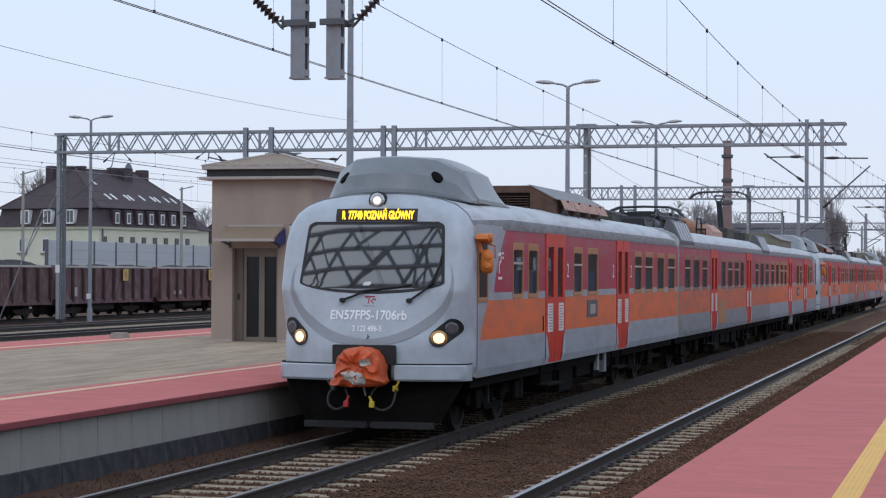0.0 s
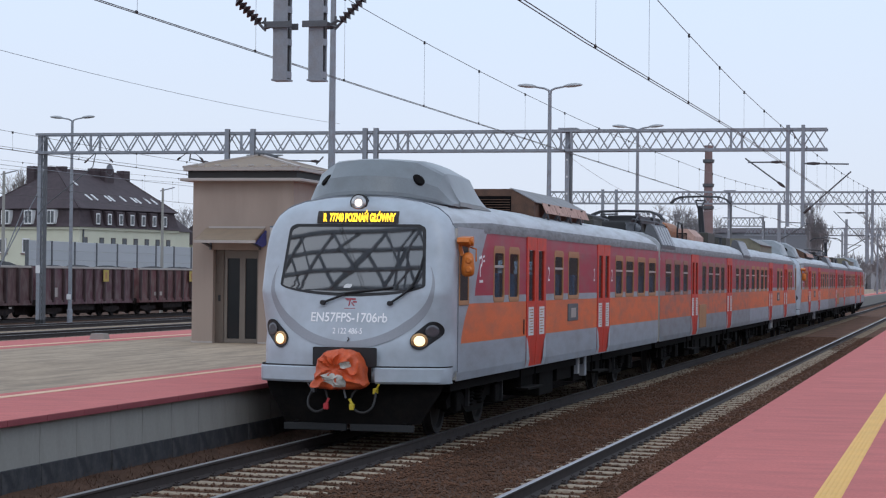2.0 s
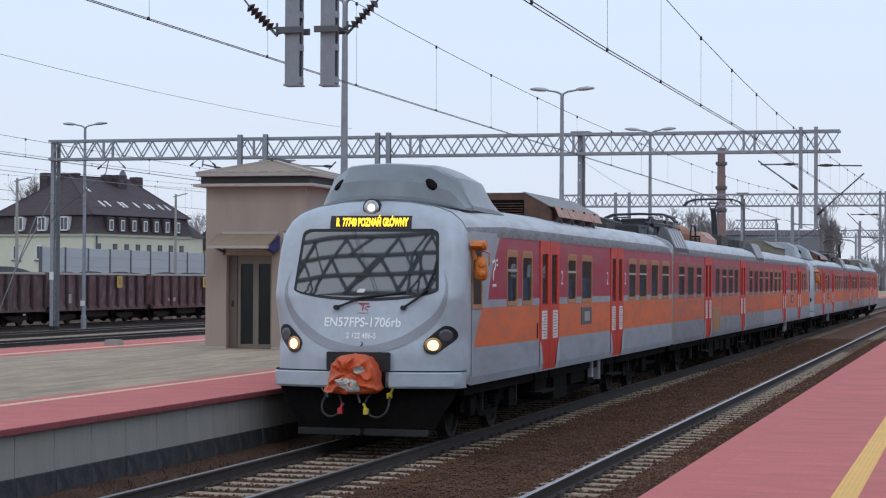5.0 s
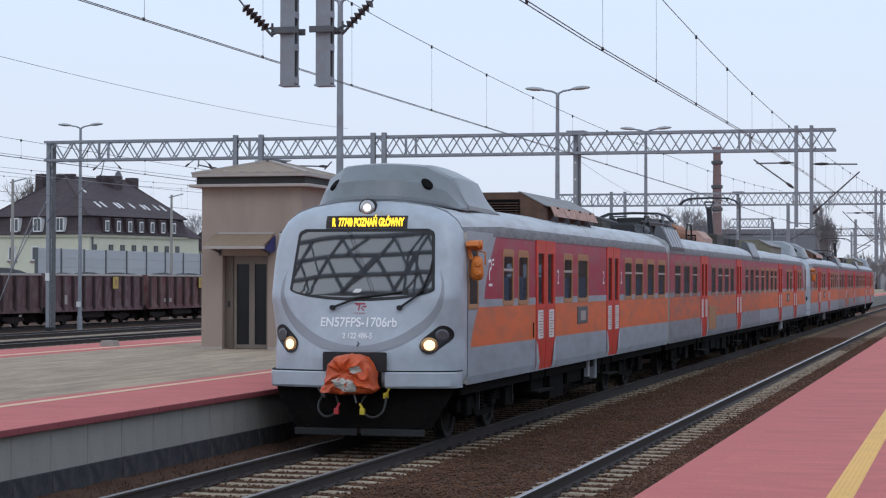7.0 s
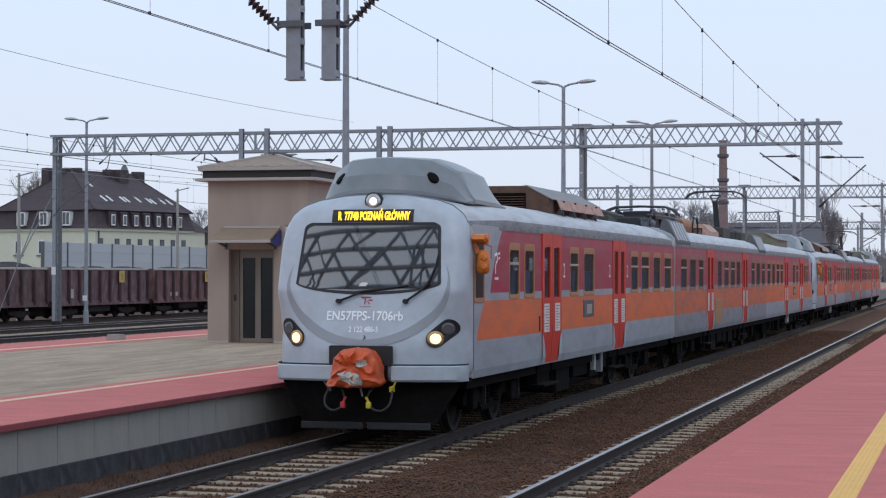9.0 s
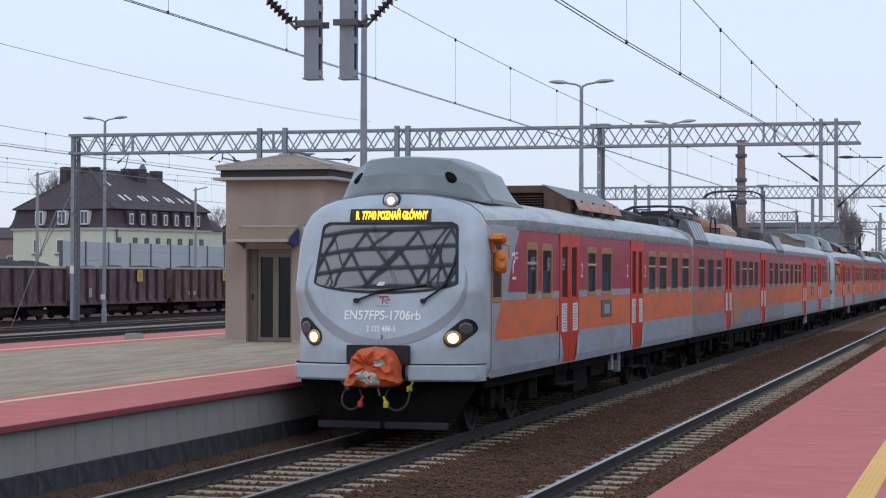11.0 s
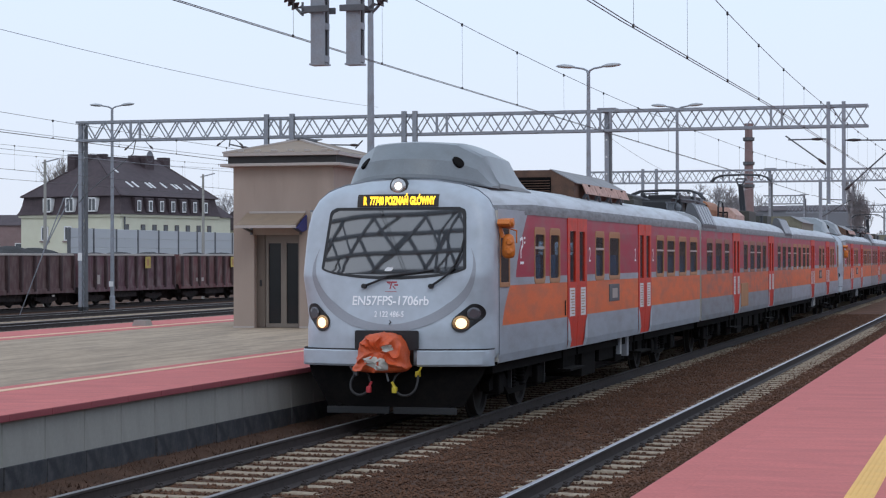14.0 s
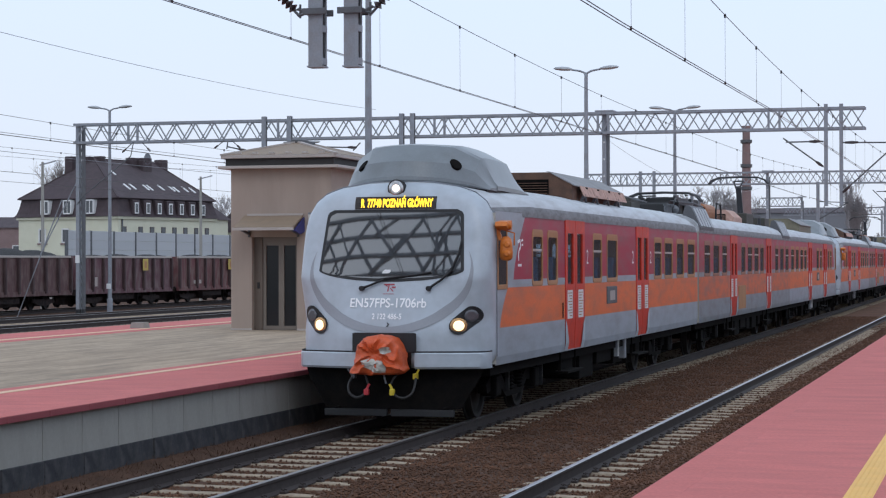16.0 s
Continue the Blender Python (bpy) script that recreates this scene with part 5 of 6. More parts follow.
mid = mid_car(21.4, "middle train car with crimson and orange bands and roof pantographs")
rear_car = cab_car(pose(0, 64.15, 0, 0, 0, 180), "end train car with crimson and orange bands, coupled nose to nose", M_KHAKI, M_DOME)
copy_thing(front_car, pose(0, 64.7, 0))
copy_thing(mid, pose(0, 64.7 + 21.4, 0))
copy_thing(rear_car, pose(0, 64.7 + 64.15, 0, 0, 0, 180))
for y in (21.15, 43.31, 64.7 + 21.15, 64.7 + 43.31):
    gangway(y, 0.24 if y not in (43.31, 64.7 + 43.31) else 0.0 + 0.3, "black rubber gangway bellows between two train cars")
coup = thing("coupler_link", "dark coupler between the two train units", "coupler", at=(0, 64.4, 0))
part("draw_bar", Geo().chamfer(-0.15, 0.15, -1.0, 1.0, 0.9, 1.15, 0.03), M_UNDER, coup)


def coupler_bag():
    """The tarpaulin tied over the coupler head: a creased, sagging sack."""
    bm = bmesh.new()
    bmesh.ops.create_icosphere(bm, subdivisions=5, radius=1)
    for p in bm.verts:
        c = p.co.copy()
        x, y, z = c.x, c.y, c.z
        sq = 1 / max(0.001, (abs(x) ** 3.4 + abs(y) ** 4.5 + abs(z) ** 3.4) ** (1 / 3.6))
        x, y, z = x * sq, y * sq, z * sq
        w = 0.35 * (1 - 0.30 * max(0, z) ** 1.5 + 0.12 * max(0, -z) + 0.40 * max(0, -z - 0.45))
        kx, kz = c.x + 0.08, c.z - 0.02
        r = math.hypot(kx, kz)
        ang = math.atan2(kz, kx) + 0.45 * noise.noise(c * 1.9)
        pleat = (1 - abs(math.sin(4.5 * ang))) ** 1.8 * min(1.0, max(0.0, (r - 0.08) / 0.3))
        crease = 1 - abs(noise.noise(Vector((c.x * 2.3, c.y * 2.0, c.z * 1.8)) + Vector((4, 1, 2)))) * 3.2
        fine = 1 - abs(noise.noise(c * 6.5)) * 3
        pinch = math.exp(-(r / 0.28) ** 2) if c.y < 0 else 0.0
        fold = 0.19 * pleat + 0.05 * max(-0.6, crease) + 0.014 * max(-0.6, fine) - 0.10 - 0.13 * pinch
        flare = 0.16 * max(0.0, -z - 0.25) * max(0.0, -x)
        p.co = (x * w * (1 + 0.22 * fold) - flare, 0.10 + y * 0.30 * (1 + 1.35 * fold), 1.07 + z * 0.285 * (1 + 0.22 * fold) - 0.05 * abs(c.x) ** 2 * (z < 0))
    me = bpy.data.meshes.new("coupler_cover")
    bm.to_mesh(me)
    bm.free()
    me.materials.append(M_BAG)
    me.polygons.foreach_set("use_smooth", [True] * len(me.polygons))
    me.set_sharp_from_angle(angle=radians(40))
    ob = tagged(new("coupler_cover", me), "crumpled orange tarpaulin tied over the coupler", "coupler cover")

    def front(x, z):
        best = min((q.co for q in me.vertices if q.co.y < 0.10), key=lambda q: (q.x - x) ** 2 + (q.z - z) ** 2)
        return best.y
    for nm, pts in (("tape_patch", [(-0.22, 0.99), (-0.10, 1.03), (0.0, 1.005), (0.12, 0.985), (0.15, 0.90), (0.13, 0.81), (-0.02, 0.83), (-0.10, 0.87), (-0.20, 0.93)]), ("tape_patch", [(0.05, 1.16), (0.12, 1.19), (0.20, 1.19), (0.22, 1.12), (0.14, 1.09), (0.07, 1.10)])):
        cx, cz = sum(p[0] for p in pts) / len(pts), sum(p[1] for p in pts) / len(pts)
        g = Geo()
        rings = []
        for f in (1.0, 0.66, 0.33, 0.02):
            ring = []
            for i, p in enumerate(pts):
                q = pts[(i + 1) % len(pts)]
                for t in (0, 0.33, 0.66):
                    x, z = p[0] + (q[0] - p[0]) * t, p[1] + (q[1] - p[1]) * t
                    x, z = cx + (x - cx) * f, cz + (z - cz) * f
                    ring.append((x, front(x, z) - 0.012, z))
            rings.append(ring)
        g.grid(rings, close=True)
        part(nm, g, M_BAGW, ob, "wrinkled silver tape", smooth=60)
    part("tie_strap", Geo().bar((0.02, 0.10, 0.84), (0.06, 0.12, 0.66), 0.05, 0.02), M_STEEL, ob)
    return ob


coupler_bag()


# ---- lift house on the island platform ----
def lift_house():
    t = thing("lift_house", "taupe rendered lift house with glazed door and tan hipped roof", "building")
    x0, x1, y0, y1, zt = -9.33, -6.80, 18.1, 21.4, 4.61
    dx0, dx1, dz = -8.80, -7.66, 2.98
    for bx in ((x0, dx0, y0, y0 + 0.35, 0.7, zt), (dx1, x1, y0, y0 + 0.35, 0.7, zt), (dx0 + 0.001, dx1 - 0.001, y0 + 0.002, y0 + 0.35, dz, zt),
               (x0, x0 + 0.3, y0 + 0.352, y1, 0.7, zt), (x1 - 0.3, x1, y0 + 0.352, y1, 0.7, zt), (x0 + 0.302, x1 - 0.302, y1 - 0.3, y1, 0.7, zt)):
        part("wall", Geo().box(*bx), M_LIFT, t, "taupe rendered wall")
    for pa, pb in ((x0 - 0.012, dx0), (dx1, x1)):
        part("plinth", Geo().box(pa, pb, y0 - 0.012, y0 - 0.002, 0.7, 0.80), M_LIFTTRIM, t)
    part("back_wall", Geo().box(dx0 - 0.3, dx1 + 0.3, y0 + 1.9, y0 + 2.0, 0.76, 3.2), M_DFRAME, t)
    for a, b in ((dx0, dx0 + 0.21),):
        part("door_jamb", Geo().chamfer(a, b, y0 + 0.16, y0 + 0.30, 0.76, dz, 0.01), M_JAMB, t, "brown metal jamb panel")
    part("call_button", Geo().chamfer(dx0 + 0.08, dx0 + 0.14, y0 + 0.14, y0 + 0.16, 1.75, 1.90, 0.008), M_BLACK, t)
    fx0, fx1 = dx0 + 0.21, dx1
    dr = part("door", Geo().box(fx0, fx1, y0 + 0.20, y0 + 0.28, dz - 0.20, dz).box(fx0, fx0 + 0.08, y0 + 0.20, y0 + 0.28, 0.76, dz - 0.2).box(fx1 - 0.10, fx1, y0 + 0.20, y0 + 0.28, 0.76, dz - 0.2)
              .box((fx0 + fx1) / 2 - 0.07, (fx0 + fx1) / 2 + 0.07, y0 + 0.20, y0 + 0.28, 0.76, dz - 0.2).box(fx0 + 0.002, fx1 - 0.002, y0 + 0.195, y0 + 0.285, 0.765, 0.86), M_DFRAME, t, "closed double door with dark panes")
    mx = (fx0 + fx1) / 2
    for a, b in ((fx0 + 0.08, mx - 0.07), (mx + 0.07, fx1 - 0.10)):
        part("pane", Geo().box(a, b, y0 + 0.235, y0 + 0.245, 0.86, dz - 0.2), M_PANE, dr)
    cz = [(y0 - 0.75, 3.16), (y0 - 0.75, 3.21), (y0 - 0.02, 3.50), (y0 - 0.02, 3.45)]
    c = part("canopy", Geo().prism(cz, -8.98, -7.50, "x"), M_LIFTROOF, t, "sloping tan canopy")
    part("canopy_edge", Geo().box(-9.01, -7.47, y0 - 0.78, y0 - 0.752, 3.13, 3.20).box(-8.9, -7.49, y0 - 0.06, y0 - 0.02, 3.49, 3.54), M_LIFTTRIM, c)
    for xx in (-8.86, -7.62):
        part("bracket", Geo().bar((xx, y0, 3.05), (xx, y0 - 0.6, 3.16), 0.05).bar((xx, y0 - 0.02, 2.98), (xx, y0 - 0.02, 3.4), 0.05), M_DKSTEEL, c)
    part("sign_panel", Geo().prism([(y0 - 0.72, 3.12), (y0 - 0.01, 3.44), (y0 - 0.01, 3.10), (y0 - 0.3, 3.04)], -7.50, -7.46, "x"), M_BLUE, t, "dark blue canopy end panel")
    o = 0.25
    part("ledge", Geo().chamfer(x0 - o, x1 + o, y0 - o, y1 + o, 4.610, 4.680, 0.012), M_LIFTTRIM, t, "pale projecting ledge")
    part("eaves_band", Geo().box(x0 - 0.10, x1 + 0.10, y0 - 0.10, y1 + 0.10, 4.682, 4.855), M_DKBAND, t, "dark recessed band")
    ex0, ex1, ey0, ey1 = x0 - 0.19, x1 + 0.19, y0 - 0.19, y1 + 0.19
    part("fascia", Geo().chamfer(ex0, ex1, ey0, ey1, 4.857, 4.940, 0.012), M_LIFTTRIM, t)
    mx, my = (ex0 + ex1) / 2, (ey0 + ey1) / 2
    r = Geo().add([(ex0, ey0, 4.942), (ex1, ey0, 4.942), (ex1, ey1, 4.942), (ex0, ey1, 4.942), (mx, my - 0.45, 5.310), (mx, my + 0.45, 5.310)],
                  [(0, 1, 4), (1, 2, 5, 4), (2, 3, 5), (3, 0, 4, 5), (0, 3, 2, 1)])
    rf = part("roof", r, M_LIFTROOF, t, "tan sheet hipped roof")
    for a in ((ex0, ey0), (ex1, ey0), (ex1, ey1), (ex0, ey1)):
        part("hip_cap", Geo().bar((a[0], a[1], 4.95), (mx, my + (0.45 if a[1] > my else -0.45), 5.320), 0.10, 0.04), M_LIFTTRIM, rf)
    part("ridge_cap", Geo().chamfer(mx - 0.12, mx + 0.12, my - 0.55, my + 0.55, 5.290, 5.370, 0.02), M_DKSTEEL, rf)
    for k in range(6):
        part("snow_guard", Geo().chamfer(ex0 + 0.35 + k * 0.42, ex0 + 0.5 + k * 0.42, ey0 + 0.06, ey0 + 0.10, 4.95, 5.01, 0.01), M_LIFTTRIM, rf)


lift_house()
solid("concrete_block", Geo().prism([(-12.31, 0.76), (-11.91, 0.76), (-11.96, 0.90), (-12.26, 0.90)], 18.85, 19.2, "y"), M_PANEL, "pale concrete block standing on the platform", "concrete block")


# ---- overhead line gantries ----
DIAG = {}


def lattice(parent, x0, x1, y, z0, z1, step, w, name="diagonal", flip=1):
    n = max(1, round((x1 - x0) / step))
    st = (x1 - x0) / n
    for sgn in (1, -1):
        key = (round(st, 3), round(z1 - z0, 2), w, sgn)
        if key not in DIAG:
            DIAG[key] = mesh_of("diagonal", Geo().bar((-st / 2, 0, -sgn * (z1 - z0) / 2), (st / 2, 0, sgn * (z1 - z0) / 2), w, w), M_STEEL)
    for i in range(n):
        sgn = flip if i % 2 == 0 else -flip
        o = part(name, DIAG[(round(st, 3), round(z1 - z0, 2), w, sgn)], None, parent)
        o.location = (x0 + st * (i + 0.5), y, (z0 + z1) / 2)


def gantry(y, x0, x1, cols, hangers, label, left_leg=True, step=0.5, chord=0.13):
    t = thing("portal_gantry", label, "gantry", "overhead line gantries", at=(0, y, 0))
    for dy in (-0.35, 0.35):
        for z in (8.44, 9.36):
            part("chord", Geo().box(x0, x1, dy - chord / 2, dy + chord / 2, z - chord * 0.46, z + chord * 0.46), M_STEEL, t)
    lattice(t, x0 + 0.1, x1 - 0.1, -0.35, 8.50, 9.30, step, 0.12 * step)
    lattice(t, x0 + 0.1, x1 - 0.1, 0.35, 8.50, 9.30, step, 0.09 * step, flip=-1)
    for i in range(int((x1 - x0) / 2.0)):
        xx = x0 + 1 + i * 2.0
        part("cross_tie", Geo().bar((xx, -0.35, 8.44), (xx + 0.9, 0.35, 8.44), 0.05).bar((xx, -0.35, 9.36), (xx + 0.9, 0.35, 9.36), 0.05), M_STEEL, t)
        if i % 4 == 1:
            part("splice_frame", Geo().bar((xx, -0.36, 8.4), (xx, -0.36, 9.4), 0.1).bar((xx + 0.5, -0.36, 8.4), (xx + 0.5, -0.36, 9.4), 0.1), M_STEEL, t)
    for c in cols:
        col = part("column", Geo().box(c - 0.15, c + 0.06, -0.15, 0.15, -0.7, 9.42), M_STEEL, t, "wide steel column")
        part("flange", Geo().box(c + 0.075, c + 0.17, -0.14, 0.14, -0.7, 9.0), M_DKSTEEL, col)
        part("cap", Geo().chamfer(c - 0.45, c + 0.45, -0.42, 0.42, 9.42, 9.50, 0.02), M_STEEL, col)
        for z in (8.0, 7.2, 6.4):
            part("splice_plate", Geo().box(c - 0.08, c - 0.02, -0.165, -0.152, z - 0.04, z + 0.04), M_WHITE, col)
    if left_leg:
        leg = part("lattice_leg", Geo().box(x0, x0 + 0.19, -0.12, 0.12, -0.7, 9.42), M_STEEL, t, "grey steel leg")
        part("leg_flange", Geo().box(x0 + 0.32, x0 + 0.43, -0.12, 0.12, -0.7, 9.42), M_DKSTEEL, leg)
        z = -0.5
        while z < 8.6:
            part("lacing", Geo().bar((x0 + 0.18, 0, z), (x0 + 0.33, 0, z + 0.35), 0.05).bar((x0 + 0.33, 0, z + 0.35), (x0 + 0.18, 0, z + 0.7), 0.05), M_STEEL, leg)
            z += 0.7
        part("leg_plate", Geo().box(x0 - 0.02, x0 + 0.21, -0.15, -0.122, 2.35, 2.75), M_WHITE, leg)
        for a, b in ((x0 - 0.012, x0 + 0.202), (x0 + 0.31, x0 + 0.44)):
            part("tar_boot", Geo().box(a, b, -0.132, 0.132, -0.7, 0.0), M_BLACK, leg, "black tarred foot")
        part("footing", Geo().chamfer(x0 - 0.2, x0 + 0.9, -0.5, 0.5, -0.75, -0.35, 0.04), M_PANEL, leg)
    for hx, z0, w in hangers:
        h = part("hanger", Geo().box(hx - w / 2, hx + w * 0.36, -0.42 - w / 2, -0.42 + w / 2, z0, 9.55), M_STEEL, t, "hanging steel post")
        # Near-black sheet puts the shade of the open channel into colour.
        part("slot_shade", Geo().box(hx + w * 0.362, hx + w * 0.38, -0.42 - w * 0.36, -0.42 + w * 0.36, z0, 9.55), M_GUARD, h, "near-black sheet for the shade in the open side")
        for d in (-1, 1):
            part("flange", Geo().box(hx + w * 0.362, hx + w / 2, -0.42 + min(d * w * 0.36, d * w / 2), -0.42 + max(d * w * 0.36, d * w / 2), z0, 9.55), M_STEEL, h)
        part("foot_plate", Geo().box(hx - w * 0.58, hx + w * 0.58, -0.42 - w * 0.58, -0.42 + w * 0.58, z0 - 0.025, z0), M_STEEL, h)
        for z in np.arange(z0 + 0.02, 8.3, 0.50):
            part("batten", Geo().box(hx + w * 0.40, hx + w * 0.515, -0.42 - w * 0.515, -0.42 + w * 0.515, z, z + 0.10), M_STEEL, h)
    return t


GL = "grey steel lattice gantry over the railway tracks"
gantry(67.0, -36.87, 2.5, [-9.56], [(x, 4.9, 0.22) for x in (-26.57, -25.24, -19.5, -18.95)] + [(x, 4.9, 0.165) for x in (0.74, 1.43)], GL)
gantry(133.5, -24.0, 8.0, [-9.3], [(x, 4.9, 0.22) for x in (-19.4, -18.3)] + [(1.34, 3.8, 0.2), (1.78, 3.8, 0.2)], GL, False)
gantry(245.0, -19.6, 9.0, [-6.4], [(x, 5.0, 0.2) for x in (-14.2, -3.4, 1.2)], GL, False)
gantry(200.0, -17.4, -12.9, [-12.9], [], "short grey steel lattice gantry far along the tracks", False)
gantry(2.42, -37.2, 2.5, [-9.66], [(-1.60, 5.385, 0.225), (-1.03, 5.375, 0.225)], "grey gantry with two hanging posts above the train", True)



def insulator(name, a, b, r, n, label):
    a, b = Vector(a), Vector(b)
    g = Geo().tube([a, b], r * 0.35, 8)
    for i in range(n):
        p = a.lerp(b, (i + 0.5) / n)
        d = (b - a).normalized() * 0.4 * (b - a).length / n
        g.tube([p - d, p - d * 0.2, p + d], [r * 0.4, r, r * 0.45], 12)
    return solid(name, g, M_INSUL, label, "insulator", "insulators", smooth=40)


HY = 2.0
for hx, s in ((-1.60, -1), (-1.03, 1)):
    clamp = Geo().chamfer(hx - 0.2, hx + 0.2, HY - 0.18, HY - 0.145, 6.16, 6.26, 0.01).chamfer(hx - 0.2, hx + 0.2, HY + 0.145, HY + 0.18, 6.16, 6.26, 0.01)
    clamp.box(min(hx + s * 0.16, hx + s * 0.20), max(hx + s * 0.16, hx + s * 0.20), HY - 0.16, HY + 0.16, 6.18, 6.24)
    cl = thing("line_clamp", "dark clamp with shackle on a hanging post", "clamp", "line clamps")
    part("clamp_band", clamp, M_DKSTEEL, cl)
    part("shackle", Geo().tube([(hx + s * 0.2, HY, 6.20), (hx + s * 0.30, HY, 6.27), (hx + s * 0.38, HY, 6.25), (hx + s * 0.30, HY, 6.17), (hx + s * 0.2, HY, 6.20)], 0.028, 6)
         .tube([(hx + s * 0.28, HY, 6.13), (hx + s * 0.28, HY, 6.34)], 0.02, 6), M_DKSTEEL, cl)
    insulator("insulator_string", (hx + s * 0.37, HY, 6.26), (hx + s * 0.74, HY, 6.62), 0.085, 6, "brown ribbed insulator string on a hanging post")
    solid("stay_rod", Geo().tube([(hx + s * 0.74, HY, 6.62), (hx + s * 2.2, HY, 8.44)], 0.015, 6), M_DKSTEEL, "thin steel stay rod up to the gantry", "stay rod", "stay rods")


def cantilever(pts, ins, label):
    t = thing("line_bracket", label, "bracket", "line brackets")
    for a, b in pts:
        part("tube", Geo().tube([a, b], 0.034, 8), M_DKSTEEL, t)
    for a, b in ins:
        part("insulator", Geo().tube([a, Vector(a).lerp(Vector(b), 0.5), b], [0.05, 0.075, 0.05], 10), M_INSUL, t)


cantilever([((0.64, 66.5, 6.67), (-1.19, 66.5, 8.01)), ((0.64, 66.5, 7.84), (-1.07, 66.5, 7.83))], [((0.5, 66.5, 7.84), (0.0, 66.5, 7.84)), ((0.6, 66.5, 6.7), (0.3, 66.5, 6.92))], "dark tubular wire bracket on a hanging post")
cantilever([((1.48, 66.5, 5.49), (3.6, 66.5, 7.40)), ((1.5, 66.5, 7.77), (3.5, 66.5, 7.74))], [((1.6, 66.5, 7.77), (2.2, 66.5, 7.77)), ((1.5, 66.5, 5.5), (1.8, 66.5, 5.78))], "dark tubular wire bracket on a hanging post")
cantilever([((-25.24, 66.5, 6.5), (-23.4, 66.5, 7.6)), ((-26.57, 66.5, 6.5), (-28.6, 66.5, 7.6)), ((-19.5, 66.5, 6.5), (-21.5, 66.5, 7.5))], [((-25.2, 66.5, 6.5), (-24.8, 66.5, 6.74))], "dark tubular wire bracket on a hanging post")


cantilever([((-0.3, 133.1, 6.96), (-1.19, 133.1, 7.87)), ((1.3, 133.1, 5.35), (-0.3, 133.1, 6.96)), ((1.3, 133.1, 7.74), (-0.9, 133.1, 7.74))], [((1.2, 133.1, 7.74), (0.6, 133.1, 7.74)), ((0.2, 133.1, 7.74), (-0.3, 133.1, 7.74))], "dark tubular wire bracket on a hanging post")
cantilever([((-25.13, 66.5, 8.05), (-21.76, 66.5, 7.94)), ((-21.95, 66.5, 7.80), (-21.58, 66.5, 8.17))], [((-22.2, 66.5, 7.96), (-21.8, 66.5, 7.94))], "dark tubular wire bracket on a hanging post")
cantilever([((-26.68, 66.5, 7.70), (-28.49, 66.5, 8.10)), ((-28.52, 66.5, 7.98), (-28.47, 66.5, 8.32))], [((-27.9, 66.5, 7.97), (-27.4, 66.5, 7.86))], "dark tubular wire bracket on a hanging post")


def gantry_stay(a, b):
    """A slack span wire hung from the truss, with an insulator near its lower end."""
    a, b = Vector(a), Vector(b)
    t = thing("span_stay", "thin stay with an insulator under the gantry", "stay", "gantry stays")
    part("wire", Geo().tube([a, a.lerp(b, 0.6)], 0.022, 6), M_DKSTEEL, t)
    part("insulator", Geo().tube([a.lerp(b, 0.6), a.lerp(b, 0.7), a.lerp(b, 0.9), b], [0.025, 0.05, 0.05, 0.025], 10), M_INSUL, t)


gantry_stay((-33.58, 66.56, 8.40), (-34.14, 66.5, 7.90))
gantry_stay((-33.09, 66.56, 8.40), (-32.60, 66.5, 7.93))
gantry_stay((-28.67, 66.56, 8.40), (-29.18, 66.5, 8.03))
gantry_stay((-28.28, 66.56, 8.40), (-27.80, 66.5, 8.01))


def overhead(x, zc, low, y_low, k0, k1, y0, y1, d0, stag, label, anchor=0.0, lift=0.316, climb=0.0):
    """Contact wires, messenger and droppers of one track."""
    t = thing("overhead_line", label, "overhead line", "overhead lines")

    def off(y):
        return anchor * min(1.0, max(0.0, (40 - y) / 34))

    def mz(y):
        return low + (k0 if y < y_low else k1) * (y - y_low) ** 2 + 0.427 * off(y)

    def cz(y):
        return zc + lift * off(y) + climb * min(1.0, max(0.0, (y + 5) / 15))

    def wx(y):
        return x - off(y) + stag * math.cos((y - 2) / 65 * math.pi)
    ys = np.arange(y0, y1 + 0.1, 3.0)
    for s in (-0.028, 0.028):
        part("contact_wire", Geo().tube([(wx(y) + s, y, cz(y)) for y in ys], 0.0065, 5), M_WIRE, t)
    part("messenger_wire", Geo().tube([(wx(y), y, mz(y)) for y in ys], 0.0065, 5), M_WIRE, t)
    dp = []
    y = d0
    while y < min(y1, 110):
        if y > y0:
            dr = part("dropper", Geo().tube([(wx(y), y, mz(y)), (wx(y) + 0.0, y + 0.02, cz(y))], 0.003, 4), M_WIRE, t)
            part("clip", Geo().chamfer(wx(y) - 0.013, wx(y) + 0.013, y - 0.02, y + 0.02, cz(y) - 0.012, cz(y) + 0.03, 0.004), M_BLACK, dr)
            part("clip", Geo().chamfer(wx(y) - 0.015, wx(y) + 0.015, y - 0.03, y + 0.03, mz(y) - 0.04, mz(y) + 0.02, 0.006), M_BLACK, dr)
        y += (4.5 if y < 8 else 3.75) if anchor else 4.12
    return t


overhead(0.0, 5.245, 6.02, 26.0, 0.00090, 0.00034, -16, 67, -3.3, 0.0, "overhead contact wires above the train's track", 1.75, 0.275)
overhead(TRACK_B, 5.06, 6.025, 18.0, 0.00080, 0.00026, -20, 67, -8.45, 0.0, "overhead contact wires above the empty track", climb=0.115)
overhead(0.0, 5.30, 6.05, 100.0, 0.0005, 0.0005, 67, 133, 70, 0.0, "overhead contact wires above the train's track")
overhead(TRACK_B, 5.20, 6.05, 100.0, 0.0005, 0.0005, 67, 133, 70, 0.0, "overhead contact wires above the empty track")
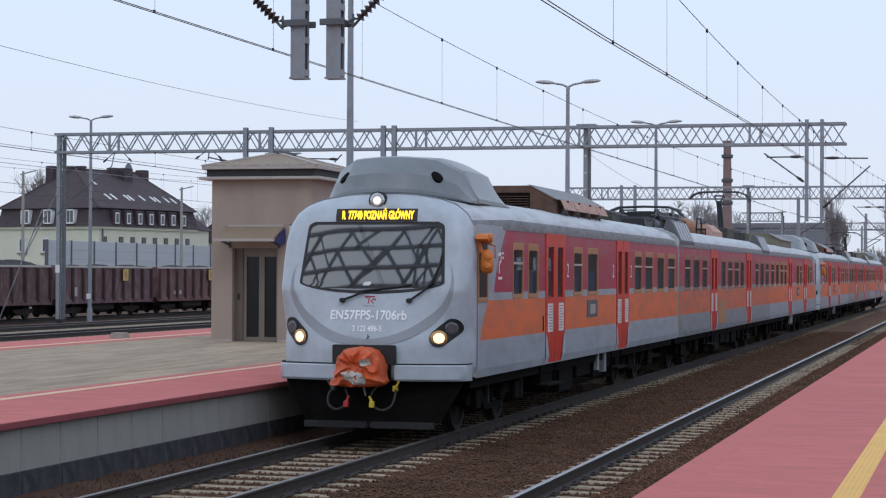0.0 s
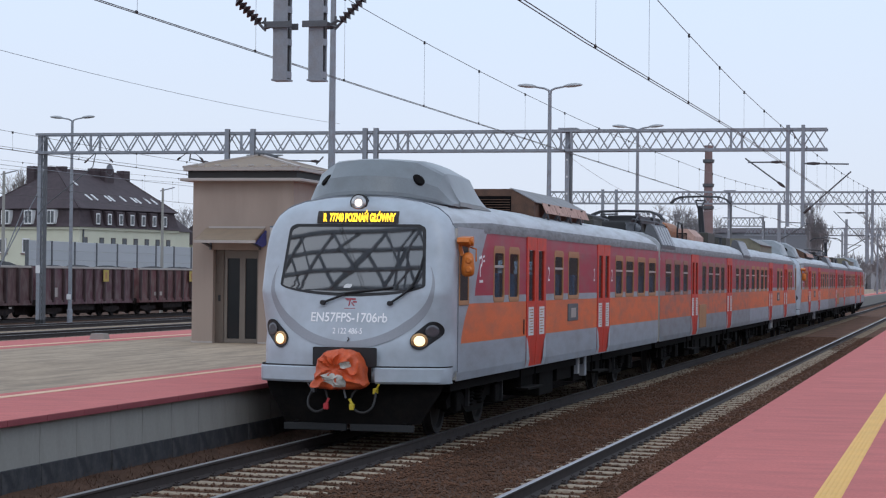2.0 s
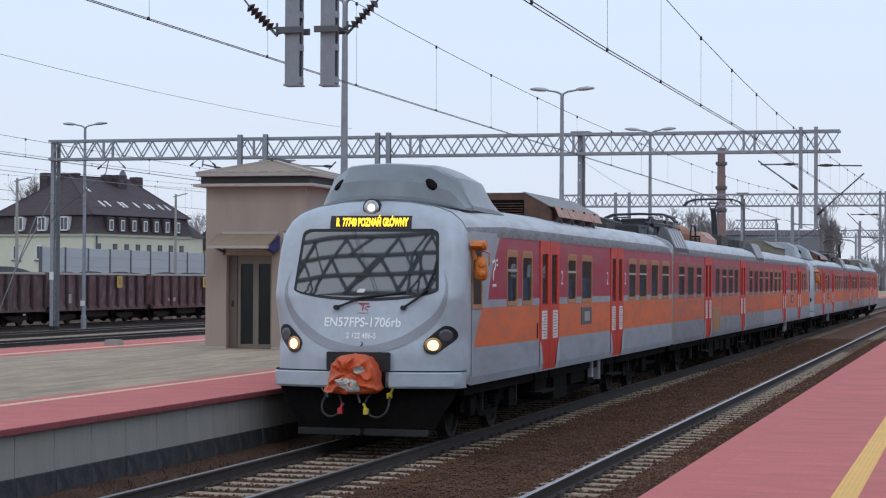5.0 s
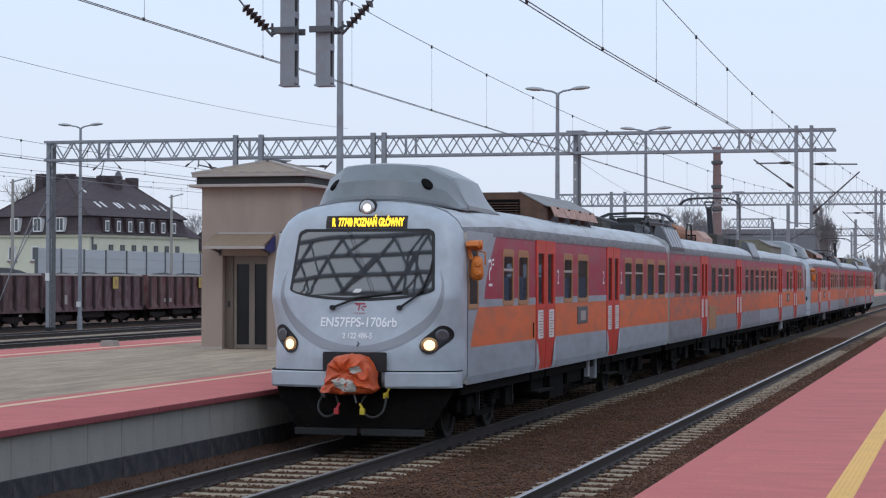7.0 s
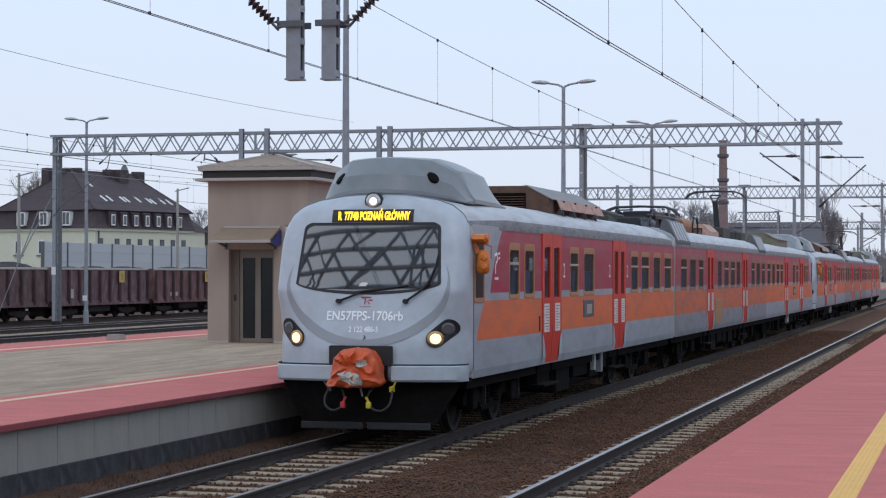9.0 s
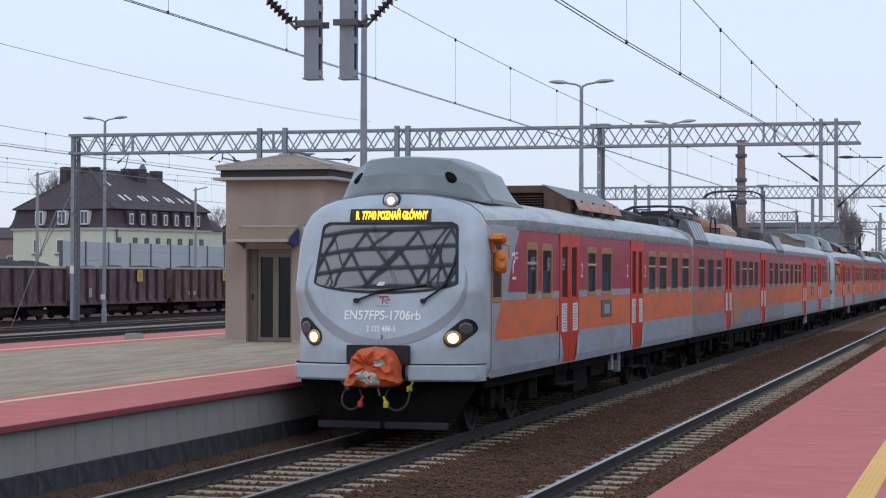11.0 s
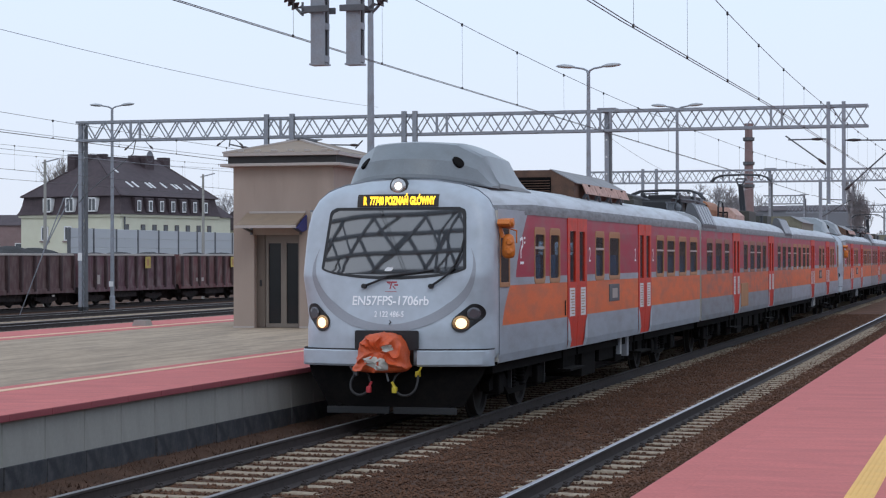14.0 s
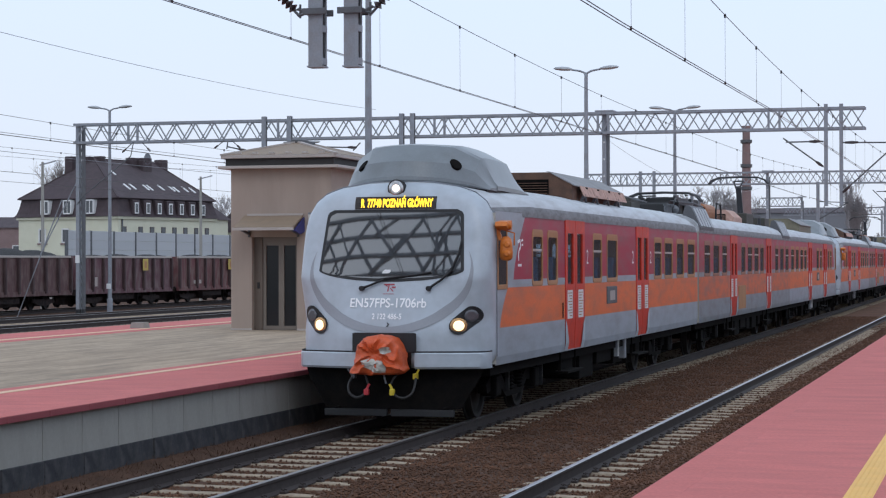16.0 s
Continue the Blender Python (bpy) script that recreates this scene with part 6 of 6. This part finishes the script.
overhead(-15.35, 5.54, 5.95, 34.0, 0.0003, 0.0003, 0, 133, 4, 0.15, "overhead wires above the track behind the island platform")
overhead(-27.0, 5.75, 6.64, 34.0, 0.0003, 0.0003, 0, 133, 4, 0.15, "overhead wires above a yard track")
overhead(-32.3, 5.84, 6.82, 34.0, 0.0003, 0.0003, 0, 133, 4, 0.15, "overhead wires above a yard track")
for nm, pts in (("feeder_wire", [(-20.0, y, 9.13 + 0.0006 * (y - 37) ** 2) for y in range(-20, 68, 4)]), ("feeder_wire", [(-20.0, y, 6.24 + 0.0002 * (y - 29) ** 2) for y in range(-20, 68, 4)]), ("feeder_wire", [(-22.0, y, 5.91 + 0.0002 * (y - 32) ** 2) for y in range(-20, 68, 4)]), ("feeder_wire", [(-9.6, y, 6.9 + 0.0012 * (y - 100) ** 2) for y in range(67, 134, 4)])):
    solid(nm, Geo().tube(pts, 0.009, 5), M_STEEL, "thin grey feeder wire strung between the gantries", "wire", "feeder wires")


# ---- lamp posts ----
def lamp_post(x, y, z0, top, label, spread=1.05, double=True):
    t = thing("street_lamp", label, "street lamp", "station lamp posts", at=(x, y, z0))
    h = top - z0
    part("pole", Geo().tube([(0, 0, 0), (0, 0, h * 0.45), (0, 0, h - 0.48)], [0.115, 0.095, 0.07], 14), M_STEEL, t, smooth=50)
    part("base", Geo().tube([(0, 0, -0.05), (0, 0, 1.0), (0, 0, 1.05)], [0.15, 0.15, 0.11], 12), M_STEEL, t)
    part("number_plate", Geo().chamfer(-0.13, 0.13, -0.16, -0.14, h * 0.135, h * 0.135 + 0.28, 0.01), M_WHITE, t, "white blank tag")
    for s in ((-1, 1) if double else (1,)):
        part("arm", Geo().tube([(0, 0, h - 0.55), (s * 0.05, 0, h - 0.36), (s * 0.22, 0, h - 0.28), (s * spread * 0.55, 0, h - 0.22)], [0.055, 0.045, 0.04, 0.035], 8), M_STEEL, t, smooth=50)
        rows = []
        for q, w, zz in ((0.0, 0.02, 0.02), (0.05, 0.09, 0.05), (0.2, 0.14, 0.09), (0.45, 0.16, 0.10), (0.7, 0.12, 0.06), (0.78, 0.02, 0.01)):
            xx = s * (spread * 0.5 + q)
            rows.append([(xx, w * math.cos(a), h - 0.21 + q * 0.07 + zz * (math.sin(a) if math.sin(a) > 0 else 0.7 * math.sin(a))) for a in (k * math.tau / 12 for k in range(12))])
        part("lamp_head", Geo().grid(rows, close=True), M_LAMPHEAD, t, "grey cobra lamp head", smooth=50)
    return t


LB = "grey steel double-arm lamp post on the island platform"
for y, top in ((22.3, 9.95), (50.6, 10.12), (72.9, 10.2)):
    lamp_post(-7.2, y, PLAT, top, LB)
lamp_post(-37.82, 73.0, -0.6, 10.92, "grey double-arm lamp post standing in the yard")
lamp_post(-36.4, 100.0, -0.6, 10.5, "grey double-arm lamp post standing in the yard")


def yard_pole(x, y, top, arm, label):
    t = thing("yard_pole", label, "pole", "concrete yard poles", at=(x, y, -0.9))
    part("shaft", Geo().tube([(0, 0, 0), (0, 0, top)], [0.14, 0.08], 10), M_PANEL, t)
    part("cross_arm", Geo().bar((-0.2, 0, top - 0.2), (arm, 0, top + 0.05), 0.07), M_STEEL, t)
    return t


yard_pole(-47.8, 85.0, 9.4, 0.9, "pale concrete pole with a short arm in the yard")
yard_pole(-47.7, 110.0, 9.5, 0.9, "pale concrete pole with a short arm in the yard")
solid("guy_wire", Geo().tube([(-38.2, 68.0, 5.6), (-40.8, 68.0, -0.6)], 0.03, 6), M_STEEL, "taut steel guy anchored in the yard ground", "guy wire")
solid("guy_wire", Geo().tube([(-33.50, 66.45, 8.40), (-33.59, 66.3, 7.69), (-36.16, 66.3, 5.74), (-36.72, 66.7, 5.30)], 0.028, 6), M_DKSTEEL, "dark cable slung from the truss to the gantry leg", "guy wire")
solid("guy_wire", Geo().tube([(-37.3, 68.0, 6.6), (-39.4, 68.0, 2.8)], 0.03, 6), M_STEEL, "taut steel guy fixed to the gantry leg", "guy wire")
for x, y in ((-5.98, 140.0), (7.8, 150), (-3.0, 185), (8.4, 195), (-6.5, 240), (-2.4, 250), (9.0, 260), (-4, 320), (2.4, 330), (9, 330)):
    t = thing("line_mast", "grey steel overhead line mast beside the tracks", "mast", "line masts", at=(x, y, -0.5))
    part("post", Geo().box(-0.13, 0.13, -0.13, 0.13, 0, 9.3), M_STEEL, t)
    part("arm", Geo().tube([(0, 0, 6.2), (2.4 if x < 0 else -2.4, 0, 7.6)], 0.05, 6).tube([(0, 0, 7.7), (2.4 if x < 0 else -2.4, 0, 7.6)], 0.04, 6), M_DKSTEEL, t)


# ---- freight wagons ----
WX = -42.0


def wagon(y0, length, material, label, load, yellow=None, seed=0):
    t = thing("coal_wagon", label, "freight wagon", "coal wagons", at=(WX, y0, -0.27))
    z0, z1, xw = 1.06, 3.00, -2.9
    b = Geo().box(-0.06, 0.0, 0, length, z0, z1).box(xw, xw + 0.06, 0, length, z0, z1).box(xw + 0.062, -0.062, 0, 0.06, z0, z1).box(xw + 0.062, -0.062, length - 0.06, length, z0, z1).box(xw + 0.062, -0.062, 0.062, length - 0.062, z0, z0 + 0.1)
    part("body", b, material, t, "open steel wagon body")
    part("top_rail", Geo().chamfer(-0.08, 0.06, -0.03, length + 0.03, z1 - 0.10, z1 + 0.02, 0.02), M_LIFTTRIM, t)
    part("sill", Geo().chamfer(-0.1, 0.08, -0.1, length + 0.1, z0 - 0.24, z0 + 0.02, 0.02), material, t)
    n = 9
    for i in range(n + 1):
        yy = 0.06 + (length - 0.12) * i / n
        part("stiffener", Geo().chamfer(0.001, 0.17, yy - 0.085, yy + 0.085, z0 - 0.1, z1 - 0.1, 0.025), M_WRIB, t)
    if yellow is not None:
        part("notice_panel", Geo().chamfer(0.172, 0.185, yellow, yellow + 0.8, z1 - 0.85, z1 - 0.15, 0.006), M_WYEL, t, "faded yellow panel")
        part("notice_mark", Geo().box(0.186, 0.189, yellow + 0.25, yellow + 0.55, z1 - 0.7, z1 - 0.3), M_FRAME, t)
    rng = random.Random(seed)
    for k in range(2):
        yy, hh = rng.uniform(0.8, length - 1.0), rng.uniform(0.4, 1.2)
        part("stencil", Geo().box(0.004, 0.008, yy, yy + rng.uniform(0.25, 0.6), z0 + 0.2, z0 + 0.2 + hh * 0.5), M_LIFTTRIM, t, "pale worn stencil patch")
    for s in (0.18, 0.82):
        for d in (-0.9, 0.9):
            for sx in (0.0, -1.5):
                w = part("wheel", WHEEL, None, t)
                w.location, w.scale = (-0.7 + sx, length * s + d, 0.5), (1 if sx == 0 else -1, 0.92, 0.92)
        part("bogie_frame", Geo().prism([(length * s - 1.3, 0.45), (length * s - 1.2, 0.62), (length * s + 1.2, 0.62), (length * s + 1.3, 0.45), (length * s + 0.4, 0.28), (length * s - 0.4, 0.28)], -0.45, -0.33, "x"), M_WUNDER, t)
    part("buffer_beam", Geo().box(xw + 0.2, -0.2, -0.12, 0.0, 0.75, 1.1).box(xw + 0.2, -0.2, length, length + 0.12, 0.75, 1.1), M_WUNDER, t)
    for yy in (-0.12, length + 0.12):
        for xx in (-0.6, -2.3):
            part("buffer", Geo().tube([(xx, yy, 0.95), (xx, yy + math.copysign(0.36, yy), 0.95)], [0.08, 0.2], 12), M_WUNDER, t)
    # Added dark box that shuts out the bright ground seen beneath the wagon.
    part("light_block", Geo().box(-1.7, -1.2, 0.3, length - 0.3, 0.22, 0.69), M_WUNDER, t)
    part("centre_sill", Geo().box(-1.8, -1.1, 0, length, 0.7, 1.0).box(-0.6, -0.2, length * 0.35, length * 0.6, 0.45, 0.9), M_WUNDER, t)
    if load:
        rows = []
        for i in range(45):
            yy = 0.08 + (length - 0.16) * i / 44
            rows.append([(x, yy, z1 - 0.25 + load * (1 - ((x + 1.45) / 1.4) ** 2) * (0.55 + 0.9 * abs(noise.noise(Vector((yy * 0.28 + seed, x * 0.5, seed))))) + 0.05 * noise.noise(Vector((yy * 3, x * 3, 0)))) for x in np.linspace(-2.83, -0.07, 11)])
        tagged(part("coal_load", Geo().grid(rows), M_COAL, t, "heaped black coal", smooth=40))
    return t


wagon(62.6, 14.2, M_WAG1, "brown open coal wagon heaped with coal", 0.65, None, 1)
wagon(78.1, 13.0, M_WAG2, "purple-brown open coal wagon with a yellow panel", 0.42, 8.3, 2)
wagon(92.3, 13.0, M_WAG3, "red-brown open coal wagon filled with coal", 0.40, 8.2, 4)
wagon(47.2, 14.2, M_WAG1, "brown open coal wagon heaped with coal", 0.6, None, 5)
wagon(106.6, 13.0, M_WAG2, "purple-brown open coal wagon filled with coal", 0.4, None, 6)


# ---- noise barrier ----
nb = thing("noise_barrier", "pale grey ribbed noise barrier with dark posts", "noise barrier", kind="structure")
NPAN = mesh_of("panel", Geo().chamfer(-0.06, 0.06, 0.07, 4.13, 0.0, 0.74, 0.03), M_NOISE)
for i in range(12):
    y = 113.3 + i * 4.2
    part("post", Geo().box(-60.1, -59.88, y - 0.09, y + 0.09, -0.9, 4.85), M_DKSTEEL, nb)
    for k in range(7):
        o = part("panel", NPAN, None, nb)
        o.location = (-60, y, -0.4 + k * 0.748)


# ---- the mansard house ----
def house():
    t = thing("house", "pale yellow house with a dark brown mansard roof", "house", at=(-77.0, 160.0, 0))
    t.rotation_euler = (0, 0, math.atan2(0.966, 0.257))
    Ln, W = 16.9, 13.9      # x runs along the long face, y along the short one
    part("wall", Geo().box(0.35, Ln - 0.35, 0.35, W - 0.35, -0.9, 7.0), M_HWALL, t, "pale yellow rendered wall")
    part("cornice", Geo().chamfer(0.15, Ln - 0.15, 0.15, W - 0.15, 6.75, 7.02, 0.05), M_HWALL, t)
    e, b, r = 7.03, 8.92, 13.15
    g = Geo()
    lo = [(0, 0), (Ln, 0), (Ln, W), (0, W)]
    mi = [(0.55, 0.55), (Ln - 0.55, 0.55), (Ln - 0.55, W - 0.55), (0.55, W - 0.55)]
    ov = [(0.25, 0.25), (Ln - 0.25, 0.25), (Ln - 0.25, W - 0.25), (0.25, W - 0.25)]
    curve = [(0.22, 7.4), (0.40, 8.0), (0.55, 8.8)]
    lv = [[(x, y, e) for x, y in lo]]
    for d, z in curve:
        lv.append([(d, d, z), (Ln - d, d, z), (Ln - d, W - d, z), (d, W - d, z)])
    lv.append([(x, y, b - 0.06) for x, y in ov])
    lv.append([(x, y, b) for x, y in ov])
    g.grid(lv, close=True)
    n = len(g.v)
    g.v += [(4.6, W / 2, r), (Ln - 2.6, W / 2, r)]
    k = n - 4
    g.f += [(k, k + 1, n + 1, n), (k + 1, k + 2, n + 1), (k + 2, k + 3, n, n + 1), (k + 3, k, n), (0, 3, 2, 1)]
    rf = part("roof", g, M_HROOF, t, "dark brown tiled mansard roof")
    for p0, p1 in (((0.3, 0.3, b), (4.6, W / 2, r)), ((Ln - 0.3, 0.3, b), (Ln - 2.6, W / 2, r)), ((4.6, W / 2, r), (Ln - 2.6, W / 2, r)), ((0.3, W - 0.3, b), (4.6, W / 2, r))):
        part("ridge_tiles", Geo().bar(p0, p1, 0.22, 0.14), M_HROOF, rf)

    def win_short(y, z0, z1, w, x):
        fr = part("window", Geo().box(x - 0.06, x + 0.5, y - w / 2, y - w / 2 + 0.13, z0, z1).box(x - 0.06, x + 0.5, y + w / 2 - 0.13, y + w / 2, z0, z1).box(x - 0.06, x + 0.5, y - w / 2, y + w / 2, z0, z0 + 0.13).box(x - 0.06, x + 0.5, y - w / 2, y + w / 2, z1 - 0.13, z1), M_HWIN, t, "white-framed window")
        part("pane", Geo().box(x - 0.02, x + 0.4, y - w / 2 + 0.12, y + w / 2 - 0.12, z0 + 0.12, z1 - 0.12), M_HGLASS, fr)
        part("mullion", Geo().box(x - 0.05, x, y - 0.03, y + 0.03, z0 + 0.13, z1 - 0.13), M_HWIN, fr)
        return fr
    for y in (3.75, 6.69, 9.69):
        win_short(y, 7.28, 8.74, 1.12, 0.0)
    for y in (7.2, 10.29):
        f = win_short(y, 4.35, 5.85, 0.95, 0.30)
        part("sill", Geo().box(0.2, 0.36, y - 0.65, y + 0.65, 4.2, 4.33), M_BRICK, f)
    for i in range(7):
        u = 2.87 + i * 1.858
        d = part("dormer", Geo().prism([(0.02, 7.25), (0.02, 8.66), (0.75, 8.85), (0.75, 7.25)], u - 0.62, u + 0.62, "x"), M_HROOF, t, "small dark dormer")
        f = part("window", Geo().box(u - 0.30, u + 0.30, -0.03, 0.015, 7.32, 8.45), M_HWIN, d, "white-framed dormer window")
        part("pane", Geo().box(u - 0.2, u + 0.2, -0.045, -0.031, 7.45, 8.33), M_HGLASS, f)
    for i in range(8):
        u = 1.3 + (0.75 if i else 0.0) + i * 1.86
        f = part("window", Geo().box(u - 0.36, u + 0.36, 0.32, 0.348, 4.9, 6.0), M_HROOF, t, "small dark wall window")
        part("pane", Geo().box(u - 0.26, u + 0.26, 0.305, 0.319, 5.0, 5.9), M_HGLASS, f)
    s = (r - b) / (W / 2 - 0.25)

    def on_roof(u, v):
        return (u, v, b + s * (v - 0.25) + 0.04)
    for u, v in ((3.9, 2.1), (4.9, 2.15), (7.0, 2.1), (7.6, 2.1), (9.6, 2.2), (11.3, 2.1), (11.9, 2.0), (13.6, 2.1), (14.7, 2.0), (4.6, 4.6)):
        p, q = on_roof(u, v - 0.45), on_roof(u, v + 0.45)
        part("skylight", Geo().bar(p, q, 0.24, 0.08), M_HWIN, rf, "bright skylight")
    for u, v, w, h, m in ((4.4, 9.8, 1.2, 2.9, M_HROOF), (5.4, 8.5, 0.9, 2.4, M_HROOF), (5.4, 6.95, 0.6, 0.5, M_HROOF), (9.9, 6.3, 1.0, 0.75, M_HROOF), (11.0, 5.6, 1.5, 1.5, M_HROOF), (12.6, 6.7, 0.7, 0.5, M_HROOF), (15.2, 6.6, 1.1, 1.2, M_HROOF)):
        z = b + s * (min(v, W - v) - 0.25)
        c = part("chimney", Geo().chamfer(u - w / 2, u + w / 2, v - 0.5, v + 0.5, z - 0.6, min(r + 0.30, z + h), 0.05), m, rf, "dark chimney stack")
    dish = [[(11.0 + rr * math.cos(a), 4.9 + 0.3 * (1 - rr * rr) , r + 0.22 + rr * math.sin(a)) for a in (k * math.tau / 14 for k in range(14))] for rr in (0.02, 0.25, 0.45, 0.6)]
    part("satellite_dish", Geo().grid(dish, close=True), M_STEEL, rf, "grey satellite dish")
    part("dish_mast", Geo().tube([(11.0, 5.25, r - 1.2), (11.0, 5.25, r + 0.25)], 0.04, 6), M_DKSTEEL, rf)
    part("annex_wall", Geo().box(Ln - 0.34, Ln + 2.3, 0.6, 9.0, -0.9, 6.9), M_HWALL, t, "pale yellow lower wing")
    part("annex_roof", Geo().add([(Ln - 1.2, 0.3, 6.92), (Ln + 2.6, 0.3, 6.92), (Ln + 2.6, 9.3, 6.92), (Ln - 1.2, 9.3, 6.92), (Ln + 1.0, 3.6, 9.6), (Ln + 1.0, 6.0, 9.6), (Ln - 1.2, 3.6, 9.6), (Ln - 1.2, 6.0, 9.6)],
                                 [(0, 1, 4, 6), (1, 2, 5, 4), (2, 3, 7, 5), (6, 4, 5, 7), (0, 6, 7, 3), (0, 3, 2, 1)]), M_HROOF, t, "dark brown wing roof")
    part("downpipe", Geo().tube([(0.9, 0.26, -0.5), (0.9, 0.26, 6.9)], 0.09, 8), M_DKSTEEL, t)
    return t


house()


def plain_house(x, y, w, d, h, rr, wall, label, rot=0.0):
    t = thing("far_house", label, "house", "far houses", at=(x, y, -0.9))
    t.rotation_euler = (0, 0, rot)
    part("wall", Geo().box(-w / 2, w / 2, -d / 2, d / 2, 0, h), wall, t)
    part("roof", Geo().prism([(-d / 2 - 0.3, h), (0, h + rr), (d / 2 + 0.3, h)], -w / 2 - 0.3, w / 2 + 0.3, "x"), M_HROOF, t)
    for i in range(max(2, int(w / 3))):
        xx = -w / 2 + (i + 0.5) * w / max(2, int(w / 3))
        for z in np.arange(1.2, h - 1.6, 3.0):
            win = part("window", Geo().box(xx - 0.55, xx + 0.55, -d / 2 - 0.05, -d / 2 - 0.002, z, z + 1.5), M_HWIN, t)
            part("pane", Geo().box(xx - 0.45, xx + 0.45, -d / 2 - 0.06, -d / 2 - 0.051, z + 0.1, z + 1.4), M_HGLASS, win)
    return t


plain_house(-134, 236, 16, 10, 8.2, 1.6, M_BRICK, "red-brick house with a dark roof behind the yard", 0.35)
plain_house(-71.5, 190, 9, 12, 6.6, 3.0, M_HWALL, "pale house with a steep brown roof", 1.0)
plain_house(-26, 335, 18, 14, 11.6, 1.0, M_HAZE, "flat grey building far along the railway")

ch = thing("brick_chimney", "tall red-brick factory chimney with ring platforms", "chimney", at=(-17.85, 190, -0.9))
part("shaft", Geo().tube([(0, 0, 0), (0, 0, 17.0), (0, 0, 17.3), (0, 0, 17.7)], [0.66, 0.40, 0.47, 0.47], 20), M_BRICK, ch, smooth=40)
for z in (10.8, 13.2, 15.8):
    part("ring_platform", Geo().tube([(0, 0, z), (0, 0, z + 0.10), (0, 0, z + 0.40)], [0.48, 0.62, 0.64], 14, cap=False), M_DKSTEEL, ch, "grey ring platform")


# ---- bare trees ----
def bare_tree(x, y, h, spread, seed, label, depth=5, up=0.35):
    """A leafless tree: trunk, limbs and ever finer twigs."""
    # Trees farther off take the wood colour with more haze in it.
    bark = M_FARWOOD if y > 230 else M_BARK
    thin = 0.018 if y < 280 else 0.028
    rng = random.Random(seed)
    t = thing("bare_tree", label, "tree", "bare trees", at=(x, y, -0.9))
    trunk, crown = Geo(), Geo()

    def grow(p, d, ln, r, lev):
        q = p + d * ln
        mid = p.lerp(q, 0.5) + Vector((rng.uniform(-1, 1), rng.uniform(-1, 1), 0)) * ln * 0.06
        (trunk if lev == 0 else crown).tube([p, mid, q], [r, r * 0.85, r * 0.65], 5 if lev < 2 else 3, cap=False)
        if lev >= depth:
            return
        for k in range(3 if lev < 3 else 4):
            s = Vector((rng.gauss(0, spread), rng.gauss(0, spread), rng.gauss(up, 0.25)))
            start = p.lerp(q, rng.uniform(0.45, 1.0))
            grow(start, (d * 0.75 + s).normalized(), ln * rng.uniform(0.58, 0.8), max(thin, r * rng.uniform(0.45, 0.62)), lev + 1)
    grow(Vector((0, 0, 0)), Vector((rng.uniform(-0.06, 0.06), 0, 1)).normalized(), h * 0.34, h * 0.018, 0)
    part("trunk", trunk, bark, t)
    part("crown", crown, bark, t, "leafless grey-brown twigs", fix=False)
    return t


TL = "leafless grey-brown tree behind the railway"
bare_tree(-101.4, 202, 20.6, 0.42, 1, TL, 6)
bare_tree(-103.2, 206, 19.4, 0.42, 2, TL, 6)
bare_tree(-37.0, 300, 17.8, 0.5, 3, TL, 6)
bare_tree(-34.0, 306, 16.6, 0.5, 4, TL, 6)
bare_tree(-40.0, 310, 16.2, 0.5, 5, TL, 6)
bare_tree(-105.5, 262, 17.0, 0.5, 6, TL)
bare_tree(-102.5, 262, 16.0, 0.5, 7, TL)
bare_tree(-10.4, 240, 15.0, 0.22, 8, "slender leafless poplar beside the railway", 6, 0.75)
bare_tree(-9.2, 243, 14.0, 0.22, 9, "slender leafless poplar beside the railway", 6, 0.75)
bare_tree(-9.9, 246, 14.6, 0.22, 19, "slender leafless poplar beside the railway", 6, 0.75)
bare_tree(-3.5, 300, 17.9, 0.4, 10, TL)
bare_tree(3.5, 350, 17.9, 0.5, 11, TL)


def far_woods(name, x0, x1, y, z, seed):
    """A distant strip of bare woods: ragged uprights."""
    rng = np.random.default_rng(seed)
    g = Geo()
    x = x0
    while x < x1:
        h = z * rng.uniform(0.6, 1.05) * (0.8 + 0.25 * noise.noise(Vector((x * 0.03, seed, 0))))
        w = rng.uniform(0.8, 2.2)
        for k in range(5):
            a = x + rng.uniform(-w, w)
            g.tube([(a, y + rng.uniform(-4, 4), -1), (a + rng.uniform(-0.5, 0.5), y, h * rng.uniform(0.4, 0.8)), (a + rng.uniform(-1.2, 1.2), y, h * rng.uniform(0.85, 1.0))], [w * 0.5, w * 0.42, 0.05], 4)
        x += w * 0.8
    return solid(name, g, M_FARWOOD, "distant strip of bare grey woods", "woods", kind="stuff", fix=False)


far_woods("far_woods", -330, -110, 420, 12, 1)
far_woods("far_woods_right", -60, 60, 620, 15, 2)
rng_t = random.Random(31)
for k in range(14):
    bare_tree(-9.0 + 1.6 * k + rng_t.uniform(-0.6, 0.6), 322 + rng_t.uniform(-14, 26), rng_t.uniform(9.5, 13.5), 0.5, 40 + k, "hazy leafless tree far along the railway")


# the gantry over the platform end, mirrored in the windscreen
near_gantry = gantry(-9.1, -37.2, 14.0, [12.9], [], "dark steel lattice gantry above the platform end", True, 0.72, 0.075)
